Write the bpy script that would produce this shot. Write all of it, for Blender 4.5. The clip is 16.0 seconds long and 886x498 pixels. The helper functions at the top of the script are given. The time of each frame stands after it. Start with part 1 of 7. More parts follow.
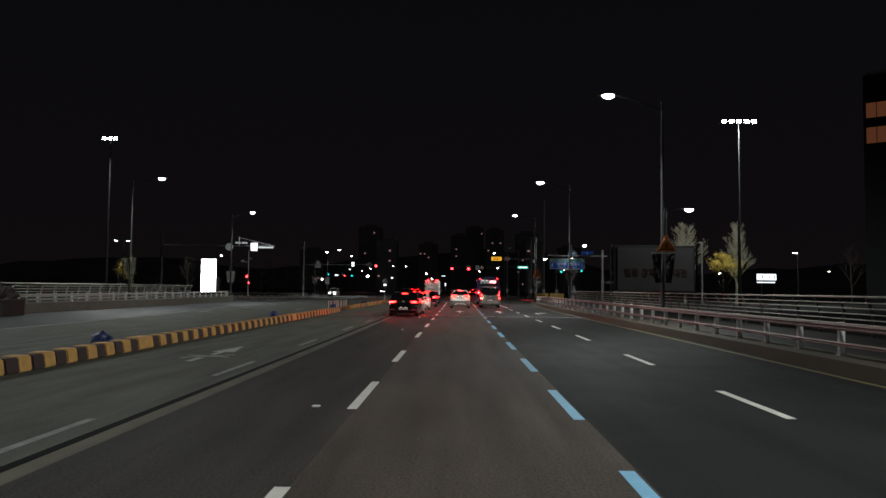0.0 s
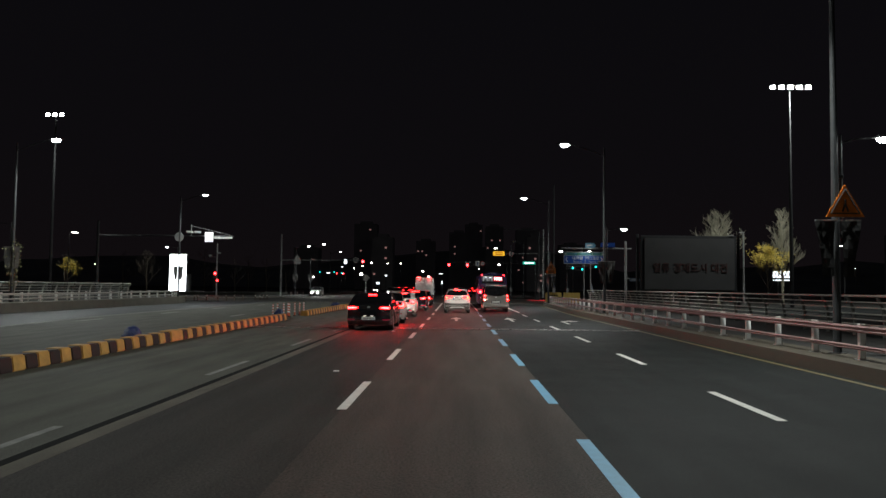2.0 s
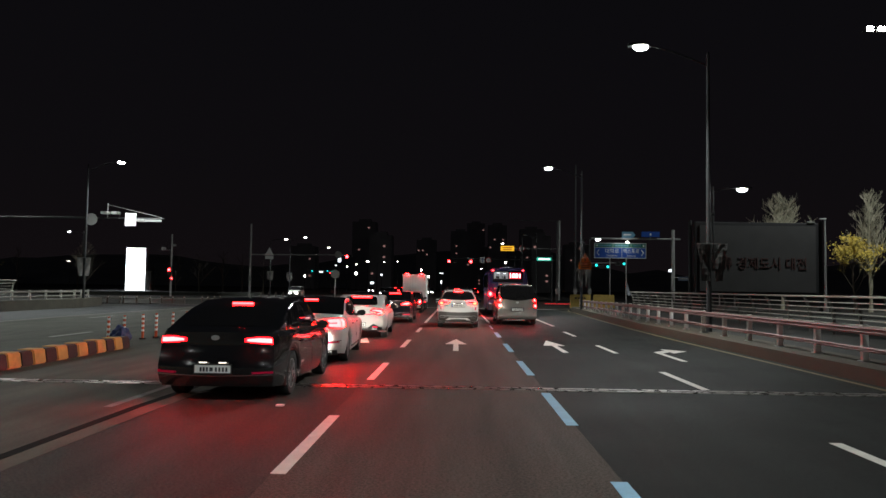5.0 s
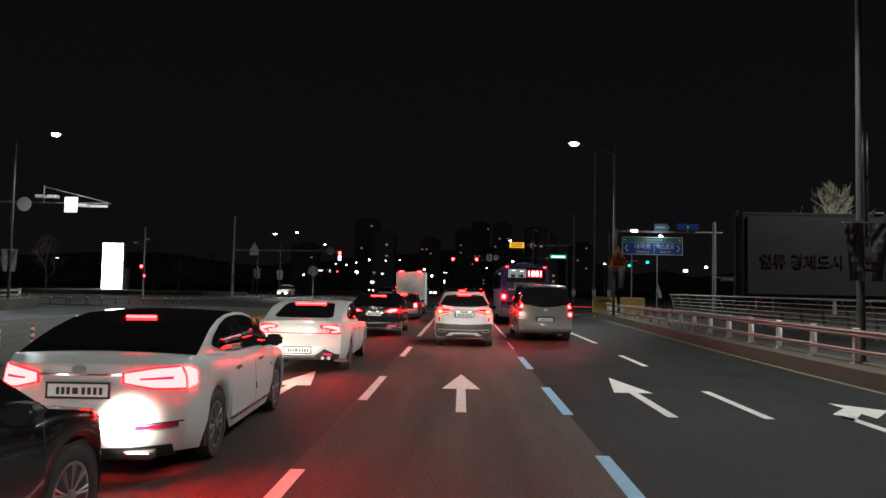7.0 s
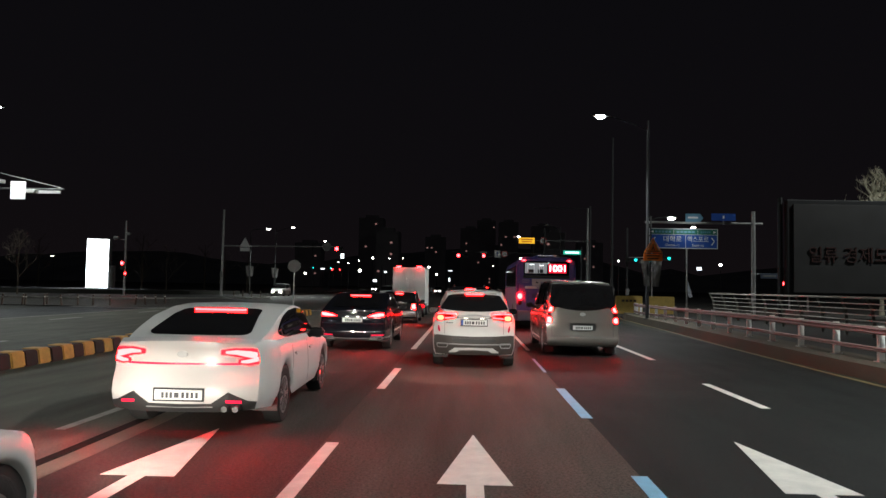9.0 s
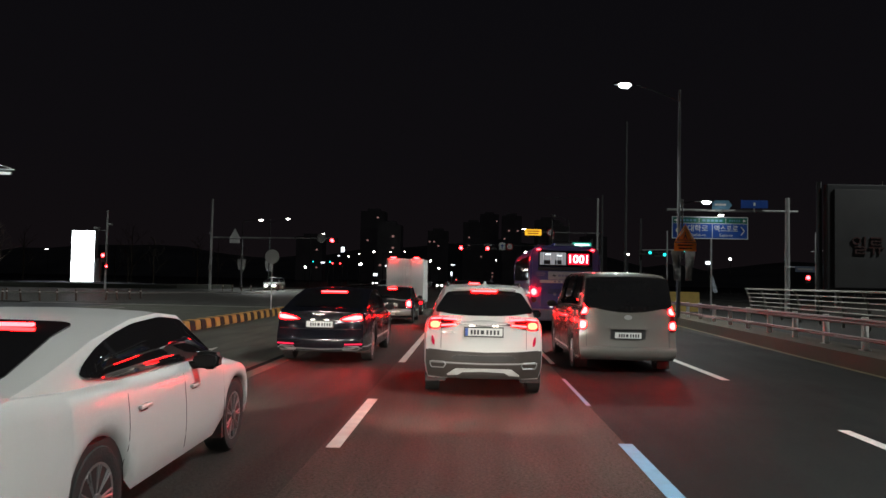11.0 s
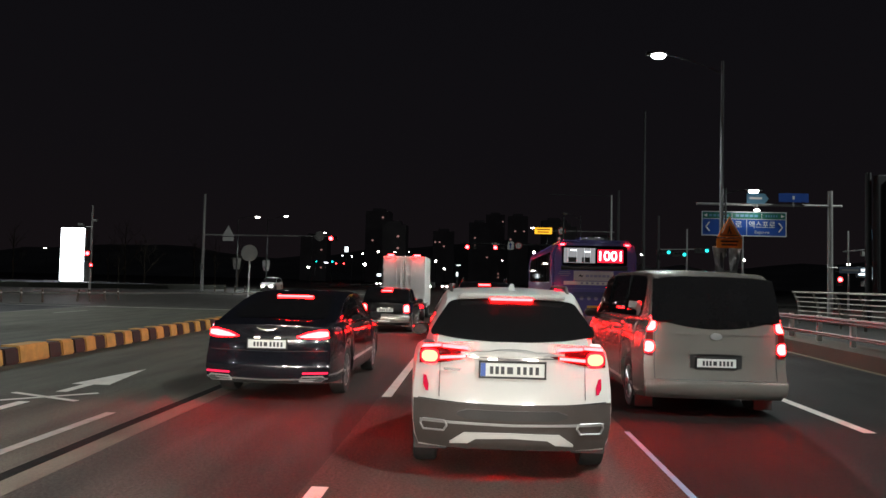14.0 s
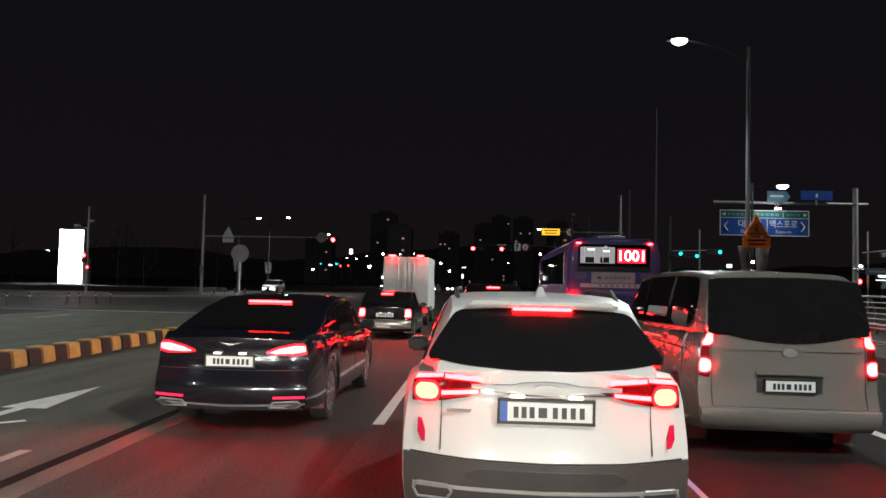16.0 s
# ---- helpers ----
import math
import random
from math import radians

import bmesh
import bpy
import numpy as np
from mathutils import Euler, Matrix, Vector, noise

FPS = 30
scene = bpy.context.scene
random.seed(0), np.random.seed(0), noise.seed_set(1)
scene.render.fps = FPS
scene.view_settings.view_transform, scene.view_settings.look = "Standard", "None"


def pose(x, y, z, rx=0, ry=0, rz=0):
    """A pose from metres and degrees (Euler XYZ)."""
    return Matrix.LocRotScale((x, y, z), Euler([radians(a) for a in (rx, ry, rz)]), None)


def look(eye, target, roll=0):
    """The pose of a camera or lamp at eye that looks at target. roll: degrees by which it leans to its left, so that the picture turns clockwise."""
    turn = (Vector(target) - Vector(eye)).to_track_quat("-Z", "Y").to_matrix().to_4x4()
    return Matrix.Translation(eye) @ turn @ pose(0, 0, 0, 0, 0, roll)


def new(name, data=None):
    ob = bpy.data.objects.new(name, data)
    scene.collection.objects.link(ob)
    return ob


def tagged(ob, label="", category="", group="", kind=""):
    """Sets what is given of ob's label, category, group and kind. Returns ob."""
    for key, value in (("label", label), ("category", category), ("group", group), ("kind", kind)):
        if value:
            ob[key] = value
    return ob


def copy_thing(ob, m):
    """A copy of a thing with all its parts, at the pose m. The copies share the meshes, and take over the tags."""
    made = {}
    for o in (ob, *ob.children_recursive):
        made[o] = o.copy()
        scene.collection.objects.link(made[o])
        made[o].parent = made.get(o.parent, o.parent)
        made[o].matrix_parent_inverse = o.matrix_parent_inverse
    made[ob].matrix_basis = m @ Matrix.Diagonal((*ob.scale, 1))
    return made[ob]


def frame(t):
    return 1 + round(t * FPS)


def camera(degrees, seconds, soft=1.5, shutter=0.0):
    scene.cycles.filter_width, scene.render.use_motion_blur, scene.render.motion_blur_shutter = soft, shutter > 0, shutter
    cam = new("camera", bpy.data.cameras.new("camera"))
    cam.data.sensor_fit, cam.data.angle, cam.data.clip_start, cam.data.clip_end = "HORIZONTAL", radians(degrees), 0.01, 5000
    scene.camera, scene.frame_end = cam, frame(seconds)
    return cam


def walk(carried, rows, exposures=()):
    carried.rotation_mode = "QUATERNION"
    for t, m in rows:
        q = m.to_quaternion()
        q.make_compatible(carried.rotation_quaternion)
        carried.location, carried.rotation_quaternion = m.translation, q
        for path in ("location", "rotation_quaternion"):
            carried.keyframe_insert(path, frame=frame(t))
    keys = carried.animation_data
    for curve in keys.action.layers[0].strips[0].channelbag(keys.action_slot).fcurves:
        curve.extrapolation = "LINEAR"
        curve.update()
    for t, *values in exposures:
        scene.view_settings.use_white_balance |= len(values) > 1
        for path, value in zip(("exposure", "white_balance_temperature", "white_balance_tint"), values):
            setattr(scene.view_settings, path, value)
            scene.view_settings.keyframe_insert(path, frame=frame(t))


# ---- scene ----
cam = camera(62.0, 16.0)
METRES, EYE, TILT, LEAN, TURN = 61.0, 1.7, 1.32, 0.0, 1.15
ROWS = [
    (0.0, 0.0, 0.0, 0.0, -0.02, 1.79, -0.64),
    (0.5, 0.0022, 0.0678, -0.0013, -0.07, 1.78, -0.64),
    (1.0, 0.0042, 0.1321, -0.0027, -0.12, 1.71, -0.64),
    (1.5, 0.0063, 0.1929, -0.004, -0.15, 1.73, -0.67),
    (2.0, 0.008, 0.2533, -0.0054, -0.12, 1.67, -0.6),
    (2.5, 0.0092, 0.3076, -0.0066, -0.19, 1.63, -0.66),
    (3.0, 0.0105, 0.3593, -0.0075, -0.24, 1.66, -0.71),
    (3.5, 0.0119, 0.4091, -0.0088, -0.19, 1.63, -0.72),
    (4.0, 0.0126, 0.4587, -0.0102, -0.13, 1.68, -0.77),
    (4.5, 0.0139, 0.5076, -0.0116, -0.05, 1.73, -0.8),
    (5.0, 0.0149, 0.5546, -0.0129, 0.01, 1.71, -0.84),
    (7.5, 0.0177, 0.7414, -0.016, 0.43, 1.68, -1.18),
    (8.0, 0.0181, 0.7687, -0.0165, 0.54, 1.73, -1.17),
    (8.5, 0.018, 0.7942, -0.0179, 0.65, 1.7, -1.08),
    (9.0, 0.0181, 0.8166, -0.0187, 0.76, 1.58, -1.08),
    (11.5, 0.0186, 0.9112, -0.0212, 1.01, 1.05, -1.17),
    (12.0, 0.0184, 0.9247, -0.0215, 1.07, 0.99, -1.2),
    (12.5, 0.0185, 0.937, -0.0219, 1.13, 0.98, -1.23),
    (13.0, 0.0185, 0.9481, -0.0221, 1.2, 1.05, -1.3),
    (13.5, 0.0183, 0.9584, -0.0222, 1.3, 1.16, -1.33),
    (14.0, 0.0183, 0.9681, -0.0224, 1.4, 1.18, -1.33),
    (14.5, 0.018, 0.9768, -0.0226, 1.52, 1.25, -1.34),
    (15.0, 0.018, 0.9849, -0.0227, 1.61, 1.33, -1.3),
    (15.5, 0.018, 0.9919, -0.0229, 1.7, 1.35, -1.3),
    (16.0, 0.0178, 0.9995, -0.0231, 1.81, 1.35, -1.29),
]
walk(cam, [(t, pose(0, 0, EYE, TILT, LEAN, TURN) @ pose(METRES * x, METRES * y, METRES * z, 90 + pitch, roll, yaw)) for t, x, y, z, yaw, pitch, roll in ROWS],
     [(0.0, 0.0), (5.0, 0.15), (9.0, 0.15), (12.0, 0.3), (16.0, 0.6)])

# ---- night sky, lamps' light ----
world = bpy.data.worlds.new("night")
scene.world = world
world.use_nodes = True
wn = world.node_tree.nodes
# city glow: a little paler and warmer near the horizon
sky_way = wn.new("ShaderNodeTexCoord")
sky_split = wn.new("ShaderNodeSeparateXYZ")
sky_ramp = wn.new("ShaderNodeValToRGB")
sky_ramp.color_ramp.elements[0].position, sky_ramp.color_ramp.elements[0].color = 0.0, (0.42, 0.31, 0.36, 1)
sky_ramp.color_ramp.elements[1].position, sky_ramp.color_ramp.elements[1].color = 0.6, (0.22, 0.23, 0.31, 1)
mid_glow = sky_ramp.color_ramp.elements.new(0.16)
mid_glow.color = (0.33, 0.28, 0.35, 1)
world.node_tree.links.new(sky_way.outputs["Generated"], sky_split.inputs[0])
world.node_tree.links.new(sky_split.outputs["Z"], sky_ramp.inputs[0])
world.node_tree.links.new(sky_ramp.outputs[0], wn["Background"].inputs[0])
wn["Background"].inputs[1].default_value = 0.0115

LAMP_ROWS = (5.6, 32.7, 59.9, 86.9)      # street lamps along the bridge
ROAD_W, HEAD_W = 3800.0, 60.0
COOL, WARM = (0.93, 1.0, 0.97), (1.0, 0.93, 0.82)


def spot(name, m, watts, colour, cone, blend=0.6, radius=0.12):
    d = bpy.data.lights.new(name, "SPOT")
    d.energy, d.color, d.spot_size, d.spot_blend, d.shadow_soft_size = watts, colour, radians(cone), blend, radius
    ob = new(name, d)
    ob.matrix_world = m
    return ob


def down(x, y, z, dx=0.0):
    return look((x, y, z), (x + dx, y, 0))


for ly in LAMP_ROWS:
    spot("street_light", down(6.6, ly, 10.12, -5.0), ROAD_W * 1.12, COOL, 152)
    spot("street_light", down(-24.3, ly, 10.12, 2.5), ROAD_W * 0.68, COOL, 158)
for lx, ly in ((10.4, 33.1), (10.4, 60.5), (10.6, 87.4)):
    spot("walkway_light", down(lx, ly, 5.2, 1.0), 150, COOL, 150)
spot("crossing_light", down(-24.7, 154, 9.4, 3), 2600, COOL, 155)
spot("crossing_light", down(-25.5, 143.9, 8.4, 3), 2600, COOL, 155)
spot("crossing_light", down(8.6, 175, 10.3, -2), ROAD_W * 0.7, COOL, 155)
spot("flood_light", look((38.3, 93.2, 23.3), (37, 104, 0)), 13000, COOL, 165)
spot("flood_light", look((-54.2, 115.6, 24.9), (-45, 100, 0)), 12000, COOL, 150)

spot("sign_spot", look((15.0, 100.2, 6.3), (15.0, 101.35, 5.2)), 34, COOL, 130, 1.0, 0.08)

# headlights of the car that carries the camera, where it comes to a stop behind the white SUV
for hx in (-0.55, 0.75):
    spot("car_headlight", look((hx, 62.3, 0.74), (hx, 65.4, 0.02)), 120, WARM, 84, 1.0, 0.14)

# ---- materials ----


def mat(name, base, rough=0.6, metal=0.0, vary=0.12, scale=6.0, bump=0.0, coat=0.0, fine=60.0, tint=None):
    """A surface whose colour and gloss vary at a coarse and a fine scale."""
    m = bpy.data.materials.new(name)
    m.use_nodes = True
    t = m.node_tree
    b = t.nodes["Principled BSDF"]
    geo = t.nodes.new("ShaderNodeNewGeometry")
    n1, n2 = t.nodes.new("ShaderNodeTexNoise"), t.nodes.new("ShaderNodeTexNoise")
    n1.inputs["Scale"].default_value, n2.inputs["Scale"].default_value = scale, fine
    n1.inputs["Detail"].default_value, n2.inputs["Detail"].default_value = 5, 3
    t.links.new(geo.outputs["Position"], n1.inputs["Vector"])
    t.links.new(geo.outputs["Position"], n2.inputs["Vector"])
    mix = t.nodes.new("ShaderNodeMix")
    mix.data_type = "RGBA"
    lo = [max(0, c * (1 - vary * 2.2)) for c in (tint or base)]
    hi = [min(1, c * (1 + vary * 2.2)) for c in base]
    mix.inputs["A"].default_value, mix.inputs["B"].default_value = (*lo, 1), (*hi, 1)
    add = t.nodes.new("ShaderNodeMath")
    add.operation = "MULTIPLY_ADD"
    t.links.new(n2.outputs["Fac"], add.inputs[0])
    add.inputs[1].default_value = 0.5
    t.links.new(n1.outputs["Fac"], add.inputs[2])
    sub = t.nodes.new("ShaderNodeMath")
    sub.operation = "SUBTRACT"
    sub.use_clamp = True
    t.links.new(add.outputs[0], sub.inputs[0])
    sub.inputs[1].default_value = 0.25
    t.links.new(sub.outputs[0], mix.inputs["Factor"])
    t.links.new(mix.outputs["Result"], b.inputs["Base Color"])
    rr = t.nodes.new("ShaderNodeMapRange")
    dr = 0.03 if coat else 0.19
    rr.inputs["To Min"].default_value, rr.inputs["To Max"].default_value = max(0.02, rough * (1 - dr)), min(1, rough * (1 + dr))
    t.links.new(n1.outputs["Fac"], rr.inputs["Value"])
    t.links.new(rr.outputs["Result"], b.inputs["Roughness"])
    b.inputs["Metallic"].default_value = metal
    b.inputs["Coat Weight"].default_value = coat
    if bump:
        bp = t.nodes.new("ShaderNodeBump")
        bp.inputs["Strength"].default_value, bp.inputs["Distance"].default_value = bump, 0.01
        t.links.new(n2.outputs["Fac"], bp.inputs["Height"])
        t.links.new(bp.outputs["Normal"], b.inputs["Normal"])
    return m


def glow(name, colour, strength, base=(0.2, 0.2, 0.2)):
    m = bpy.data.materials.new(name)
    m.use_nodes = True
    b = m.node_tree.nodes["Principled BSDF"]
    b.inputs["Base Color"].default_value = (*base, 1)
    b.inputs["Emission Color"].default_value = (*colour, 1)
    b.inputs["Emission Strength"].default_value = strength
    b.inputs["Roughness"].default_value = 0.25
    return m


def road_mat(name, base, rough, stretch, vary, speckle=0.62):
    """Pavement: aggregate grain, long wheel-worn streaks along the road and broad stains."""
    m = mat(name, base, rough, 0, vary, 0.55, 1.0, 0, 95)
    t = m.node_tree
    b = t.nodes["Principled BSDF"]
    geo = t.nodes.new("ShaderNodeNewGeometry")
    mp = t.nodes.new("ShaderNodeMapping")
    mp.inputs["Scale"].default_value = (1.3, 1.3 / stretch, 1)
    n3 = t.nodes.new("ShaderNodeTexNoise")
    n3.inputs["Scale"].default_value, n3.inputs["Detail"].default_value = 1.6, 6
    t.links.new(geo.outputs["Position"], mp.inputs["Vector"])
    t.links.new(mp.outputs["Vector"], n3.inputs["Vector"])
    rng = t.nodes.new("ShaderNodeMapRange")
    rng.inputs["From Min"].default_value, rng.inputs["From Max"].default_value = 0.3, 0.7
    rng.inputs["To Min"].default_value, rng.inputs["To Max"].default_value = 0.72, 1.25
    t.links.new(n3.outputs["Fac"], rng.inputs["Value"])
    mul = t.nodes.new("ShaderNodeMix")
    mul.data_type, mul.blend_type = "RGBA", "MULTIPLY"
    mul.inputs["Factor"].default_value = 1
    src = b.inputs["Base Color"].links[0].from_socket
    t.links.new(src, mul.inputs["A"])
    t.links.new(rng.outputs["Result"], mul.inputs["B"])
    t.links.new(mul.outputs["Result"], b.inputs["Base Color"])
    n4 = t.nodes.new("ShaderNodeTexNoise")
    n4.inputs["Scale"].default_value, n4.inputs["Detail"].default_value, n4.inputs["Roughness"].default_value = 34, 3, 0.75
    t.links.new(geo.outputs["Position"], n4.inputs["Vector"])
    r4 = t.nodes.new("ShaderNodeMapRange")
    r4.inputs["From Min"].default_value, r4.inputs["From Max"].default_value = 0.32, 0.68
    r4.inputs["To Min"].default_value, r4.inputs["To Max"].default_value = 1 - speckle, 1 + speckle
    t.links.new(n4.outputs["Fac"], r4.inputs["Value"])
    mul2 = t.nodes.new("ShaderNodeMix")
    mul2.data_type, mul2.blend_type = "RGBA", "MULTIPLY"
    mul2.inputs["Factor"].default_value = 1
    t.links.new(mul.outputs["Result"], mul2.inputs["A"])
    t.links.new(r4.outputs["Result"], mul2.inputs["B"])
    t.links.new(mul2.outputs["Result"], b.inputs["Base Color"])
    b.inputs["Specular IOR Level"].default_value = 0.12
    return m


ASPHALT = road_mat("asphalt", (0.0150, 0.0166, 0.0160), 0.72, 14, 0.20)
ASPHALT_WORN = road_mat("worn_brown_asphalt", (0.068, 0.055, 0.047), 0.7, 14, 0.20)
ASPHALT_LEFT = road_mat("dark_asphalt", (0.042, 0.037, 0.033), 0.7, 14, 0.20)
ASPHALT_DAMP = road_mat("damp_dark_asphalt", (0.030, 0.031, 0.034), 0.6, 9, 0.28, 0.4)
ASPHALT_DAMP.node_tree.nodes["Principled BSDF"].inputs["Specular IOR Level"].default_value = 0.16
ASPHALT_OLD = road_mat("old_asphalt", (0.075, 0.072, 0.066), 0.66, 9, 0.16)
CONCRETE = road_mat("concrete_pavement", (0.098, 0.096, 0.080), 0.75, 7, 0.12, 0.30)
GUTTER = road_mat("gutter_concrete", (0.125, 0.112, 0.092), 0.8, 3, 0.12, 0.15)
KERB = mat("kerb_concrete", (0.064, 0.052, 0.036), 0.85, 0, 0.16, 2.2, 0.4)
PARAPET = mat("parapet_concrete", (0.11, 0.10, 0.08), 0.85, 0, 0.2, 1.6, 0.4)
WALK = mat("walkway_paving", (0.024, 0.023, 0.021), 0.85, 0, 0.14, 1.5, 0.3)
SOIL = mat("dark_verge", (0.020, 0.021, 0.016), 0.95, 0, 0.25, 0.7, 0.5)
PAINT_W = mat("road_paint_white", (0.62, 0.60, 0.55), 0.6, 0, 0.14, 5, 0.2, 0, 90)
PAINT_FAINT = mat("faded_road_paint", (0.20, 0.195, 0.18), 0.75, 0, 0.4, 3, 0.2, 0, 60)
PAINT_OLD = mat("worn_road_paint", (0.33, 0.32, 0.29), 0.7, 0, 0.25, 4, 0.2, 0, 70)
PAINT_B = mat("road_paint_blue", (0.16, 0.38, 0.56), 0.6, 0, 0.14, 5, 0.2, 0, 90)
PAINT_Y = mat("road_paint_yellow", (0.15, 0.115, 0.045), 0.65, 0, 0.2, 4, 0.2, 0, 90)
JOINT = mat("joint_tar", (0.004, 0.004, 0.004), 0.95, 0, 0.2, 9)
JOINT.node_tree.nodes["Principled BSDF"].inputs["Specular IOR Level"].default_value = 0.1
STEEL_JOINT = mat("expansion_joint_steel", (0.36, 0.33, 0.31), 0.28, 0.9, 0.25, 7)
GALV = mat("galvanised_steel", (0.50, 0.50, 0.49), 0.45, 0.55, 0.1, 6)
DARKPOLE = mat("grey_painted_pole", (0.052, 0.054, 0.056), 0.5, 0.3, 0.12, 5)
RAILRED = mat("pink_grey_guard_rail", (0.22, 0.135, 0.125), 0.6, 0.0, 0.15, 3)
RAILGREY = mat("grey_guard_rail", (0.30, 0.28, 0.25), 0.6, 0.1, 0.15, 3)
FENCE_M = mat("bridge_railing_metal", (0.48, 0.465, 0.41), 0.5, 0.15, 0.15, 4)
FENCE_P = mat("dark_railing_post", (0.19, 0.185, 0.165), 0.5, 0.3, 0.15, 4)
POST_PALE = mat("pale_rail_post", (0.62, 0.57, 0.53), 0.6, 0.0, 0.15, 5)
BAND_W = mat("white_reflective_band", (0.86, 0.86, 0.83), 0.45, 0, 0.05, 8)
YELLOW = mat("kerb_yellow", (0.50, 0.265, 0.06), 0.7, 0, 0.22, 6, 0.25)
BLACKP = mat("kerb_black", (0.024, 0.009, 0.007), 0.75, 0, 0.25, 6, 0.25)
BLUETARP = mat("blue_tarpaulin", (0.010, 0.022, 0.095), 0.55, 0, 0.3, 7, 0.6, 0, 14)
ORANGE_P = mat("delineator_orange", (0.62, 0.10, 0.03), 0.5, 0, 0.12, 8)
SIGN_BLUE = mat("sign_blue", (0.015, 0.075, 0.36), 0.4, 0, 0.06, 3)
SIGN_GREEN = mat("sign_green", (0.01, 0.13, 0.09), 0.4, 0, 0.06, 3)
SIGN_LIGHT = mat("sign_pale_blue", (0.12, 0.28, 0.42), 0.4, 0, 0.06, 3)
SIGN_WHITE = mat("sign_white", (0.80, 0.80, 0.78), 0.4, 0, 0.04, 3)
SIGN_GREY = mat("sign_back_grey", (0.30, 0.30, 0.29), 0.5, 0.4, 0.08, 3)
SIGN_RED = mat("sign_red", (0.55, 0.02, 0.02), 0.4, 0, 0.06, 3)
SIGN_ORANGE = mat("sign_orange", (0.95, 0.24, 0.02), 0.4, 0, 0.06, 3)
SIGN_BLACK = mat("sign_black", (0.012, 0.012, 0.012), 0.5, 0, 0.05, 3)
SCREEN = mat("dark_screen_face", (0.062, 0.060, 0.060), 0.6, 0, 0.1, 1.0, 0.3, 0, 40)
SCREEN_FRAME = mat("dark_screen_frame", (0.03, 0.03, 0.032), 0.6, 0.2, 0.1, 2)
SCREEN_TEXT = mat("dull_red_lettering", (0.072, 0.030, 0.027), 0.6, 0, 0.1, 2)
BARK = mat("bark", (0.10, 0.08, 0.06), 0.95, 0, 0.25, 6, 0.6, 0, 30)
BARK_PALE = mat("pale_bark", (0.38, 0.35, 0.26), 0.95, 0, 0.2, 6, 0.5, 0, 30)
LEAF_Y = mat("yellow_leaf", (0.58, 0.43, 0.07), 0.7, 0, 0.2, 3)
HILL = mat("night_hill", (0.30, 0.31, 0.27), 1.0, 0, 0.3, 0.02)
TOWER = mat("far_tower_wall", (0.62, 0.60, 0.58), 0.9, 0, 0.15, 0.1)

P_WHITE = mat("pearl_white_paint", (0.56, 0.55, 0.53), 0.34, 0.0, 0.012, 1.5, 0, 0.35)
P_BLACK = mat("black_car_paint", (0.007, 0.007, 0.008), 0.14, 0.0, 0.1, 2, 0, 0.9)
P_NAVY = mat("dark_navy_paint", (0.011, 0.0115, 0.017), 0.16, 0.35, 0.05, 2, 0, 0.9)
P_SILVER = mat("silver_car_paint", (0.34, 0.315, 0.285), 0.24, 0.6, 0.04, 2, 0, 0.7)
P_GREY = mat("dark_grey_car_paint", (0.07, 0.068, 0.068), 0.28, 0.5, 0.06, 2, 0, 0.7)
P_BUS = mat("bus_blue_paint", (0.075, 0.066, 0.27), 0.28, 0.0, 0.08, 1.5, 0, 0.4)
BUS_LOW = mat("bus_lower_lilac_grey", (0.17, 0.15, 0.20), 0.4, 0.0, 0.15, 2)
BUS_AD = mat("bus_ad_panel", (0.46, 0.44, 0.45), 0.5, 0, 0.1, 3)
BUS_INK = mat("bus_faded_lettering", (0.26, 0.24, 0.36), 0.5, 0, 0.1, 3)
P_BOX = mat("truck_box_white", (0.62, 0.61, 0.58), 0.45, 0, 0.06, 1.2)
TRIM = mat("black_plastic_trim", (0.018, 0.018, 0.018), 0.55, 0, 0.12, 8)
CLAD = mat("grey_lower_cladding", (0.062, 0.052, 0.048), 0.34, 0, 0.08, 5)
GLASS = mat("tinted_car_glass", (0.008, 0.0075, 0.008), 0.03, 0, 0.1, 2)
GLASS.node_tree.nodes["Principled BSDF"].inputs["Specular IOR Level"].default_value = 0.28
CHROME = mat("chrome", (0.60, 0.60, 0.60), 0.24, 1.0, 0.05, 6)
SATIN = mat("satin_silver_trim", (0.36, 0.36, 0.355), 0.48, 0.6, 0.06, 6)
SKID = mat("silver_skid_plate", (0.56, 0.55, 0.53), 0.32, 0.1, 0.05, 6)
LENS_C = mat("clear_lamp_lens", (0.10, 0.10, 0.105), 0.08, 0.5, 0.1, 9, 0, 0.8)
RUBBER = mat("tyre_rubber", (0.016, 0.016, 0.016), 0.8, 0, 0.2, 9, 0.3)
RIM = mat("alloy_rim", (0.36, 0.36, 0.36), 0.3, 0.8, 0.1, 9)
PLATE = mat("number_plate_white", (0.72, 0.73, 0.70), 0.5, 0, 0.03, 9)
PLATE_INK = mat("number_plate_ink", (0.03, 0.03, 0.035), 0.5, 0, 0.05, 9)
LENS_R = mat("red_lamp_lens", (0.10, 0.004, 0.005), 0.15, 0, 0.1, 9, 0, 0.6)
REFLECTOR = mat("red_reflector", (0.50, 0.008, 0.05), 0.25, 0, 0.1, 9)
TAIL = glow("brake_light", (1.0, 0.0042, 0.0095), 6.5, (0.4, 0.01, 0.01))
TAIL_WARM = glow("warm_brake_light_core", (1.0, 0.0017, 0.0017), 440.0, (0.4, 0.02, 0.01))
TAIL_HOT = glow("brake_light_core", (1.0, 0.0022, 0.0022), 390.0, (0.4, 0.02, 0.01))
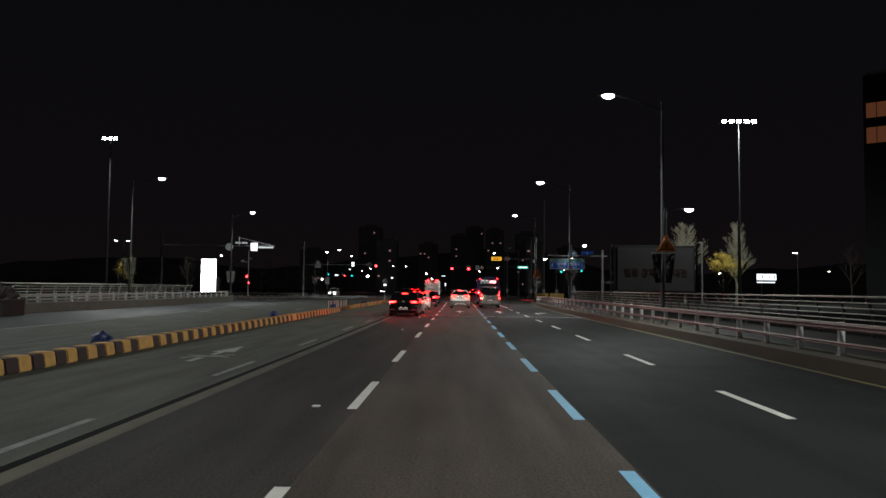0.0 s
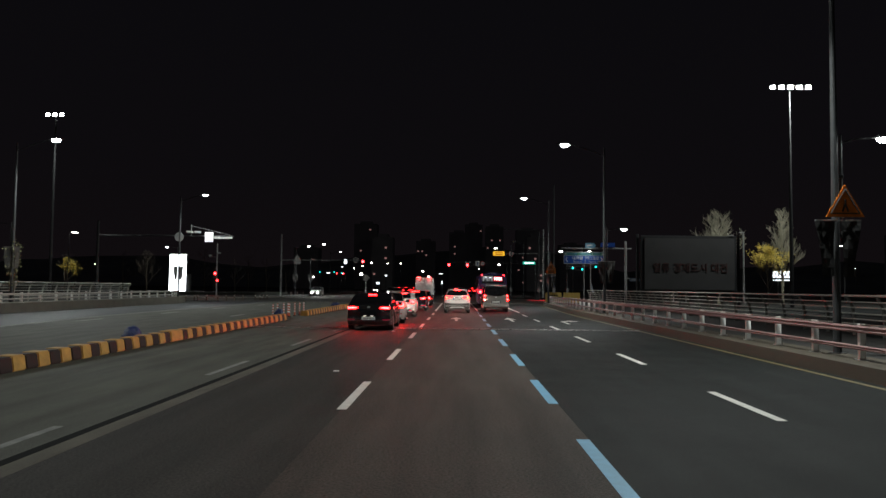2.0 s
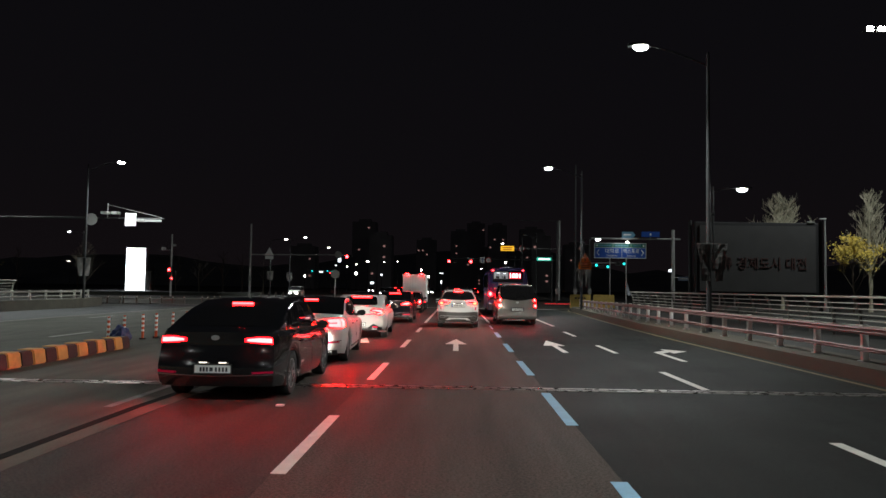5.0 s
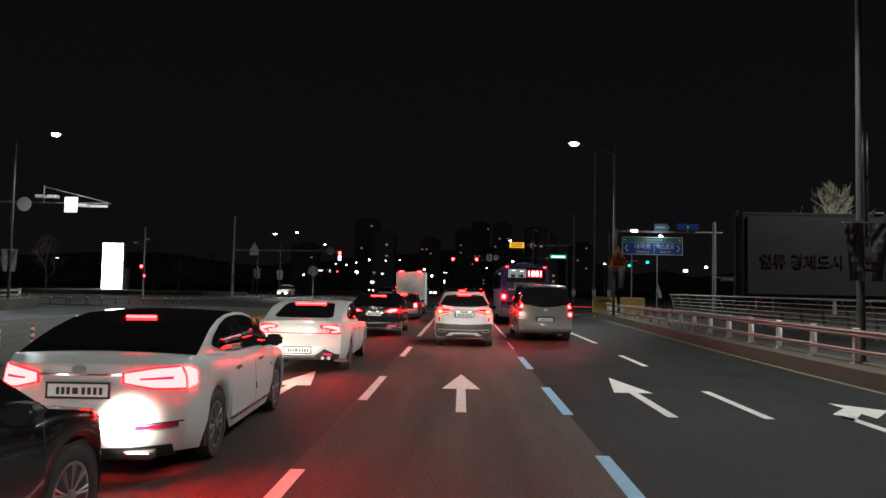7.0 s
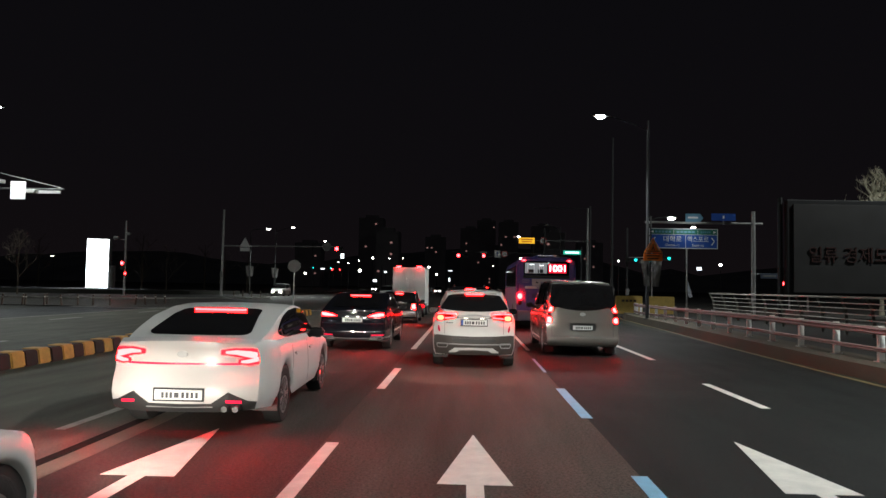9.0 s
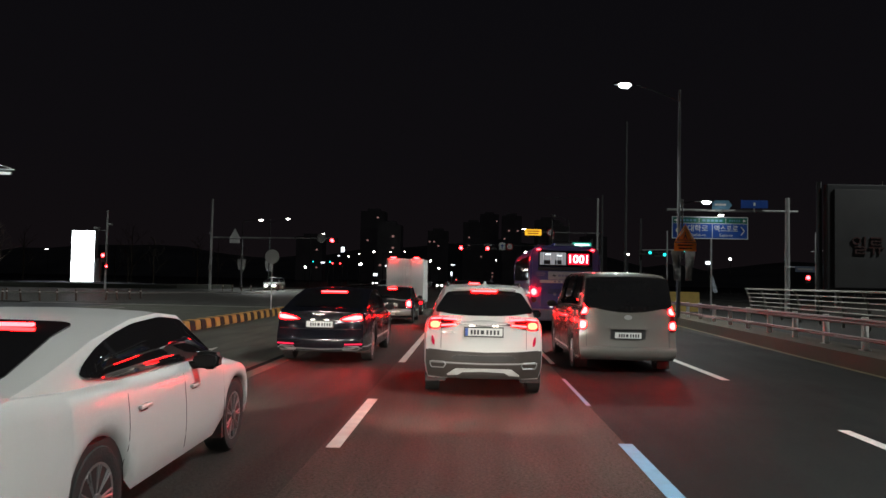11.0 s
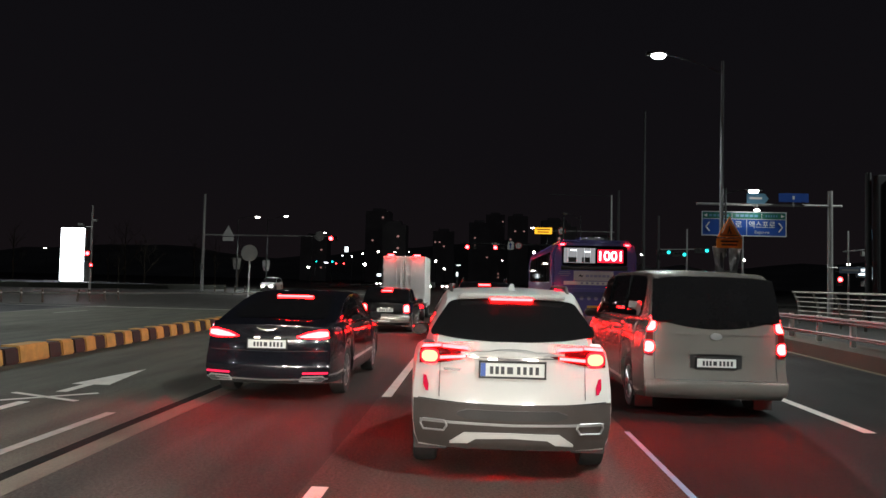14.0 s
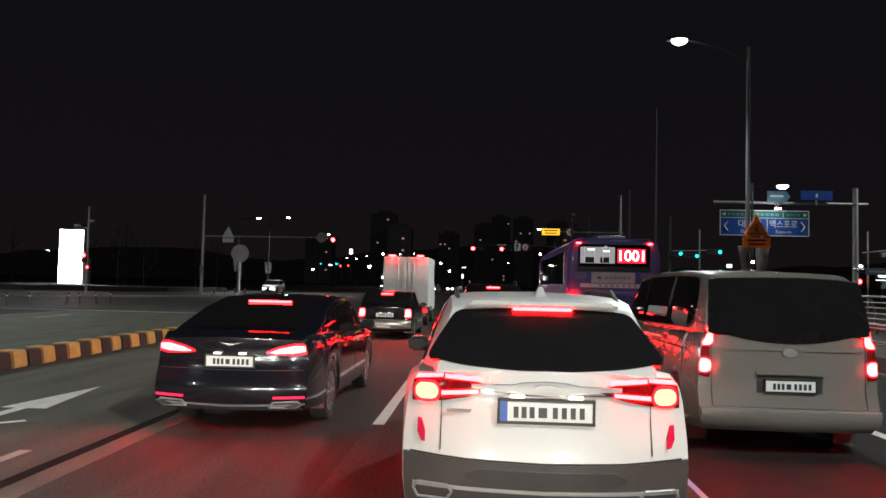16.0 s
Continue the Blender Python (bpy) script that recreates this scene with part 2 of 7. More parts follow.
TAIL_STOP = glow("high_brake_light", (1.0, 0.0025, 0.0028), 215.0, (0.4, 0.02, 0.01))
TAIL_AMBER = glow("amber_red_lamp", (1.0, 0.0045, 0.0019), 220.0, (0.4, 0.05, 0.01))
DIM_RED_GLOW = glow("dim_red_glow", (1.0, 0.02, 0.09), 1.1, (0.4, 0.01, 0.01))
HEADLAMP = glow("headlamp", (1.0, 0.97, 0.88), 45.0)
PLATE_LAMP = glow("plate_lamp", (1.0, 0.90, 0.76), 4.0)
LED_W = glow("street_lamp_led", (0.93, 1.0, 0.97), 60.0)
LED_FAR = glow("far_lamp_led", (1.0, 0.96, 0.88), 16.0)
BOXLIGHT = glow("light_box_face", (0.90, 0.96, 1.0), 8.0, (0.8, 0.8, 0.8))
SIG_RED = glow("signal_red", (1.0, 0.0065, 0.008), 90.0)
SIG_GREEN = glow("signal_green", (0.01, 0.80, 0.78), 2.6)
SIG_OFF = mat("signal_lens_off", (0.02, 0.02, 0.02), 0.3, 0, 0.1, 9)
LIT_GREEN = glow("lit_street_sign", (0.02, 0.62, 0.42), 0.8)
LIT_WHITE = glow("lit_white_sign", (0.85, 0.95, 1.0), 2.2)
LIT_YELLOW = glow("lit_yellow_sign", (1.0, 0.50, 0.03), 0.9, (0.8, 0.4, 0.02))
BUS_LED = glow("bus_display_digits", (1.0, 0.75, 0.75), 5.0)
BUS_RED = glow("bus_display_panel", (1.0, 0.02, 0.05), 1.1, (0.3, 0.0, 0.01))
POLE_GLOW = glow("grab_pole_glow", (0.8, 0.85, 0.9), 0.25, (0.5, 0.5, 0.5))
BUS_CABIN = glow("lit_bus_window", (0.85, 0.86, 0.90), 0.24, (0.05, 0.05, 0.05))
WIN_ORANGE = glow("lit_orange_facade", (1.0, 0.34, 0.15), 0.07, (0.3, 0.15, 0.1))
WIN_WARM = glow("lit_far_window", (1.0, 0.55, 0.5), 0.22)

# ---- helpers for meshes ----


def part(name, bm, material, parent=None, label="", smooth=False):
    me = bpy.data.meshes.new(name)
    bmesh.ops.recalc_face_normals(bm, faces=bm.faces[:])
    for f in bm.faces:
        f.smooth = smooth
    bm.to_mesh(me)
    bm.free()
    me.materials.append(material)
    ob = new(name, me)
    if parent is not None:
        ob.parent = parent
    if smooth:
        me.set_sharp_from_angle(angle=radians(38))
    return tagged(ob, label)


def share(ob, m, parent=None):
    """Another object on the same mesh, at m."""
    o = new(ob.name.split(".")[0], ob.data)
    o.parent = parent
    o.matrix_basis = m
    return o


def thing(name, m, label, category, group=""):
    ob = new(name)
    ob.empty_display_size = 0.2
    ob.matrix_basis = m
    return tagged(ob, label, category, group)


def at(x, y, z=0.0, rz=0.0):
    return pose(x, y, z, 0, 0, rz)


def box(bm, c, s, bevel=0.0, m=None):
    mm = Matrix.LocRotScale(c, None, s)
    vs = bmesh.ops.create_cube(bm, size=1, matrix=(m @ mm if m else mm))["verts"]
    if bevel:
        es = list({e for v in vs for e in v.link_edges})
        bmesh.ops.bevel(bm, geom=es, offset=bevel, segments=2, affect="EDGES", profile=0.6)
    return bm


def rod(bm, a, b, r0, r1=None, n=10):
    a, b = Vector(a), Vector(b)
    d = b - a
    q = d.to_track_quat("Z", "Y").to_matrix().to_4x4()
    bmesh.ops.create_cone(bm, cap_ends=True, segments=n, radius1=r0, radius2=r0 if r1 is None else r1, depth=d.length, matrix=Matrix.Translation((a + b) / 2) @ q)
    return bm


def tube(bm, pts, r, n=8):
    """A round bar along points, with mitred rings."""
    pts = [Vector(p) for p in pts]
    rings = []
    for i, p in enumerate(pts):
        d = (pts[min(i + 1, len(pts) - 1)] - pts[max(i - 1, 0)]).normalized()
        q = d.to_track_quat("Z", "Y")
        rr = r[i] if isinstance(r, (list, tuple)) else r
        rings.append([bm.verts.new(p + q @ Vector((rr * math.cos(2 * math.pi * k / n), rr * math.sin(2 * math.pi * k / n), 0))) for k in range(n)])
    for r0, r1 in zip(rings, rings[1:]):
        for k in range(n):
            bm.faces.new((r0[k], r0[(k + 1) % n], r1[(k + 1) % n], r1[k]))
    bm.faces.new(rings[0][::-1])
    bm.faces.new(rings[-1])
    return bm


def prism(bm, pts, d0, d1, axis="z"):
    """A polygon (a, b) pulled from d0 to d1 along an axis."""
    put = {"z": lambda a, b, d: (a, b, d), "y": lambda a, b, d: (a, d, b), "x": lambda a, b, d: (d, a, b)}[axis]
    lo = [bm.verts.new(put(a, b, d0)) for a, b in pts]
    hi = [bm.verts.new(put(a, b, d1)) for a, b in pts]
    n = len(pts)
    bm.faces.new(lo)
    bm.faces.new(hi)
    for i in range(n):
        bm.faces.new((lo[i], lo[(i + 1) % n], hi[(i + 1) % n], hi[i]))
    return bm


def disc(cx, cz, rx, rz=None, n=20):
    rz = rx if rz is None else rz
    return [(cx + rx * math.cos(2 * math.pi * k / n), cz + rz * math.sin(2 * math.pi * k / n)) for k in range(n)]


def words(name, body, size, m, material, parent=None, depth=0.004, label="", width=None):
    """Raised lettering as a mesh, facing -y before m."""
    cu = bpy.data.curves.new(name, "FONT")
    cu.body, cu.size, cu.extrude, cu.align_x, cu.align_y = body, size, depth, "CENTER", "CENTER"
    tmp = bpy.data.objects.new(name, cu)
    scene.collection.objects.link(tmp)
    bpy.context.view_layer.update()
    me = bpy.data.meshes.new_from_object(tmp.evaluated_get(bpy.context.evaluated_depsgraph_get()))
    bpy.data.objects.remove(tmp)
    me.materials.clear()
    me.materials.append(material)
    ob = new(name, me)
    sx = 1.0
    if width and len(me.vertices):
        xs = [v.co.x for v in me.vertices]
        sx = width / max(0.01, max(xs) - min(xs))
    ob.parent = parent
    ob.matrix_basis = m @ pose(0, 0, 0, 90) @ Matrix.Diagonal((sx, 1, 1, 1))
    return tagged(ob, label)


def lerp(tab, x):
    if x <= tab[0][0]:
        return tab[0][1]
    for (a, p), (b, q) in zip(tab, tab[1:]):
        if x <= b:
            return p + (q - p) * (x - a) / (b - a)
    return tab[-1][1]


def bm_():
    return bmesh.new()

# ---- ground, road, kerbs ----


def sheet(name, x0, x1, y0, y1, z, thick, material, label, category="road", nx=1, ny=1):
    bm = bm_()
    box(bm, ((x0 + x1) / 2, (y0 + y1) / 2, z - thick / 2), (x1 - x0, y1 - y0, thick))
    return tagged(part(name, bm, material, None, label), category=category, kind="structure")


sheet("ground", -1500, 1500, -400, 2200, -0.06, 0.1, SOIL, "dark night ground of verges and park beyond the road", "ground")
sheet("road", 1.72, 8.1, -40, 97, 0.0, 0.05, ASPHALT, "dark newer asphalt of the two kerbside lanes")
sheet("worn_lane", -1.42, 1.72, -40, 97, 0.0, 0.05, ASPHALT_WORN, "brownish worn asphalt of the middle lane")
JX = [(-4.15, -40), (-4.14, 44), (-3.92, 50), (-3.82, 57), (-3.93, 67), (-3.88, 97)]   # joint beside the concrete lane
bm = prism(bm_(), [(x, y) for x, y in JX] + [(-1.42, 97), (-1.42, -40)], -0.05, 0.0)
tagged(part("queue_lane", bm, ASPHALT_LEFT, None, "dark asphalt lane beside the concrete lane"), category="road", kind="structure")
bm = prism(bm_(), [(x, y) for x, y in JX] + [(-8.95, 97), (-8.95, -40)], -0.05, 0.0)
tagged(part("turning_lane", bm, CONCRETE, None, "pale worn concrete left-turn lane beside the median kerb"), category="road", kind="structure")
OX = [(-17.4, -40), (-17.5, 28), (-18.1, 44), (-19.2, 54), (-19.7, 70), (-19.7, 97)]   # edge of the concrete on the far side
bm = prism(bm_(), OX + [(-8.95, 97), (-8.95, -40)], -0.05, -0.004)
tagged(part("oncoming_lanes", bm, CONCRETE, None, "pale concrete oncoming lanes beyond the median kerb"), category="road", kind="structure")
bm = prism(bm_(), OX + [(-25.4, 97), (-25.4, -40)], -0.05, -0.004)
tagged(part("oncoming_shoulder", bm, ASPHALT_DAMP, None, "dark damp asphalt of the far oncoming lanes"), category="road", kind="structure")
sheet("junction", -62, 90, 97, 139, 0.0, 0.05, ASPHALT_OLD, "grey asphalt of the wide road junction")
sheet("far_road", -25.4, 9.5, 139, 760, 0.0, 0.05, ASPHALT_OLD, "asphalt road going on beyond the junction")
sheet("side_road", 30, 90, 60, 97, -0.004, 0.046, ASPHALT, "asphalt of the side street behind the railing")


def strip_kerb(name, pts, w, z0, z1, material, label, cat):
    """A raised band whose road edge follows pts and whose back edge lies w further out."""
    bm = bm_()
    rows = []
    for x, y in pts:
        s = 1 if w > 0 else -1
        rows.append([bm.verts.new(p) for p in ((x, y, z0), (x + s * 0.025, y, z1), (x + w, y, z1), (x + w, y, z0))])
    for a, b in zip(rows, rows[1:]):
        for k in range(4):
            bm.faces.new((a[k], a[(k + 1) % 4], b[(k + 1) % 4], b[k]))
    bm.faces.new(rows[0])
    bm.faces.new(rows[-1][::-1])
    return tagged(part(name, bm, material, None, label), category=cat, kind="structure")


KERB_R = [(8.05, -40), (8.05, 60), (8.15, 66), (8.4, 73), (8.85, 82), (9.3, 93), (9.9, 96.5)]
strip_kerb("kerb", KERB_R, 1.25, -0.05, 0.29, KERB, "brown-stained concrete kerb carrying the guard rail", "kerb")
strip_kerb("walkway", [(x + 1.25, y) for x, y in KERB_R], 4.5, -0.05, 0.24, WALK, "grey paved walkway along the bridge", "pavement")
KERB_L = [(-25.4, -40), (-25.4, 60), (-25.6, 70), (-26.4, 86), (-28, 92)]
strip_kerb("kerb", KERB_L, -1.25, -0.05, 0.58, PARAPET, "low stained concrete parapet under the far guard rail", "kerb")
strip_kerb("walkway", [(x - 1.25, y) for x, y in KERB_L], -4.5, -0.05, 0.24, WALK, "grey paved walkway on the far side", "pavement")
strip_kerb("pavement", [(-26.5, 139.5), (-26.5, 170), (-26.5, 320)], -40, -0.05, 0.14, WALK, "grey corner pavement beyond the junction", "pavement")
strip_kerb("pavement", [(9.5, 139.5), (9.5, 170), (9.5, 320)], 40, -0.05, 0.14, WALK, "grey corner pavement beyond the junction", "pavement")


def slab(name, pts, z0, z1, material, label, cat):
    bm = prism(bm_(), pts, z0, z1)
    bmesh.ops.bevel(bm, geom=[e for e in bm.edges if e.verts[0].co.z > z1 - 0.01 and e.verts[1].co.z > z1 - 0.01], offset=0.03, segments=2, affect="EDGES")
    return tagged(part(name, bm, material, None, label), category=cat, kind="structure")


slab("pavement_kerb", [(-90, 106), (-34, 114), (-28.3, 119), (-25.9, 126.3), (-22.2, 125.8), (-21.6, 131), (-26.6, 139.4), (-90, 139.4)], -0.05, 0.13, PAINT_OLD, "pale stone kerb of the corner pavement", "kerb")
slab("pavement", [(-90, 106.4), (-34.2, 114.4), (-28.7, 119.3), (-26.2, 126.7), (-22.6, 126.2), (-22.0, 130.9), (-26.9, 139.4), (-90, 139.4)], 0.0, 0.145, WALK, "grey corner pavement beyond the junction", "pavement")
slab("planting_bed", [(-90, 126), (-44, 130), (-33, 137), (-29.5, 145), (-90, 160)], 0.0, 0.62, SOIL, "low dark planting bed behind the corner pavement", "planting bed")

# ---- markings, a few millimetres proud ----


def marking(name, polys, material, label, cat="road marking", z=0.004):
    bm = bm_()
    for pts in polys:
        prism(bm, pts, z - 0.003, z)
    return tagged(part(name, bm, material, None, label), category=cat, kind="structure")


def quad(x, y0, y1, w, dx=0.0):
    return [(x - w / 2, y0), (x + w / 2, y0), (x + dx + w / 2, y1), (x + dx - w / 2, y1)]


for y1 in (-0.6, 6.35, 13.5, 20.3, 28.95, 36.1, 43.6, 50.45, 57.85, 65.1):
    x = -1.47 + max(0, y1 - 13) * 0.0034
    marking("lane_dash", [quad(x, y1 - 3.05, y1, 0.14)], PAINT_W, "white painted lane dash on dark asphalt")
marking("lane_line", [quad(-1.32, 69.8, 96.4, 0.14)], PAINT_W, "solid white lane line before the junction")
for y1 in (1.4, 7.1, 12.7, 18.4, 24.05, 29.5, 34.9, 40.5, 46.05, 51.35, 56.75, 62.6):
    marking("blue_dash", [quad(1.60 + y1 * 0.0019, y1 - 2.85, y1, 0.15)], PAINT_B, "pale blue painted bus lane dash")
for y0, y1 in ((65.0, 67.8), (70.2, 96.4)):
    marking("lane_line", [quad(1.72 if y0 < 70 else 1.80, y0, y1, 0.06 if y0 < 70 else 0.10)], PAINT_B if y0 < 70 else PAINT_W, "narrow pale lane line before the junction")
for y1 in (-1.5, 5.7, 12.9, 20.0, 28.2, 35.4, 42.4, 49.5, 56.7, 63.7):
    marking("lane_dash", [quad(4.53, y1 - 2.75, y1, 0.14)], PAINT_W, "white painted lane dash on dark asphalt")
marking("lane_line", [quad(4.68, 68.2, 96.4, 0.15)], PAINT_W, "solid white lane line before the junction")
for a, b in zip(KERB_R, KERB_R[1:]):
    marking("edge_line", [[(a[0] - 0.31, a[1]), (a[0] - 0.19, a[1]), (b[0] - 0.19, b[1]), (b[0] - 0.31, b[1])]], PAINT_Y, "worn yellow edge line beside the kerb")
marking("stop_line", [quad(-1.2, 96.55, 96.95, 19.5)], PAINT_W, "white stop line across the lanes")
for y in (2.2, 9.4, 16.85, 24.4, 32.4, 39.6, 46.7, 53.8, 60.9, 67.95, 75.0):
    marking("worn_dash", [quad(-4.63 + max(0, y - 20) * 0.0034, y - 2.75, y, 0.12)], PAINT_FAINT if y < 60 else PAINT_OLD, "worn white dash on the concrete lane")
for x, y in ((-17.35, 49.3), (-17.4, 59.3), (-17.6, 69.3), (-17.35, 80.3), (-17.5, 89.0), (-12.4, 56.6), (-12.4, 67.0)):
    marking("worn_dash", [quad(x, y, y + 2.6, 0.15)], PAINT_OLD, "worn white dash on the oncoming lanes")
marking("far_lane_line", [[(a[0] + 0.28, a[1]), (a[0] + 0.42, a[1]), (b[0] + 0.42, b[1]), (b[0] + 0.28, b[1])] for a, b in zip(OX, OX[1:])], PAINT_FAINT, "worn white line along the oncoming lanes")
marking("far_stop_line", [quad(-17.2, 95.6, 96.0, 15.5)], PAINT_OLD, "worn white line at the junction")
for k in range(9):
    marking("crossing_bar", [quad(-24 + k * 1.6, 140.3, 143.3, 0.5)], PAINT_OLD, "worn white crossing bar beyond the junction")


def arrow_straight(x, y0):
    return [[(x - 0.075, y0), (x + 0.075, y0), (x + 0.075, y0 + 2.4), (x + 0.33, y0 + 2.4), (x, y0 + 4.55), (x - 0.33, y0 + 2.4), (x - 0.075, y0 + 2.4)]]


def arrow_turn(x, y0, s):
    shaft = [(x - 0.075, y0), (x + 0.075, y0), (x + 0.075, y0 + 2.2), (x - 0.075, y0 + 2.6)]
    bend = [(x - 0.075, y0 + 2.0), (x - 0.075, y0 + 2.6), (x + s * 0.42, y0 + 3.25), (x + s * 0.42, y0 + 2.75)]
    head = [(x + s * 0.40, y0 + 2.3), (x + s * 0.40, y0 + 3.7), (x + s * 0.98, y0 + 3.05)]
    return [p if s > 0 else p[::-1] for p in (shaft, bend, head)]


for x in (0.2, 3.17, -2.76):
    marking("lane_arrow", arrow_straight(x, 53.9), PAINT_W, "white straight-ahead arrow painted in the lane")
marking("lane_arrow", arrow_turn(5.75, 51.9, 1), PAINT_W, "white right-turn arrow painted in the lane")


def stroke(x0, y0, x1, y1, w):
    n = Vector((y0 - y1, x1 - x0)).normalized() * w / 2
    return [(x0 + n.x, y0 + n.y), (x0 - n.x, y0 - n.y), (x1 - n.x, y1 - n.y), (x1 + n.x, y1 + n.y)]


for x, y, paint in ((-6.1, 16.75, PAINT_OLD), (-5.9, 67.66, PAINT_W)):
    shaft = [[(x - 0.075, y), (x + 0.075, y), (x + 0.075, y + 0.85), (x - 0.075, y + 0.85)],
             [(x - 0.075, y + 1.7), (x + 0.075, y + 1.7), (x + 0.075, y + 2.46), (x + 0.31, y + 2.46), (x, y + 4.4), (x - 0.27, y + 2.46), (x - 0.075, y + 2.46)]]
    marking("lane_arrow", shaft, paint, "white arrow painted on the concrete turning lane")
    marking("crossed_mark", [stroke(x - 0.46, y + 0.76, x + 0.56, y + 1.66, 0.09), stroke(x - 0.56, y + 1.5, x + 0.62, y + 0.98, 0.09)], paint, "white crossed strokes over the lane arrow", z=0.008)
for x, y in ((-2.0, 10.6), (-2.24, 30.5), (-2.25, 44.3)):
    bm = bm_()
    box(bm, (0, 0, 0.011), (0.11, 0.10, 0.022), 0.008)
    st = tagged(part("road_stud", bm, BAND_W, None, "small reflective road stud set in the asphalt"), category="road stud")
    st.location = (x, y, 0.0)

# joints in the pavement
marking("tar_joint", [[(x0 - 0.085, y0), (x0 + 0.05, y0), (x1 + 0.05, y1), (x1 - 0.085, y1)] for (x0, y0), (x1, y1) in zip(JX, JX[1:])], JOINT, "black tar joint between concrete and asphalt", "joint", 0.005)
marking("concrete_gutter", [[(x0 + 0.055, y0), (x0 + 0.31, y0), (x1 + 0.31, y1), (x1 + 0.055, y1)] for (x0, y0), (x1, y1) in zip(JX, JX[1:])], GUTTER, "pale concrete strip beside the tar joint", "joint", 0.003)
bm = bm_()
for yy, w in ((46.36, 0.11), (46.56, 0.11)):
    box(bm, (-0.4, yy, 0.004), (16.6, w, 0.016))
tagged(part("expansion_joint", bm, STEEL_JOINT, None, "worn steel expansion joint across the bridge deck"), category="joint", kind="structure")
bm = bm_()
n = 24
for k in range(n):
    box(bm, (-8.6 + k * 0.69 + 0.35, 46.46, 0.002), (0.62, 0.30, 0.010))
tagged(part("joint_filler", bm, JOINT, None, "dark rubber filler of the expansion joint"), category="joint", kind="structure")

# ---- median kerb of yellow and black blocks ----
median = thing("median_kerb", at(-8.62, 0), "low median kerb of alternating yellow and black concrete blocks", "kerb")


def kerb_block(w, h, l):
    bm = bm_()
    prism(bm, [(-w / 2, 0), (w / 2, 0), (w / 2 - 0.05, h), (-w / 2 + 0.05, h)], -l / 2, l / 2, "y")
    bmesh.ops.bevel(bm, geom=bm.edges[:], offset=0.025, segments=2, affect="EDGES")
    return bm


yel = part("block", kerb_block(0.46, 0.31, 0.435), YELLOW, median)
blk = part("block", kerb_block(0.45, 0.30, 0.435), BLACKP, median)
cap = part("end_block", kerb_block(0.48, 0.325, 0.95), YELLOW, median, "longer solid yellow block")
first = {"y": yel, "b": blk, "c": cap}
used = set()


def lay(kind, x, y, rz=0):
    src = first[kind]
    if kind in used:
        share(src, at(x, y, 0, rz), median)
    else:
        used.add(kind)
        src.matrix_basis = at(x, y, 0, rz)


for y0, y1 in ((-14, 53.5), (58.4, 90)):
    k, y = 0, y0
    while y < y1:
        if k % 2 == 0 and any(abs(y - c) < 0.46 for c in (19.9, 37.6, 72.95)):
            lay("c", 0, y + 0.25)
            y += 0.98
            k = 1
            continue
        lay("yb"[k % 2], random.uniform(-0.012, 0.012), y, random.uniform(-1.2, 1.2))
        k += 1
        y += 0.443


def tarp(x, y, s=1.0):
    bm = bm_()
    bmesh.ops.create_icosphere(bm, subdivisions=4, radius=0.5)
    for v in bm.verts:
        c = v.co.copy()
        f = 1 + 0.30 * noise.noise(c * 3.1 + Vector((y, 0, 0))) + 0.16 * noise.noise(c * 7.7)
        v.co = Vector((c.x * 0.62 * f, c.y * 0.95 * f, max(0, c.z * 0.66 * f + 0.26)))
    ob = part("tarpaulin_bundle", bm, BLUETARP, None, "crumpled blue tarpaulin bundle beside the median kerb", True)
    tagged(ob, category="tarpaulin", group="bundles along the median")
    ob.matrix_basis = pose(x, y, 0, 0, 0, random.uniform(0, 60)) @ Matrix.Scale(s, 4)


for y in (18.9, 36.6, 54.3, 72.4):
    tarp(-9.15, y, 0.84)


def delineator():
    d = thing("delineator_post", at(0, 0), "flexible orange delineator post with white bands", "road post", "posts in the median gap")
    bm = bm_()
    prism(bm, disc(0, 0, 0.10, 0.10, 14), 0, 0.04)
    part("base", bm, BLACKP, d)
    part("tube", rod(bm_(), (0, 0, 0.04), (0, 0, 0.76), 0.038, 0.036), ORANGE_P, d)
    for z in (0.24, 0.38, 0.52, 0.66):
        part("band", rod(bm_(), (0, 0, z), (0, 0, z + 0.065), 0.0405, 0.0405), BAND_W, d, "white reflective band")
    return d


d0 = delineator()
spots = [(-9.46, 54.25), (-9.45, 55.2), (-9.36, 56.26), (-9.15, 56.75), (-9.33, 57.2), (-9.15, 58.1), (-9.1, 59.2), (-9.1, 60.4)]
d0.matrix_basis = at(*spots[0])
for p in spots[1:]:
    copy_thing(d0, at(*p))

pb = thing("planter", at(-24.65, 39.6, 0), "dark brown concrete planter with dry shrubs beside the parapet", "planter")
part("box", box(bm_(), (0, 0, 0.42), (1.3, 2.0, 0.84), 0.03), mat("planter_brown", (0.022, 0.015, 0.012), 0.8, 0, 0.2, 5), pb)
part("ledge", box(bm_(), (0, 0, 0.87), (1.42, 2.12, 0.08), 0.02), KERB, pb)
bm = bm_()
bmesh.ops.create_icosphere(bm, subdivisions=4, radius=0.6)
for v in bm.verts:
    f = 1 + 0.35 * noise.noise(v.co * 4.0) + 0.2 * noise.noise(v.co * 11.0)
    v.co = Vector((v.co.x * 0.95 * f, v.co.y * 1.4 * f, max(0.0, v.co.z * 1.2 * f) + 0.9))
part("shrub", bm, mat("dry_shrub", (0.018, 0.014, 0.011), 0.95, 0, 0.4, 9, 0.8, 0, 40), pb, "dry dark shrub")

# ---- guard rails on the kerbs ----


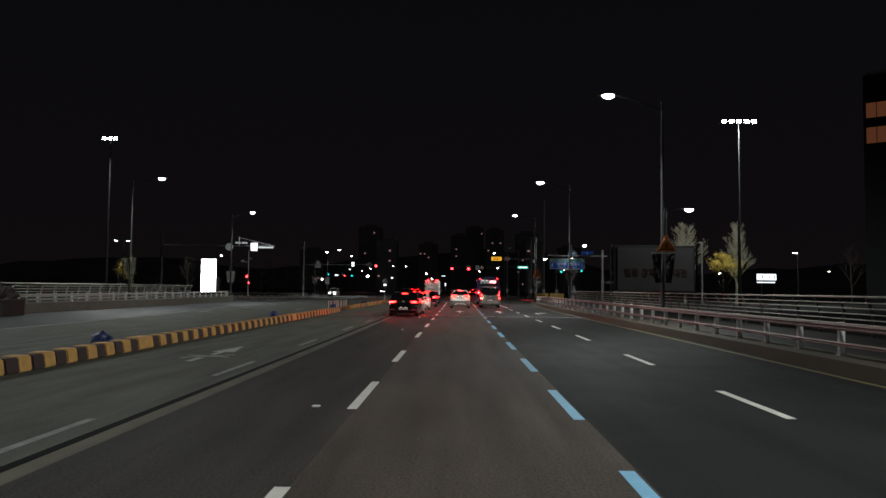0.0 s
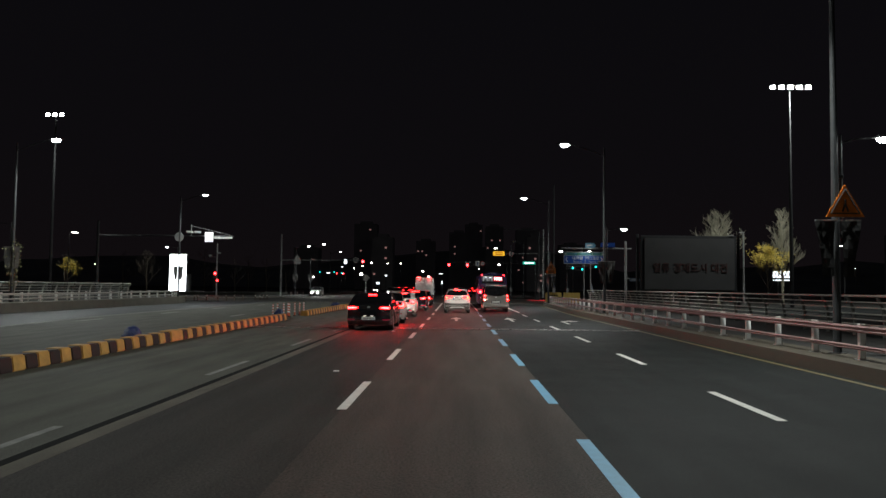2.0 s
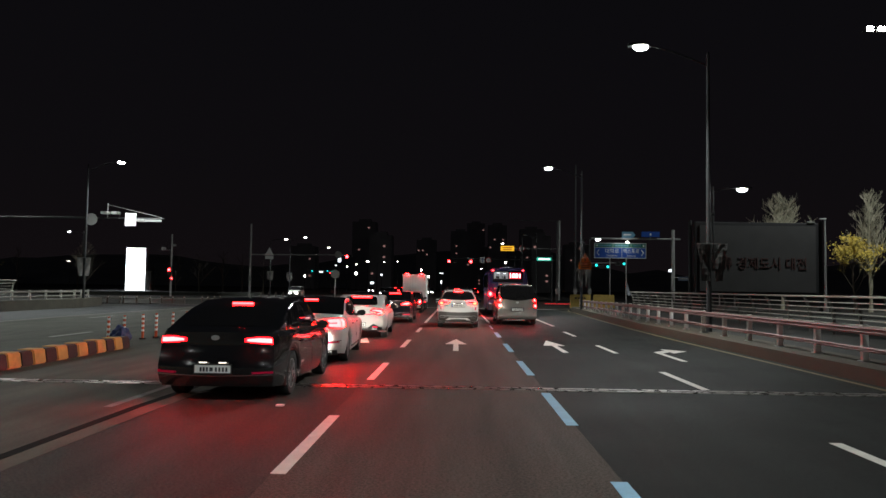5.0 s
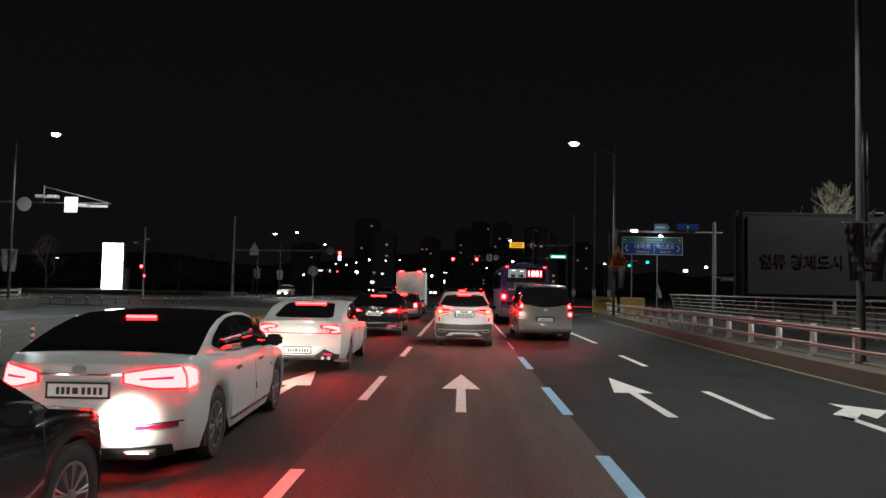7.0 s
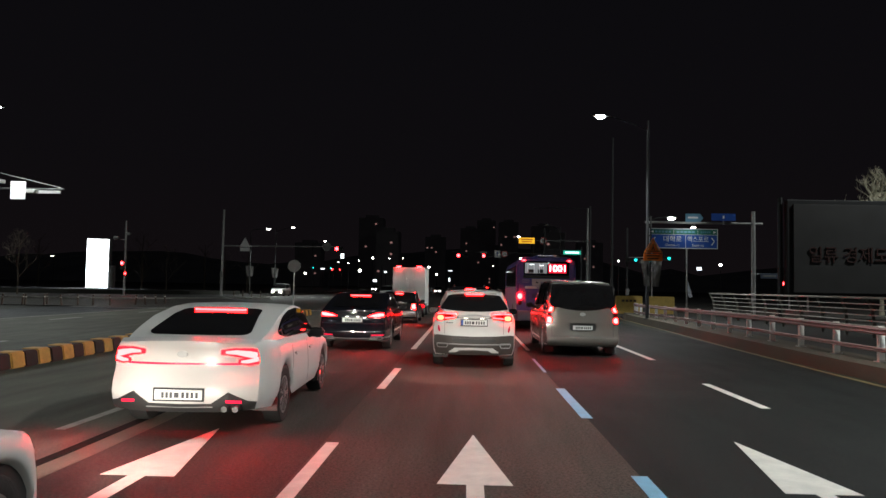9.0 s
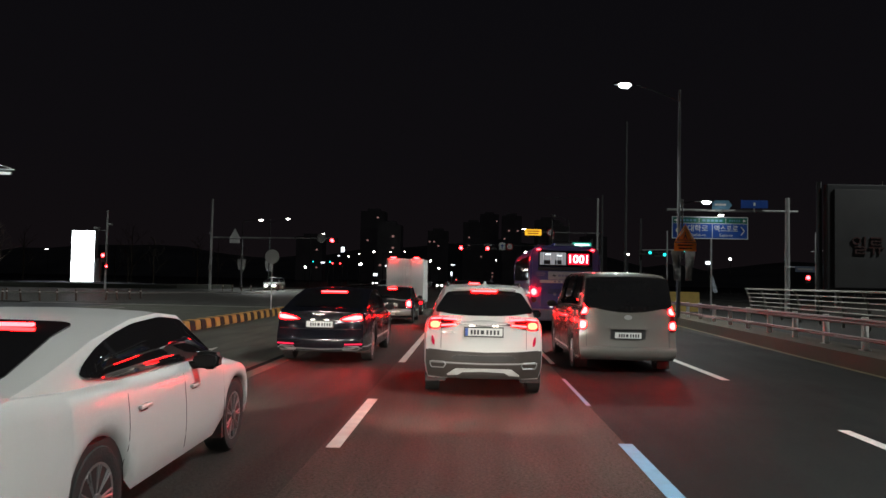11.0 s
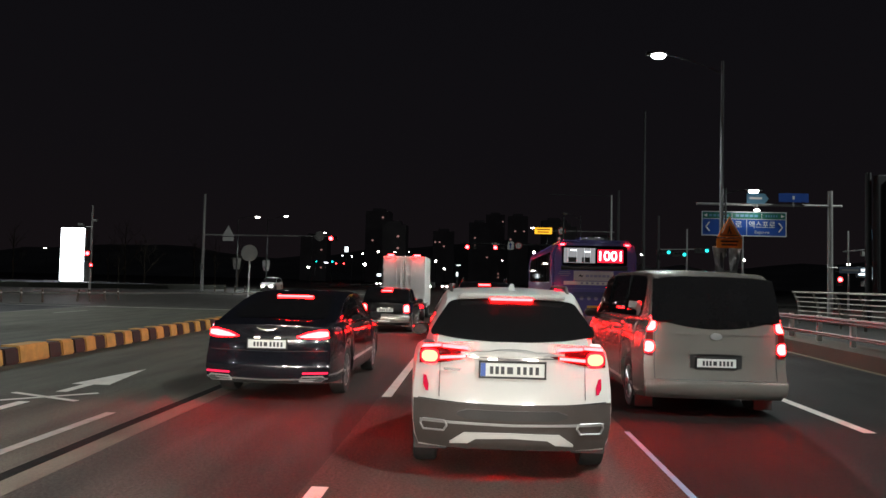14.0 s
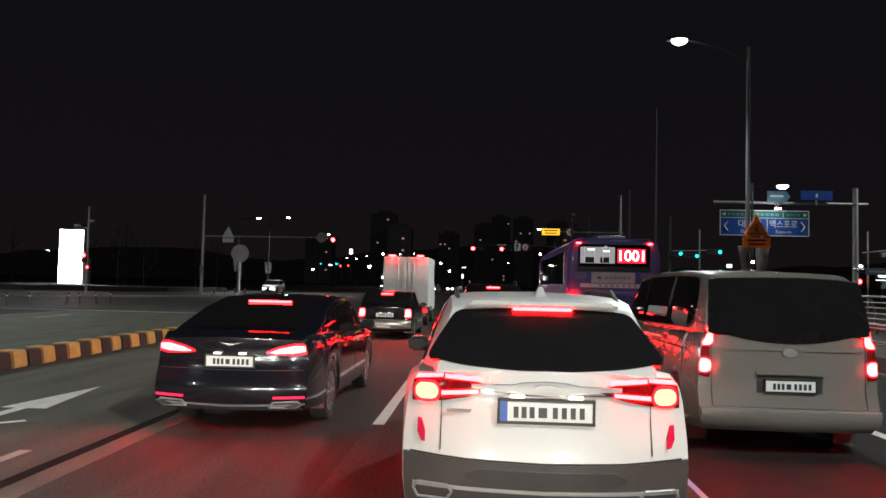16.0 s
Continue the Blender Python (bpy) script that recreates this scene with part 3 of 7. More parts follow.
def kerb_x(y, tab):
    return lerp([(b, a) for a, b in tab], y)


def guard_rail(tab, off, y0, y1, rail_mat, label, base=0.26, high=0.92, rails=((0.80, 0.17), (0.42, 0.12)), ends_low=True):
    g = thing("guard_rail", at(0, 0), label, "guard rail")
    ys = [y0 + 2.03 * k for k in range(int((y1 - y0) / 2.03) + 1)]
    s = 1 if off > 0 else -1
    bm = box(bm_(), (0, 0, high / 2), (0.13, 0.10, high), 0.012)
    p0 = part("post", bm, POST_PALE, g)
    face = part("band", box(bm_(), (0, -0.054, high / 2 - 0.02), (0.12, 0.008, high - 0.12)), BAND_W, p0, "white reflective face")
    foot = part("foot_plate", box(bm_(), (0, 0, 0.008), (0.2, 0.2, 0.016)), GALV, p0)
    def drop(y):
        k = min(1.0, max(0.0, (y - 72) / 24)) if ends_low else 0.0
        return base - 0.14 * k

    for i, y in enumerate(ys):
        m = at(kerb_x(y, tab) + off, y, drop(y))
        if i == 0:
            p0.matrix_basis = m
            continue
        p = share(p0, m, g)
        share(face, Matrix(), p)
        share(foot, Matrix(), p)
    for z, h in rails:
        bm = bm_()
        prof = [(-0.035, -h / 2), (-0.065, -h / 4), (-0.04, 0), (-0.065, h / 4), (-0.035, h / 2), (0, h / 2), (0, -h / 2)]
        rows = []
        for y in ys:
            x = kerb_x(y, tab) + off - s * 0.056
            rows.append([bm.verts.new((x + s * a, y, drop(y) + z + b)) for a, b in prof])
        for a, b in zip(rows, rows[1:]):
            for k in range(7):
                bm.faces.new((a[k], a[(k + 1) % 7], b[(k + 1) % 7], b[k]))
        bm.faces.new(rows[0])
        bm.faces.new(rows[-1][::-1])
        part("rail", bm, rail_mat, g)
    return g


guard_rail(KERB_R, 0.72, -9.3, 97.1, RAILRED, "two-rail guard rail with white-faced posts on the kerb", 0.29, 0.76, ((0.65, 0.155), (0.26, 0.10)))
guard_rail(KERB_L, -0.72, -9.3, 91, RAILGREY, "grey guard rail on the far parapet", 0.58, 0.60, ((0.49, 0.13), (0.20, 0.09)), False)


def bridge_railing(x, side, y0, y1, label, z0=0.24):
    g = thing("bridge_railing", at(x, 0, z0), label, "railing")
    if z0 > 0.3:
        part("plinth", box(bm_(), (0, (y0 + y1) / 2, (0.24 - z0) / 2), (0.3, y1 - y0 + 0.6, z0 - 0.24), 0.015), KERB, g, "low concrete plinth")
    ys = [y0 + 1.8 * k for k in range(int((y1 - y0) / 1.8) + 1)]
    out = side
    bm = bm_()
    prof = [(0, 0), (0.02 * out, 0.45), (-0.05 * out, 0.95), (-0.22 * out, 1.32)]
    for t in (0,):
        lo = [(a - 0.055, z) for a, z in prof]
        hi = [(a + 0.055, z) for a, z in prof[::-1]]
        prism(bm, lo + hi, -0.012, 0.012, "y")
    p0 = part("post", bm, FENCE_P if side > 0 else FENCE_M, g)
    for i, y in enumerate(ys):
        if i == 0:
            p0.matrix_basis = at(0, y)
        else:
            share(p0, at(0, y), g)
    for z, r in ((0.20, 0.024), (0.39, 0.024), (0.56, 0.024), (0.75, 0.024), (0.95, 0.024), (1.14, 0.024)):
        a = lerp([(b, c) for c, b in prof], z) - 0.03 * out
        part("bar", tube(bm_(), [(a, ys[0], z), (a, (ys[0] + ys[-1]) / 2, z), (a, ys[-1], z)], r, 6), FENCE_M, g)
    part("handrail", tube(bm_(), [(-0.22 * out, ys[0] - 0.1, 1.35), (-0.22 * out, ys[-1] + 0.1, 1.35)], 0.04, 8), FENCE_M, g, "round top handrail")
    return g


bridge_railing(13.9, 1, -9.2, 92.2, "curved-post metal bridge railing with six bars")
bridge_railing(-30.9, -1, -8.8, 85.3, "curved-post metal bridge railing on the far walkway", 0.44)

# ---- street lamps ----


def lamp_head(parent, m, s=1.0, far=False, lit=True):
    bm = bm_()
    prism(bm, [(-0.16, -0.36), (0.16, -0.36), (0.19, 0.1), (0.11, 0.38), (-0.11, 0.38), (-0.19, 0.1)], -0.02, 0.07)
    bmesh.ops.bevel(bm, geom=bm.edges[:], offset=0.02, segments=2, affect="EDGES")
    bm.transform(Matrix.Scale(s, 4))
    h = part("lamp_head", bm, DARKPOLE, parent)
    h.matrix_basis = m
    # glowing dome, deeper than a flat lamp glass, to take in its glare
    bm = bm_()
    bmesh.ops.create_uvsphere(bm, u_segments=18, v_segments=10, radius=1.0)
    bmesh.ops.bisect_plane(bm, geom=bm.verts[:] + bm.edges[:] + bm.faces[:], plane_co=(0, 0, 0.02), plane_no=(0, 0, 1), clear_outer=True)
    bm.transform(Matrix.Translation((0, -0.09, -0.022)) @ Matrix.Diagonal((0.17, 0.27, 0.15, 1)))
    bm.transform(Matrix.Scale(s, 4))
    part("diffuser", bm, SIGN_GREY if not lit else LED_FAR if far else LED_W, h, "bright white lamp glass" if lit else "dark lamp glass", True)
    return h


def street_lamp(side, walk_arm=True, far=False, reach=2.5, lit=True, walk_size=0.7, label="tall grey street lamp with a lit white LED head"):
    """Pole with its arm over the road towards -x * side."""
    g = thing("street_lamp", at(0, 0), label, "street lamp", "street lamps along the road")
    part("base", prism(bm_(), disc(0, 0, 0.2, 0.2, 12), 0, 0.05), DARKPOLE, g)
    part("pole", tube(bm_(), [(0, 0, 0.0), (0, 0, 4), (0, 0, 8), (0, 0, 10.05)], [0.095, 0.08, 0.062, 0.05], 12), DARKPOLE, g)
    pts = [(-side * reach * t, 0, 9.55 + 0.72 * math.sin(t * math.pi / 2)) for t in (0, 0.25, 0.5, 0.75, 0.9)]
    part("arm", tube(bm_(), pts, 0.032, 8), DARKPOLE, g)
    lamp_head(g, pose(-side * reach, 0, 10.27, 0, side * 6, side * 90), 1.0, far, lit)
    if walk_arm:
        part("side_post", tube(bm_(), [(side * 0.17, 0.05, 2.6), (side * 0.17, 0.05, 5.2)], 0.04, 8), DARKPOLE, g, "slim post clamped beside the pole")
        part("arm", tube(bm_(), [(side * 0.17, 0.05, 5.0), (side * 0.5, 0.03, 5.1), (side * 1.0, 0, 5.13)], 0.022, 8), SCREEN_FRAME, g)
        for z in (2.8, 4.2):
            part("clamp", box(bm_(), (side * 0.09, 0.03, z), (0.26, 0.05, 0.07), 0.01), DARKPOLE, g)
        lamp_head(g, pose(side * 1.25, 0, 5.13, 0, 0, -side * 90), walk_size, far)
    return g


r0 = street_lamp(1)
r0.matrix_basis = at(9.13, 87.2, 0.26)
for y in (5.8, 33.0, 60.2):
    copy_thing(r0, at(9.13 if y < 80 else 9.3, y, 0.26))
l0 = street_lamp(-1, walk_size=0.42)
l0.matrix_basis = at(-26.8, 86.7, 0.26)
for y in (5.8, 33.0, 59.8):
    copy_thing(l0, at(-26.8, y, 0.26))
f0 = street_lamp(1, False, True)
f0.matrix_basis = at(11.1, 175, 0.14)
copy_thing(f0, at(12.6, 345, -0.06))
u0 = street_lamp(1, False, True, 1.9, False, label="tall grey street lamp with its head unlit")
u0.matrix_basis = at(12.1, 146, -0.3)
f1 = street_lamp(-1, False, True)
f1.matrix_basis = at(-27.2, 153.6, -0.6)
copy_thing(f1, at(-30.4, 193.8, -0.1))
copy_thing(f1, at(-27.6, 287, 0.14))

# shorter lamp on a bowed arm at the far corner
g = thing("street_lamp", at(-27.9, 143.9, 0.14), "slim street lamp with a bowed arm and lit head", "street lamp", "street lamps along the road")
part("base", prism(bm_(), disc(0, 0, 0.17, 0.17, 12), 0, 0.05), DARKPOLE, g)
part("pole", tube(bm_(), [(0, 0, 0), (0, 0, 4), (0, 0, 8.1), (0.25, 0, 8.38), (1.9, 0, 8.56)], [0.09, 0.08, 0.065, 0.05, 0.04], 10), DARKPOLE, g)
lamp_head(g, pose(2.35, 0, 8.58, 0, 0, -90), 1.0, True)


def flag_banner(x, y, z, label, rot=0.0, shade=0.46):
    b = thing("banner", at(x, y, z, rot), label, "banner", "banners on lamp poles")
    part("bracket", box(bm_(), (0.0, 0, 0.92), (1.06, 0.035, 0.035)), GALV, b)
    for s in (-1, 1):
        bm = bm_()
        n = 7
        rows = []
        for k in range(n):
            t = k / (n - 1)
            w = 0.43 - 0.15 * t
            rows.append([bm.verts.new((s * 0.09 + s * w * c, 0.05 * math.sin(5 * t + c * 3 + s), 0.9 - 1.3 * t)) for c in (0, 0.33, 0.66, 1)])
        for a, c in zip(rows, rows[1:]):
            for k in range(3):
                bm.faces.new((a[k], a[k + 1], c[k + 1], c[k]))
        bmesh.ops.solidify(bm, geom=bm.faces[:], thickness=0.006)
        part("cloth", bm, mat("banner_cloth", (shade, shade * 0.98, shade * 0.96), 0.9, 0, 0.25, 3), b, "faded hanging cloth banner")
    return b


flag_banner(9.22, 60.1, 2.48, "pair of grey cloth banners on a lamp pole", 0.0, 0.10)
flag_banner(9.3, 87.1, 2.3, "pair of faded cloth banners below a warning sign", 0.0, 0.22)
flag_banner(9.13, 32.88, 2.48, "pair of dark cloth banners below a warning sign", 0.0, 0.03)
flag_banner(-26.8, 86.6, 2.6, "pair of pale cloth banners on a lamp pole", 0.0, 0.66)
flag_banner(-26.8, 59.7, 3.0, "pair of cloth banners on a lamp pole")
flag_banner(-27.9, 143.8, 2.9, "pair of pale cloth banners on a street lamp")
flag_banner(-27.2, 153.5, 2.9, "pair of pale cloth banners on a street lamp")

# ---- signs ----


def triangle_sign(m, w, plate, label):
    """An orange warning triangle over an oblong plate."""
    g = thing("warning_sign", m, label, "road sign", "warning signs on lamp poles")
    h = w * 0.87
    tri = [(-w / 2, 0.02), (w / 2, 0.02), (0, h)]
    part("panel", prism(bm_(), tri, -0.02, 0.0, "y"), SIGN_ORANGE, g, "orange triangular panel")
    bm = bm_()
    inner = [(-w / 2 * 0.74, 0.10), (w / 2 * 0.74, 0.10), (0, h * 0.86)]
    for i in range(3):
        (a, b), (c, d) = inner[i], inner[(i + 1) % 3]
        tube(bm, [(a, -0.024, b), (c, -0.024, d)], 0.016, 5)
    part("border", bm, SIGN_BLACK, g, "dark inner border")
    bm = bm_()
    for a, b, c, d in ((-0.07, 0.16, 0.0, 0.36), (0.07, 0.16, 0.0, 0.36), (0, 0.36, 0.0, 0.48)):
        tube(bm, [(a * w, -0.026, b * w), (c * w, -0.026, d * w)], 0.022 * w, 5)
    part("symbol", bm, SIGN_BLACK, g, "plain dark symbol")
    if plate:
        part("plate", box(bm_(), (0, -0.01, -0.20), (w * 1.02, 0.02, 0.36), 0.006), SIGN_ORANGE, g, "orange lower plate")
        for k, (z, ww) in enumerate(((-0.13, 0.7), (-0.26, 0.62))):
            part("text_bar", box(bm_(), (0, -0.023, z), (w * ww, 0.004, 0.055)), SIGN_BLACK, g)
    part("clamp", box(bm_(), (0, 0.05, 0.1), (0.1, 0.10, 0.06)), GALV, g)
    return g


triangle_sign(at(9.35, 86.98, 3.56), 0.92, True, "orange triangular warning sign with a lower plate on a lamp pole")
triangle_sign(at(9.24, 32.78, 3.45), 0.90, False, "orange triangular warning sign fixed to a lamp pole")

# direction sign on its gantry
gan = thing("direction_sign", at(0, 101.5, 0), "blue and green direction sign hung from a galvanised gantry arm", "road sign")
part("pole", tube(bm_(), [(19.85, 0, 0), (19.85, 0, 3.5), (19.85, 0, 7.3)], [0.16, 0.15, 0.13], 14), GALV, gan)
part("arm", tube(bm_(), [(20.5, 0, 6.45), (16, 0, 6.45), (12.4, 0, 6.45)], 0.075, 10), GALV, gan)
panel = part("panel", box(bm_(), (15.0, -0.16, 5.32), (4.7, 0.05, 1.36), 0.02), SIGN_BLUE, gan, "blue sign panel")
part("green_band", box(bm_(), (15.0, -0.19, 5.79), (4.58, 0.012, 0.34)), SIGN_GREEN, panel, "green upper band")
bm = bm_()
for c, s in (((15.0, -0.19, 6.0), (4.7, 0.012, 0.04)), ((15.0, -0.19, 4.66), (4.7, 0.012, 0.04)), ((12.67, -0.19, 5.33), (0.04, 0.012, 1.3)), ((17.33, -0.19, 5.33), (0.04, 0.012, 1.3)), ((15.0, -0.192, 5.6), (4.6, 0.012, 0.025)), ((15.15, -0.192, 5.12), (0.03, 0.012, 0.85)), ((14.33, -0.2, 5.79), (0.02, 0.012, 0.3)), ((15.98, -0.2, 5.79), (0.02, 0.012, 0.3))):
    box(bm, c, s)
part("border", bm, SIGN_WHITE, panel, "white border lines")
for x, s in ((12.98, 1), (17.02, -1)):
    bm = bm_()
    for e in (1, -1):
        tube(bm, [(x + s * 0.1, -0.195, 5.15 + e * 0.26), (x - s * 0.1, -0.195, 5.15)], 0.035, 6)
    part("chevron", bm, SIGN_WHITE, panel)
words("lettering", "대학로", 0.46, at(14.25, -0.195, 5.26), SIGN_WHITE, panel, width=1.25)
words("lettering", "엑스포로", 0.46, at(16.0, -0.195, 5.26), SIGN_WHITE, panel, width=1.45)
words("lettering", "Daehak-ro", 0.24, at(14.25, -0.195, 4.87), SIGN_WHITE, panel, width=0.95)
words("lettering", "Expo-ro", 0.24, at(16.0, -0.195, 4.87), SIGN_WHITE, panel, width=0.8)
for x, e in ((12.86, -1), (17.14, 1)):
    part("band_arrow", prism(bm_(), [(x - 0.09 * e, 5.70), (x + 0.11 * e, 5.79), (x - 0.09 * e, 5.88)], -0.205, -0.197, "y"), SIGN_WHITE, panel)
for x, w in ((13.6, 1.15), (15.15, 1.3), (16.52, 0.72)):
    for k in range(5):
        part("text_bar", box(bm_(), (x + (k - 2) * w / 5, -0.2, 5.79), (w / 5 - 0.07, 0.006, 0.13)), SIGN_LIGHT, panel)
small = thing("arrow_sign", at(15.75, 101.34, 6.78), "small pale blue arrow sign above the gantry arm", "road sign")
part("panel", prism(bm_(), [(-0.6, -0.29), (0.4, -0.29), (0.62, 0), (0.4, 0.29), (-0.6, 0.29)], -0.02, 0.0, "y"), SIGN_LIGHT, small)
part("text_bar", box(bm_(), (-0.1, -0.024, 0.02), (0.7, 0.004, 0.12)), SIGN_WHITE, small)
part("bracket", box(bm_(), (0, 0.03, -0.25), (0.06, 0.06, 0.5)), GALV, small)
small = thing("blue_sign", at(17.75, 101.34, 6.86), "small dark blue sign above the gantry arm", "road sign")
part("panel", box(bm_(), (0, -0.01, 0), (1.66, 0.025, 0.5), 0.008), SIGN_BLUE, small)
part("text_bar", box(bm_(), (0, -0.026, 0.0), (0.12, 0.004, 0.2)), SIGN_WHITE, small)
part("bracket", box(bm_(), (0, 0.03, -0.2), (0.06, 0.06, 0.6)), GALV, small)
sp = thing("street_name_sign", at(19.9, 101.3, 2.85), "small grey-blue street sign on the gantry pole", "road sign")
part("panel", box(bm_(), (0.95, 0, 0), (1.2, 0.03, 0.36), 0.01), mat("dull_blue_grey_sign", (0.07, 0.09, 0.13), 0.5, 0, 0.1, 3), sp)
part("text_bar", box(bm_(), (0.95, -0.018, 0), (0.9, 0.004, 0.1)), SIGN_GREY, sp)
part("bracket", tube(bm_(), [(-0.3, 0, 0.12), (0.3, 0, 0.12)], 0.03, 6), GALV, sp)
lampl = thing("sign_light", at(15.55, 100.9, 6.1), "small white light shining on the direction sign", "lamp")
part("bracket", tube(bm_(), [(0, 0.55, 0.35), (0, 0.2, 0.1), (0, 0, 0.0)], 0.02, 6), GALV, lampl)
part("lens", box(bm_(), (0, -0.02, -0.02), (0.28, 0.14, 0.08), 0.02), LED_FAR, lampl)
pole = thing("signal_pole", at(16.6, 106, 0), "slim galvanised pole behind the direction sign", "pole")
part("pole", rod(bm_(), (0, 0, 0), (0, 0, 5.4), 0.06, 0.05), GALV, pole)
bm = bm_()
prism(bm, [(0.07, 2.45), (0.14, 2.30), (0.30, 1.75), (0.44, 1.28), (0.22, 1.20), (0.10, 1.35), (0.06, 1.9)], -0.05, -0.02, "y")
bmesh.ops.bevel(bm, geom=bm.edges[:], offset=0.008, segments=1, affect="EDGES")
part("hanging_cloth", bm, mat("pale_blue_cloth", (0.42, 0.46, 0.52), 0.85, 0, 0.3, 5), pole, "pale blue cloth hanging folded from the pole")


def signal(m, lens, label, group="traffic signals", wide=3, vertical=False, glow_r=0.20):
    """A dark signal head; lens: index -> material of lit lens."""
    g = thing("traffic_signal", m, label, "traffic signal", group)
    w = 0.43
    dx = [(k - (wide - 1) / 2) * w for k in range(wide)]
    size = (0.44, 0.24, w * wide + 0.06) if vertical else (w * wide + 0.06, 0.24, 0.46)
    part("housing", box(bm_(), (0, 0, 0), size, 0.03), TRIM, g)
    for k, d in enumerate(dx):
        c = (0, d) if vertical else (d, 0)
        part("lens", prism(bm_(), disc(c[0], c[1], glow_r if k in lens else 0.20), -0.135, -0.12, "y"), lens.get(k, SIG_OFF), g, "lit round lens" if k in lens else "")
        hood = bm_()
        n = 10
        rows = []
        for i in range(n + 1):
            a = math.pi * i / n
            rows.append([hood.verts.new((c[0] + r * math.cos(a), yy, c[1] + r * math.sin(a))) for r, yy in ((0.203, -0.12), (0.203, -0.34), (0.211, -0.34), (0.211, -0.12))])
        for a, b in zip(rows, rows[1:]):
            for i in range(4):
                hood.faces.new((a[i], a[(i + 1) % 4], b[(i + 1) % 4], b[i]))
        part("visor", hood, TRIM, g)
    return g


# far-side masts and the signals over the road
mast = thing("signal_mast", at(15.3, 144, 0), "tall galvanised signal mast with long arms over the road", "signal mast")
part("pole", tube(bm_(), [(0, 0, 0), (0, 0, 6), (0, 0, 12)], [0.17, 0.15, 0.11], 12), GALV, mast)
part("arm", tube(bm_(), [(0.3, 0, 6.05), (-9, 0, 6.1), (-17.2, 0, 6.15)], 0.07, 8), DARKPOLE, mast)
part("arm", tube(bm_(), [(0.3, -0.3, 7.75), (-5, -0.3, 7.75), (-9, -0.3, 7.75)], 0.045, 8), GALV, mast)
part("arm", tube(bm_(), [(0, 0, 11.9), (-3.5, 0, 11.95), (-7, 0, 11.95)], 0.05, 8), DARKPOLE, mast)
for x in (-0.67, 2.55):
    signal(at(x, 143.8, 5.68), {0: SIG_RED}, "black traffic signal with its red light lit, hung over the road")
sg = thing("plate_sign", at(2.12, 143.75, 6.12), "small white plate over a traffic signal", "road sign")
part("panel", box(bm_(), (0, 0, 0), (0.9, 0.03, 0.22), 0.01), SIGN_WHITE, sg)
part("text_bar", box(bm_(), (0, -0.02, 0), (0.6, 0.006, 0.08)), SIGN_BLACK, sg)
sg = thing("lane_sign", at(3.85, 143.7, 5.95), "square blue and white lane sign on the signal arm", "road sign")
part("panel", box(bm_(), (0, 0, 0), (0.72, 0.03, 0.9), 0.02), SIGN_WHITE, sg)
part("symbol", prism(bm_(), [(-0.06, -0.3), (0.06, -0.3), (0.06, 0.05), (0.2, 0.05), (0, 0.32), (-0.2, 0.05), (-0.06, 0.05)], -0.022, -0.016, "y"), SIGN_BLUE, sg)


def round_sign(x, y, z, r, text=""):
    g = thing("speed_sign", at(x, y, z), "round white speed limit sign with a red rim", "road sign")
    part("rim", prism(bm_(), disc(0, 0, r), -0.02, 0.0, "y"), SIGN_RED, g)
    part("face", prism(bm_(), disc(0, 0, r * 0.8), -0.026, -0.019, "y"), SIGN_WHITE, g)
    if text:
        words("numerals", text, r * 1.05, at(0, -0.03, 0), SIGN_BLACK, g)
    return g


round_sign(4.75, 143.7, 5.95, 0.42, "50")
round_sign(9.65, 143.66, 7.72, 0.46, "50")
sg = thing("yellow_sign", at(7.55, 143.63, 7.72), "oblong yellow lettered sign on the upper arm", "road sign")
part("panel", box(bm_(), (0, 0, 0), (1.98, 0.04, 0.74), 0.02), LIT_YELLOW, sg)
for z, w in ((0.14, 1.5), (-0.14, 1.3)):
    part("text_bar", box(bm_(), (0, -0.024, z), (w, 0.006, 0.12)), SIGN_RED, sg)
sg = thing("lit_street_sign", at(11.65, 132, 5.72), "glowing green street name sign", "road sign")
part("panel", box(bm_(), (0, 0, 0), (1.9, 0.14, 0.42), 0.03), LIT_GREEN, sg)
part("text_bar", box(bm_(), (0, -0.074, 0), (1.5, 0.008, 0.16)), LIT_WHITE, sg)
part("bracket", tube(bm_(), [(1.0, 0.1, 0.3), (-1.0, 0.1, 0.3), (-4.5, 0.1, 0.3)], 0.03, 6), DARKPOLE, sg)
part("pole", rod(bm_(), (1.05, 0.1, -5.72), (1.05, 0.1, 0.6), 0.1, 0.08), DARKPOLE, sg)
for x, y, h in ((12.3, 124, 10.0), (14.5, 124, 17.0), (9.4, 139.8, 9.0), (17.5, 131, 8.5)):
    u = thing("utility_pole", at(x, y, 0), "tall plain grey pole beside the junction", "pole", "poles at the junction")
    part("pole", tube(bm_(), [(0, 0, 0), (0, 0, h / 2), (0, 0, h)], [0.14, 0.12, 0.09], 10), DARKPOLE, u)
    part("cabinet", box(bm_(), (0.0, -0.2, 1.5), (0.4, 0.24, 0.7), 0.02), SIGN_GREY, u)
for x, y, z, lens in ((17.76, 130, 4.94, {2: SIG_GREEN}), (19.23, 130, 4.76, {2: SIG_GREEN}), (21.32, 130, 5.17, {2: SIG_GREEN})):
    signal(at(x, y, z), lens, "black traffic signal showing green beside the junction", glow_r=0.15)
p = thing("signal_pole", at(20.0, 130.25, 0), "slim signal pole with a short cross arm", "pole")
part("pole", rod(bm_(), (0, 0, 0), (0, 0, 7.2), 0.08, 0.06), GALV, p)
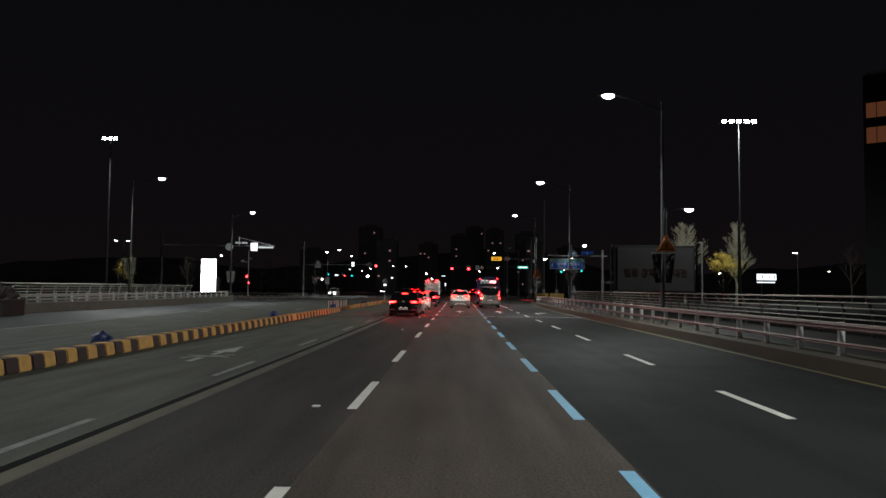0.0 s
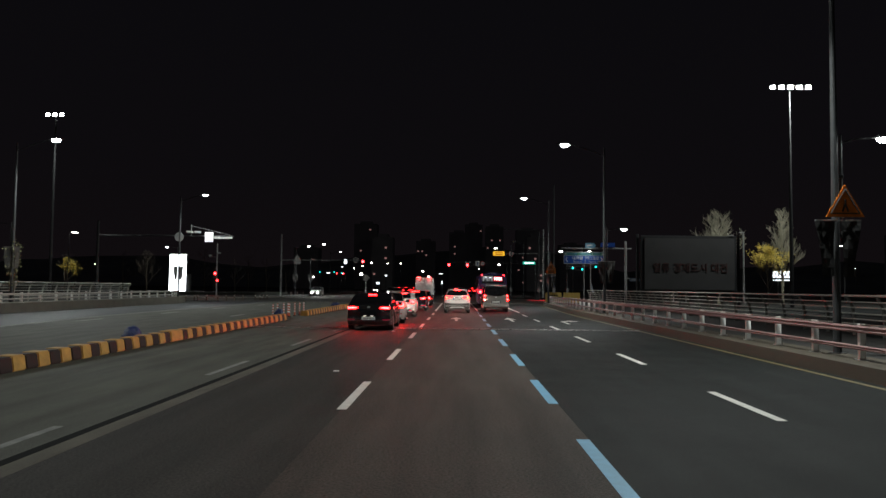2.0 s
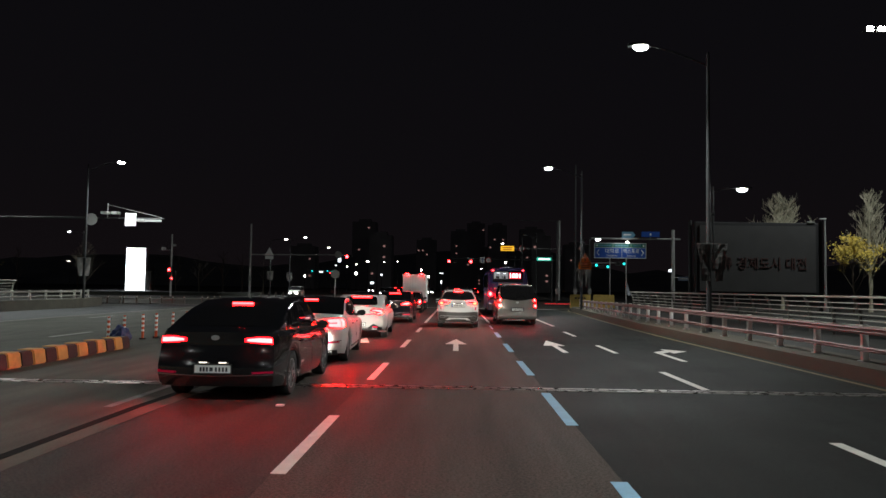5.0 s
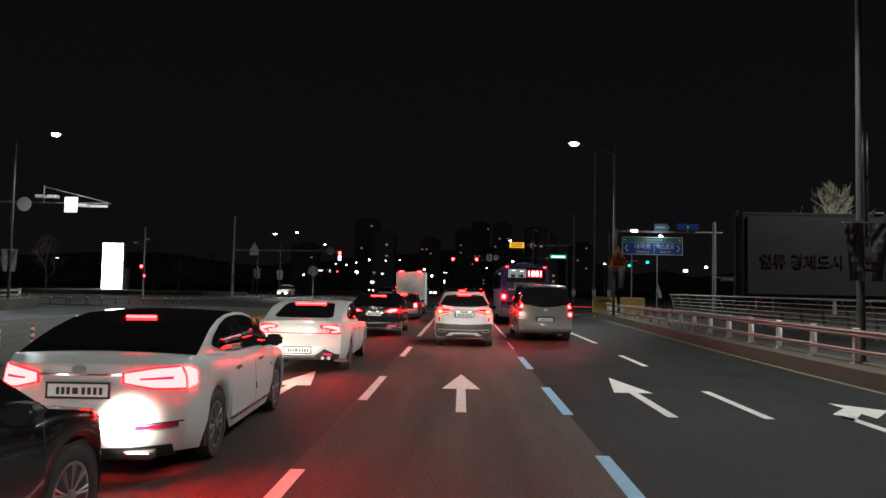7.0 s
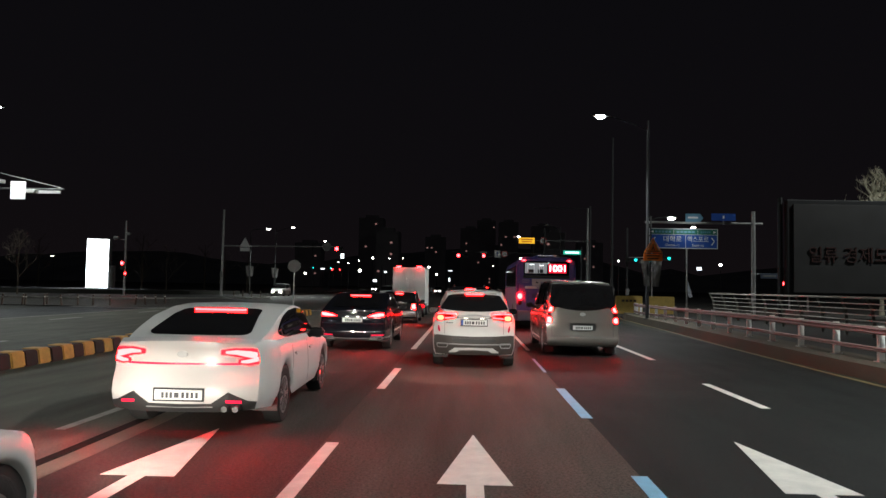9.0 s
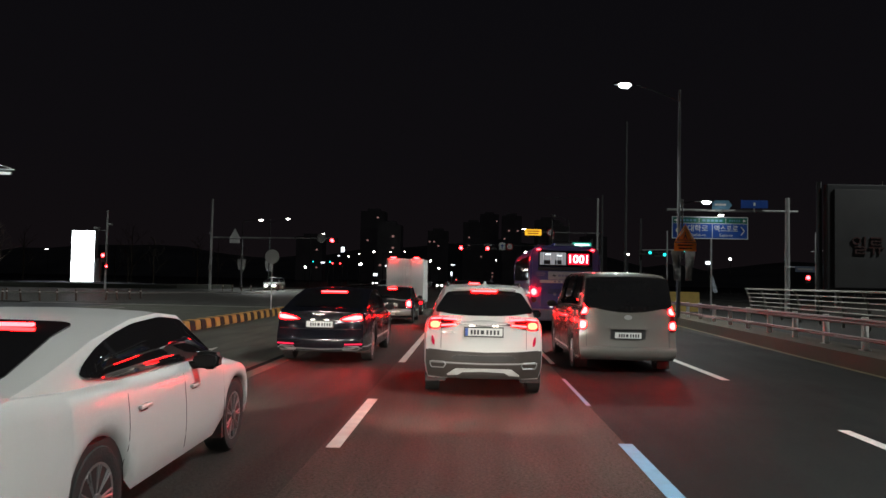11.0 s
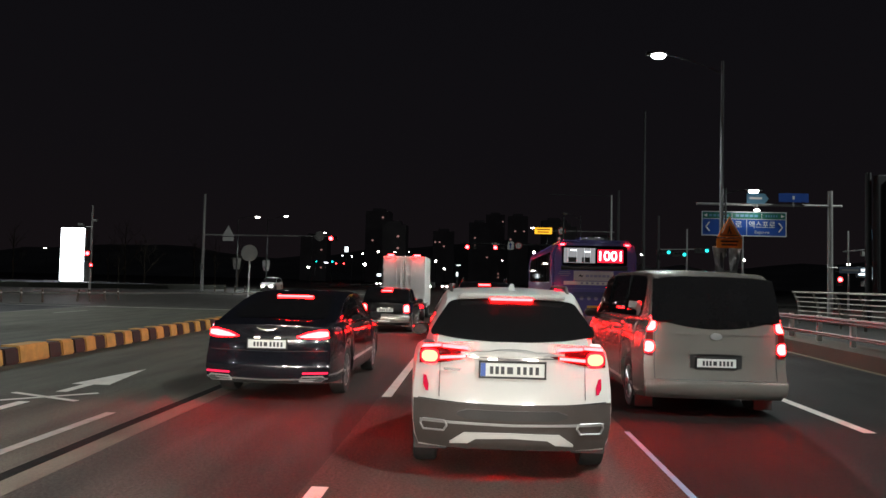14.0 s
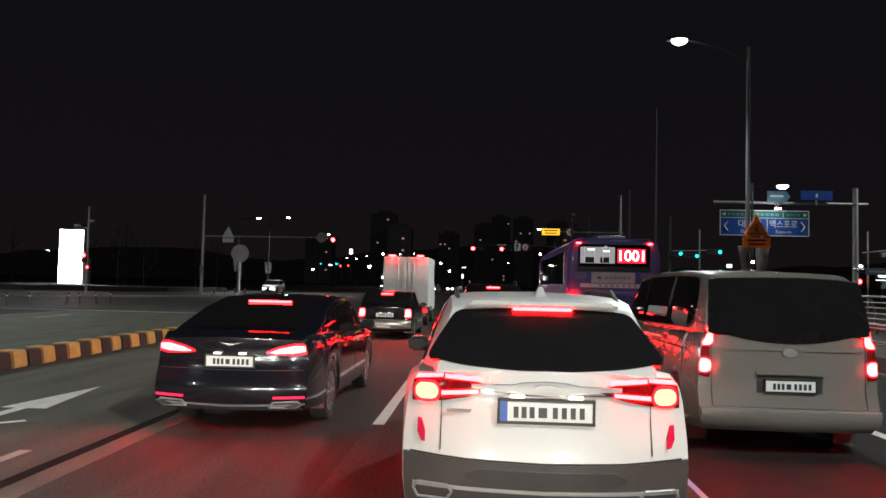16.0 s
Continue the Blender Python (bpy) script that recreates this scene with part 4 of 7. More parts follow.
part("arm", tube(bm_(), [(-2.5, -0.1, 5.2), (2.0, -0.1, 5.35)], 0.045, 6), GALV, p)

# near right corner: pedestrian signal, plastic barriers
ps = thing("pedestrian_signal", at(31.2, 124, 0), "pedestrian signal with a red light on a slim galvanised pole", "traffic signal")
part("pole", rod(bm_(), (0.75, 0, 0), (0.75, 0, 6.85), 0.09, 0.07), GALV, ps)
part("arm", tube(bm_(), [(0.3, 0, 5.05), (1.2, 0, 5.15), (2.2, 0, 5.28)], 0.04, 6), GALV, ps)
part("arm", tube(bm_(), [(-0.3, 0, 3.35), (0.75, 0, 3.4)], 0.035, 6), GALV, ps)
part("housing", box(bm_(), (-0.04, -0.12, 2.52), (0.42, 0.24, 0.86), 0.03), TRIM, ps)
part("lens", prism(bm_(), disc(-0.04, 2.64, 0.19), -0.26, -0.24, "y"), SIG_RED, ps, "lit red lens")
part("cabinet", box(bm_(), (2.0, -0.1, 4.9), (0.5, 0.3, 0.4), 0.03), SIGN_GREY, ps)
ps = thing("utility_pole", at(33.85, 124.2, 0), "slim galvanised pole carrying a pale lit sign", "pole", "poles at the junction")
part("pole", rod(bm_(), (0, 0, 0), (0, 0, 7.3), 0.11, 0.09), GALV, ps)
part("sign_panel", box(bm_(), (-0.5, -0.16, 3.3), (1.5, 0.12, 0.95), 0.03), mat("pale_lit_panel", (0.3, 0.4, 0.45), 0.5), ps, "pale bluish panel")
for z in (3.5, 3.15):
    part("text_bar", box(bm_(), (-0.5, -0.235, z), (1.1, 0.03, 0.18), 0.008), LIT_WHITE, ps, "lit white line")
part("lower_panel", box(bm_(), (-0.4, -0.14, 2.35), (0.9, 0.08, 0.5), 0.02), SIGN_GREY, ps)
part("lamp", box(bm_(), (0.0, -0.12, 6.6), (0.28, 0.12, 0.9), 0.03), SIGN_LIGHT, ps, "pale lamp case")
for k, (x, rz) in enumerate(((11.75, 2), (13.75, -2))):
    b = thing("road_barrier", at(x, 103.5 - k, 0, rz), "yellow plastic road barrier", "barrier", "barriers at the corner")
    bm = bm_()
    prism(bm, [(-0.30, 0), (0.30, 0), (0.17, 0.65), (0.1, 1.28), (-0.1, 1.28), (-0.17, 0.65)], -0.95, 0.95, "x")
    bmesh.ops.bevel(bm, geom=bm.edges[:], offset=0.03, segments=2, affect="EDGES")
    part("body", bm, mat("barrier_yellow", (0.55, 0.38, 0.10), 0.6, 0, 0.15, 3), b)
    if k == 0:
        for q in range(4):
            part("text_bar", box(bm_(), (-0.45 + q * 0.28, -0.168, 0.93), (0.2, 0.03, 0.16)), BARK, b)

# left gantry over the oncoming lanes
lg = thing("camera_gantry", at(0, 90.1, 0), "galvanised gantry arm with enforcement cameras and a white plate", "gantry")
part("pole", tube(bm_(), [(-36.5, 0, 0), (-36.5, 0, 4), (-36.5, 0, 8.2)], [0.17, 0.15, 0.12], 12), DARKPOLE, lg)
part("arm", tube(bm_(), [(-36.5, 0, 6.7), (-30, 0, 6.72), (-22.5, 0, 6.72)], [0.07, 0.06, 0.05], 8), DARKPOLE, lg)
part("stay", tube(bm_(), [(-26.9, 0, 7.75), (-22.7, 0, 6.8)], 0.014, 5), GALV, lg)
part("stay_post", rod(bm_(), (-26.9, 0, 6.7), (-26.9, 0, 7.85), 0.03), GALV, lg)
for x, dz in ((-27.0, 0.35), (-26.2, 0.35), (-24.2, -0.2)):
    part("camera_housing", box(bm_(), (x, -0.15, 6.75 + dz), (0.55, 0.5, 0.2), 0.03), GALV, lg, "boxed enforcement camera")
part("plate", box(bm_(), (-25.0, -0.2, 6.6), (0.86, 0.05, 1.0), 0.02), SIGN_WHITE, lg, "white square plate")
part("round_plate", prism(bm_(), disc(-28.1, 6.6, 0.46), -0.14, -0.1, "y"), SIGN_GREY, lg, "back of a round sign")
part("lower_arm", box(bm_(), (-23.4, 0, 6.55), (1.4, 0.1, 0.16)), GALV, lg)

# left far corner: signal mast with a long arm
lm = thing("signal_mast", at(-27.85, 133, 0), "galvanised signal mast with a long arm across the junction", "signal mast")
part("pole", tube(bm_(), [(0, 0, 0), (0, 0, 5), (0, 0, 10)], [0.15, 0.13, 0.11], 12), GALV, lm)
part("arm", tube(bm_(), [(0, 0, 5.85), (6, 0, 5.9), (13.05, 0, 5.95)], [0.08, 0.065, 0.05], 8), GALV, lm)
part("cabinet", box(bm_(), (0.05, -0.25, 2.6), (0.3, 0.25, 0.6), 0.02), SIGN_GREY, lm)
tr = thing("triangle_sign_back", at(-25.25, 132.8, 5.75), "grey back of a triangular sign with a plate", "road sign")
part("panel", prism(bm_(), [(-0.62, 0), (0.62, 0), (0, 1.1)], -0.02, 0, "y"), SIGN_WHITE, tr, "pale triangular back")
part("plate", box(bm_(), (0, -0.01, -0.28), (1.1, 0.03, 0.42)), SIGN_WHITE, tr)
signal(at(-14.5, 132.8, 5.72), {0: SIG_RED}, "traffic signal with its red light lit on a mast arm", wide=2)
rp = thing("round_sign_back", at(-15.9, 132.85, 5.95), "grey back of a round sign on the mast arm", "road sign")
part("panel", prism(bm_(), disc(0, 0, 0.5), -0.02, 0, "y"), SIGN_GREY, rp)
rp = thing("round_sign_back", at(-8.5, 86.2, 0.3), "grey back of a round sign on the median kerb", "road sign")
part("post", rod(bm_(), (0, 0, 0), (0, 0, 2.5), 0.03), GALV, rp)
part("panel", prism(bm_(), disc(0, 2.27, 0.31), -0.05, -0.03, "y"), SIGN_GREY, rp)

# signal pole and light box on the left corner
sp = thing("signal_pole", at(-36.05, 126.5, 0), "signal pole with red lights and cameras on top", "traffic signal")
part("pole", tube(bm_(), [(0, 0, 0), (0, 0, 4), (0, 0, 8)], [0.11, 0.1, 0.08], 10), GALV, sp)
part("housing", box(bm_(), (-0.15, -0.22, 3.3), (0.4, 0.3, 0.95), 0.03), TRIM, sp)
part("lens", prism(bm_(), disc(-0.15, 3.5, 0.17), -0.4, -0.38, "y"), SIG_RED, sp, "lit red lens")
part("housing", box(bm_(), (0.12, 0.0, 2.35), (0.3, 0.26, 0.45), 0.03), TRIM, sp)
part("lens", prism(bm_(), disc(0.12, 2.42, 0.11), -0.16, -0.14, "y"), SIG_RED, sp, "lit red lens")
for x, z in ((-1.0, 6.2), (0.3, 6.6)):
    part("camera", box(bm_(), (x, -0.1, z), (0.5, 0.3, 0.24), 0.03), SIGN_GREY, sp)
part("arm", tube(bm_(), [(0, 0, 6.0), (-1.3, 0, 6.0)], 0.03, 6), GALV, sp)
lb = thing("light_box", at(-50.7, 150, 0), "tall glowing white advertising light box", "light box")
part("plinth", box(bm_(), (0, 0.1, 0.08), (3.7, 1.0, 0.16), 0.03), WALK, lb)
part("case", box(bm_(), (-0.1, 0.05, 3.76), (3.25, 0.8, 7.28), 0.12), SIGN_GREY, lb)
part("face", box(bm_(), (-0.12, -0.38, 3.74), (3.0, 0.06, 7.07), 0.02), BOXLIGHT, lb, "glowing blue-white face")
part("side_panel", box(bm_(), (1.86, -0.05, 1.85), (0.60, 0.6, 3.7), 0.03), SIGN_GREY, lb, "lower grey side cabinet")

# bollards along the left corner pavement
bo = thing("bollard", at(-31.7, 97.0), "slim brown bollard at the corner pavement", "bollard", "bollards at the corner")
part("post", tube(bm_(), [(0, 0, 0), (0, 0, 0.66), (0, 0, 0.72)], [0.06, 0.055, 0.035], 10), mat("bollard_brown", (0.10, 0.065, 0.05), 0.6, 0, 0.15, 5), bo)
part("band", rod(bm_(), (0, 0, 0.50), (0, 0, 0.57), 0.061), POST_PALE, bo)
lean = random.Random(5)
for x, y in ((-29.4, 95.8), (-29.0, 97.3), (-28.4, 96.6), (-27.6, 97.4), (-28.1, 98.6), (-26.2, 97.0), (-25.5, 97.7), (-24.8, 98.3), (-24.0, 99.0), (-23.3, 101.3), (-22.8, 101.8), (-22.8, 103.6), (-22.9, 105.5), (-33.4, 98.2), (-35.2, 99.0)):
    copy_thing(bo, pose(x, y, 0, lean.uniform(-5, 5), lean.uniform(-8, 8), 0))
for k in range(4):
    copy_thing(bo, at(-25.6 + k * 0.9, 130.5 + 0.3 * k, 0.145))

# ---- billboard ----
bb = thing("billboard", at(0, 98.6, 0), "large dark switched-off billboard screen with dull red lettering", "billboard")
for x in (20.55, 31.85):
    part("post", rod(bm_(), (x, 0.2, 0), (x, 0.2, 7.95), 0.17, 0.15, 12), DARKPOLE, bb)
part("frame", box(bm_(), (26.2, 0.1, 4.65), (10.7, 0.5, 6.3), 0.05), SCREEN_FRAME, bb)
part("screen", box(bm_(), (26.25, -0.19, 4.62), (10.0, 0.08, 5.75), 0.01), SCREEN, bb, "dark grey screen face")
words("lettering", "일류 경제도시 대전", 1.15, at(26.35, -0.25, 4.15), SCREEN_TEXT, bb, 0.03, width=8.2)
part("top_lamp", box(bm_(), (30.9, -0.1, 7.88), (0.6, 0.25, 0.12), 0.02), SIGN_GREY, bb)

# ---- flood light masts ----


def flood_mast(x, y, h, n, label):
    g = thing("flood_mast", at(x, y, 0), label, "flood light")
    part("mast", tube(bm_(), [(0, 0, 0), (0, 0, h * 0.5), (0, 0, h)], [0.22, 0.16, 0.10], 12), SCREEN_FRAME, g)
    part("crossbar", tube(bm_(), [(-n * 0.48, 0, h), (n * 0.48, 0, h)], 0.06, 6), GALV, g)
    for k in range(n):
        xx = (k - (n - 1) / 2) * 0.95
        l = part("flood_light", box(bm_(), (xx, -0.15, h + 0.15), (0.62, 0.35, 0.45), 0.04), SIGN_GREY, g)
        part("lens", box(bm_(), (xx, -0.345, h + 0.13), (0.54, 0.05, 0.38), 0.01), LED_W, l, "bright white lens")
    return g


flood_mast(36.1, 95.1, 23.6, 5, "tall floodlight mast with a row of bright white lamps")
flood_mast(-56.2, 116.9, 25.2, 3, "tall floodlight mast with bright white lamps")

# park lamps behind
pl = thing("park_lamp", at(56.2, 122.9), "post-top park lamp with a bright white head", "street lamp", "park lamps")
part("post", tube(bm_(), [(0, 0, 0), (0, 0, 4), (0, 0, 8.3)], [0.09, 0.07, 0.05], 8), DARKPOLE, pl)
part("head", box(bm_(), (-0.4, 0, 8.4), (0.9, 0.4, 0.12), 0.03), DARKPOLE, pl)
part("lens", box(bm_(), (-0.45, -0.02, 8.3), (0.7, 0.36, 0.06), 0.01), LED_FAR, pl)
for x, y in ((113.3, 226.4), (-120, 260)):
    copy_thing(pl, at(x, y))
pl = thing("park_lamp", at(-51.95, 113.5), "park lamp on a slim post with a bright warm head", "street lamp", "park lamps")
part("post", tube(bm_(), [(0, 0, 0), (0, 0, 5), (0, 0, 8.2), (0.12, 0, 8.5), (0.4, 0, 8.64)], [0.09, 0.075, 0.06, 0.05, 0.04], 8), DARKPOLE, pl)
part("head", box(bm_(), (0.75, 0, 8.70), (0.85, 0.4, 0.14), 0.04), DARKPOLE, pl)
part("lens", box(bm_(), (0.78, -0.02, 8.60), (0.70, 0.34, 0.07), 0.02), LED_FAR, pl, "bright white lens")
lp = thing("lamp_post", at(33.05, 100.4), "slim grey lamp post with a small unlit head beside the billboard", "street lamp")
part("post", tube(bm_(), [(0, 0, 0), (0, 0, 4), (0, 0, 8.3)], [0.12, 0.09, 0.07], 10), GALV, lp)
part("head", box(bm_(), (-0.18, 0, 8.38), (0.55, 0.26, 0.12), 0.03), GALV, lp)
part("base", prism(bm_(), disc(0, 0, 0.24, 0.24, 10), 0, 0.5), SIGN_GREY, lp)
ls = thing("lit_sign", at(113.4, 271.6, 0), "small white lit sign on posts far behind the railing", "sign")
panel = part("panel", box(bm_(), (-0.6, 0, 7.4), (6.9, 0.4, 2.2), 0.05), LIT_WHITE, ls, "white lit panel")
for x, w in ((-3.3, 0.3), (-2.2, 0.45), (-1.2, 0.3), (0.3, 0.4), (1.4, 0.3), (2.2, 0.4)):
    part("text_bar", box(bm_(), (x, -0.22, 7.45), (w, 0.03, 1.5)), SIGN_GREY, panel)
part("lower_panel", box(bm_(), (-0.8, -0.05, 5.45), (6.6, 0.2, 0.3)), LIT_WHITE, ls, "thin lit lower strip")
for x in (-2.3, 2.3):
    part("post", rod(bm_(), (x, 0.3, 0), (x, 0.3, 7.2), 0.16), SIGN_GREY, ls)

# ---- trees ----


def grow(bm, p, d, length, r, depth, rng, spread, tips, upward=0.15):
    n = 3
    pts, rs = [p], [r]
    for k in range(n):
        d = (d + Vector((rng.uniform(-1, 1), rng.uniform(-1, 1), rng.uniform(-0.3, 0.8))) * 0.16 + Vector((0, 0, upward * 0.3))).normalized()
        pts.append(pts[-1] + d * length / n)
        rs.append(max(0.006, r * (1 - 0.38 * (k + 1) / n)))
    tube(bm, pts, rs, 5 if depth > 1 else 3)
    tips.append((pts[-1], d))
    if depth == 0:
        return
    for k in range(rng.randint(3, 4)):
        a = rng.uniform(0, 2 * math.pi)
        side = Vector((math.cos(a), math.sin(a), rng.uniform(-0.1, 0.5)))
        at_ = pts[1] + (pts[-1] - pts[1]) * rng.uniform(0.15, 1.0)
        grow(bm, at_, (d * (1 - spread) + side * spread).normalized(), length * rng.uniform(0.55, 0.75), rs[-1] * 0.75, depth - 1, rng, spread, tips, upward)


def tree(x, y, h, seed, bark, label, leaf=None, spread=0.5, depth=4, limbs=6, leaf_side=None, reach=0.30, stout=1.0):
    rng = random.Random(seed)
    g = thing("tree", at(x, y, 0), label, "tree", "street trees")
    bm, tips = bm_(), []
    tube(bm, [(0, 0, -0.05), (0.05, 0, h * 0.2), (-0.05, 0.05, h * 0.5), (0.0, 0, h * 0.85)], [h * 0.018, h * 0.014, h * 0.009, h * 0.003], 8)
    part("trunk", bm, bark, g)
    bm = bm_()
    for k in range(limbs):
        t = 0.25 + 0.6 * k / limbs
        a = k * 2.4 + rng.uniform(-0.3, 0.3)
        d = Vector((math.cos(a) * spread * 1.5, math.sin(a) * spread * 1.5, 0.9)).normalized()
        grow(bm, Vector((0, 0, h * t)), d, h * reach * (1.15 - t), h * 0.007 * stout * (1.2 - t), depth - 1, rng, spread, tips)
    part("crown", bm, bark, g, "bare fine branches")
    if leaf:
        bm = bm_()
        for p, d in tips:
            if leaf_side and not leaf_side(p):
                continue
            for k in range(7):
                c = p + Vector((rng.gauss(0, 0.22), rng.gauss(0, 0.22), rng.gauss(0, 0.2)))
                u = Vector((rng.uniform(-1, 1), rng.uniform(-1, 1), rng.uniform(-1, 1))).normalized() * 0.09
                v = u.orthogonal().normalized() * 0.07
                bm.faces.new([bm.verts.new(c + q) for q in (-u, v, u, -v)])
        if bm.faces:
            part("leaves", bm, leaf, g, "remaining small leaves")
        else:
            bm.free()
    return g


tree(39.0, 104, 12.4, 3, BARK_PALE, "tall upright tree, nearly bare, beside the billboard", None, 0.36, 4, 30, None, 0.20, 0.8)
tree(36.7, 102.6, 6.6, 9, BARK, "small sprawling tree with yellow autumn leaves", LEAF_Y, 0.5, 4, 8, lambda p: math.sin(p.x * 5.1 + p.y * 3.3) + math.sin(p.z * 6.0 + p.x * 2.0) > -0.35, 0.40)
tree(34.3, 112, 12.6, 5, BARK_PALE, "bare pale tree behind the billboard", None, 0.48, 4, 16, None, 0.30, 3.2)
tree(66, 125, 11, 8, BARK, "dark bare tree in the park", None, 0.4, 3, 9)
tree(-45.1, 122.6, 6.9, 11, BARK, "bare pale tree on the corner pavement", None, 0.5, 4, 10)
tree(-38, 142, 6.5, 12, BARK, "small bare tree on the corner pavement", None, 0.5, 4, 7)
tree(-43, 146, 6.0, 14, BARK, "small bare tree on the corner pavement", None, 0.55, 3, 7)
tree(-53.9, 116.5, 6.3, 15, BARK, "small tree with yellow leaves beside a park lamp", LEAF_Y, 0.5, 3, 8, lambda p: p.x > 0.25 and p.z < 5.2)
tree(-70, 150, 8.0, 16, BARK, "bare tree beside the junction", None, 0.5, 3, 7)
for k in range(7):
    tree(-34 - k * 5.5, 163 + 6 * (k % 3), 7.5 + (k % 4), 30 + k, BARK, "dark bare park tree behind the corner pavement", None, 0.5, 3, 6)

def creeper(x, y, z0, z1, seed, label):
    """Thin stems wound round a pole, with withered leaves."""
    rng = random.Random(seed)
    g = thing("creeper", at(x, y, 0), label, "plant")
    bm, lf = bm_(), bm_()
    for k in range(7):
        a0, turn = rng.uniform(0, 6.3), rng.uniform(-1.5, 1.5)
        pts = []
        for i in range(7):
            t = i / 6
            a, r = a0 + turn * t, 0.13 + 0.30 * t * t * rng.uniform(0.5, 1.3)
            pts.append((r * math.cos(a), r * math.sin(a), z0 + (z1 - z0) * t * rng.uniform(0.85, 1.0)))
        tube(bm, pts, 0.009, 4)
        for p in pts[2:]:
            for i in range(5):
                c = Vector(p) + Vector((rng.gauss(0, 0.1), rng.gauss(0, 0.1), rng.gauss(0, 0.12)))
                u = Vector((rng.uniform(-1, 1), rng.uniform(-1, 1), rng.uniform(-1, 1))).normalized() * 0.07
                v = u.orthogonal().normalized() * 0.04
                lf.faces.new([lf.verts.new(c + q) for q in (-u, v, u, -v)])
    part("stems", bm, BARK, g)
    part("leaves", lf, mat("withered_leaf", (0.20, 0.19, 0.085), 0.8, 0, 0.25, 4), g, "withered yellow-green leaves")
    return g


creeper(-26.8, 59.8, 0.58, 4.2, 21, "withered yellow-green creeper on a lamp pole")

# ---- distance: hills, towers with a few lit windows ----
bm = bm_()
cols = []
for k in range(61):
    x = -1400 + k * 46.7
    h = 45 + 40 * noise.noise(Vector((x * 0.004, 1.3, 0))) + 14 * noise.noise(Vector((x * 0.017, 4.0, 0)))
    cols.append([bm.verts.new((x, 1000, -1)), bm.verts.new((x, 1120, max(10, h) * 0.6)), bm.verts.new((x, 1250, max(14, h)))])
for a, b in zip(cols, cols[1:]):
    for k in range(2):
        bm.faces.new((a[k], a[k + 1], b[k + 1], b[k]))
tagged(part("backdrop", bm, HILL, None, "dark wooded hills on the night horizon", True), category="hills", kind="structure")


def tower(x, y, w, d, h, lit, seed):
    rng = random.Random(seed)
    g = thing("apartment_building", at(x, y, 0), "distant dark apartment tower with a few lit windows", "building", "far towers")
    part("wall", box(bm_(), (0, 0, h / 2), (w, d, h)), TOWER, g)
    part("roof", box(bm_(), (0, 0, h + 1), (w * 0.5, d * 0.6, 2.0)), TOWER, g)
    win = None
    for k in range(lit):
        px, pz = (rng.randint(0, int(w / 3.2) - 1) + 0.5) * 3.2 - w / 2, (rng.randint(2, int(h / 3) - 1)) * 3.0
        m = pose(px, -d / 2 - 0.06, pz)
        if win is None:
            win = part("window", box(bm_(), (0, 0, 0), (1.1, 0.12, 0.9)), WIN_WARM, g, "lit window")
            win.matrix_basis = m
        else:
            share(win, m, g)
    return g


for k, (x, y, w, h, lit) in enumerate(((-64, 540, 16, 46, 2), (-24, 600, 15, 38, 3), (2, 640, 16, 48, 3), (30, 600, 14, 50, 3), (52, 560, 16, 44, 4), (-110, 560, 18, 30, 2), (16, 700, 16, 60, 3), (44, 430, 10, 30, 6), (-42, 440, 12, 30, 3), (200, 330, 30, 26, 2), (90, 600, 18, 36, 3))):
    tower(x, y, w, 14, h, lit, 100 + k)

# tower at the roadside park with dim orange upper floors
g = thing("apartment_building", at(95.6, 149.1, 0, -38), "dark tower with dim orange-lit upper floors", "building")
part("wall", box(bm_(), (0, 0, 23), (22, 16, 46)), mat("dark_facade_cladding", (0.04, 0.04, 0.045), 0.7, 0, 0.15, 0.3), g)
part("roof", box(bm_(), (0, 0, 46.4), (21, 15, 0.8)), TOWER, g)
for z, h in ((38.7, 3.0), (33.6, 3.2)):
    win = part("window", box(bm_(), (0, 0, 0), (1.75, 0.12, h)), WIN_ORANGE, g, "dim orange-lit window")
    for i in range(11):
        m = pose(-9.6 + 1.9 * i, -8.05, z)
        if i == 0:
            win.matrix_basis = m
        else:
            share(win, m, g)

# lit signs and lamps along the road beyond the junction
for x, y, z, w, h in ((-42.7, 300, 11.4, 1.1, 1.7), (-44.0, 300, 9.3, 0.7, 0.3), (-49.3, 300, 6.9, 1.3, 0.45), (-5.7, 300, 7.0, 1.3, 0.26), (-2.6, 160, 2.7, 0.22, 0.55), (-22.2, 250, 5.3, 0.6, 0.45), (-22.8, 232, 2.8, 0.9, 0.6), (62.4, 250.5, 7.75, 1.25, 0.8)):
    g = thing("lit_shop_sign", at(x, y, 0), "small white lit sign far beyond the junction", "sign", "far lit signs")
    part("panel", box(bm_(), (0, 0, z), (w, 0.2, h), 0.02), LIT_WHITE, g)
    part("post", rod(bm_(), (0, 0.15, -0.06), (0, 0.15, z), 0.06), DARKPOLE, g)
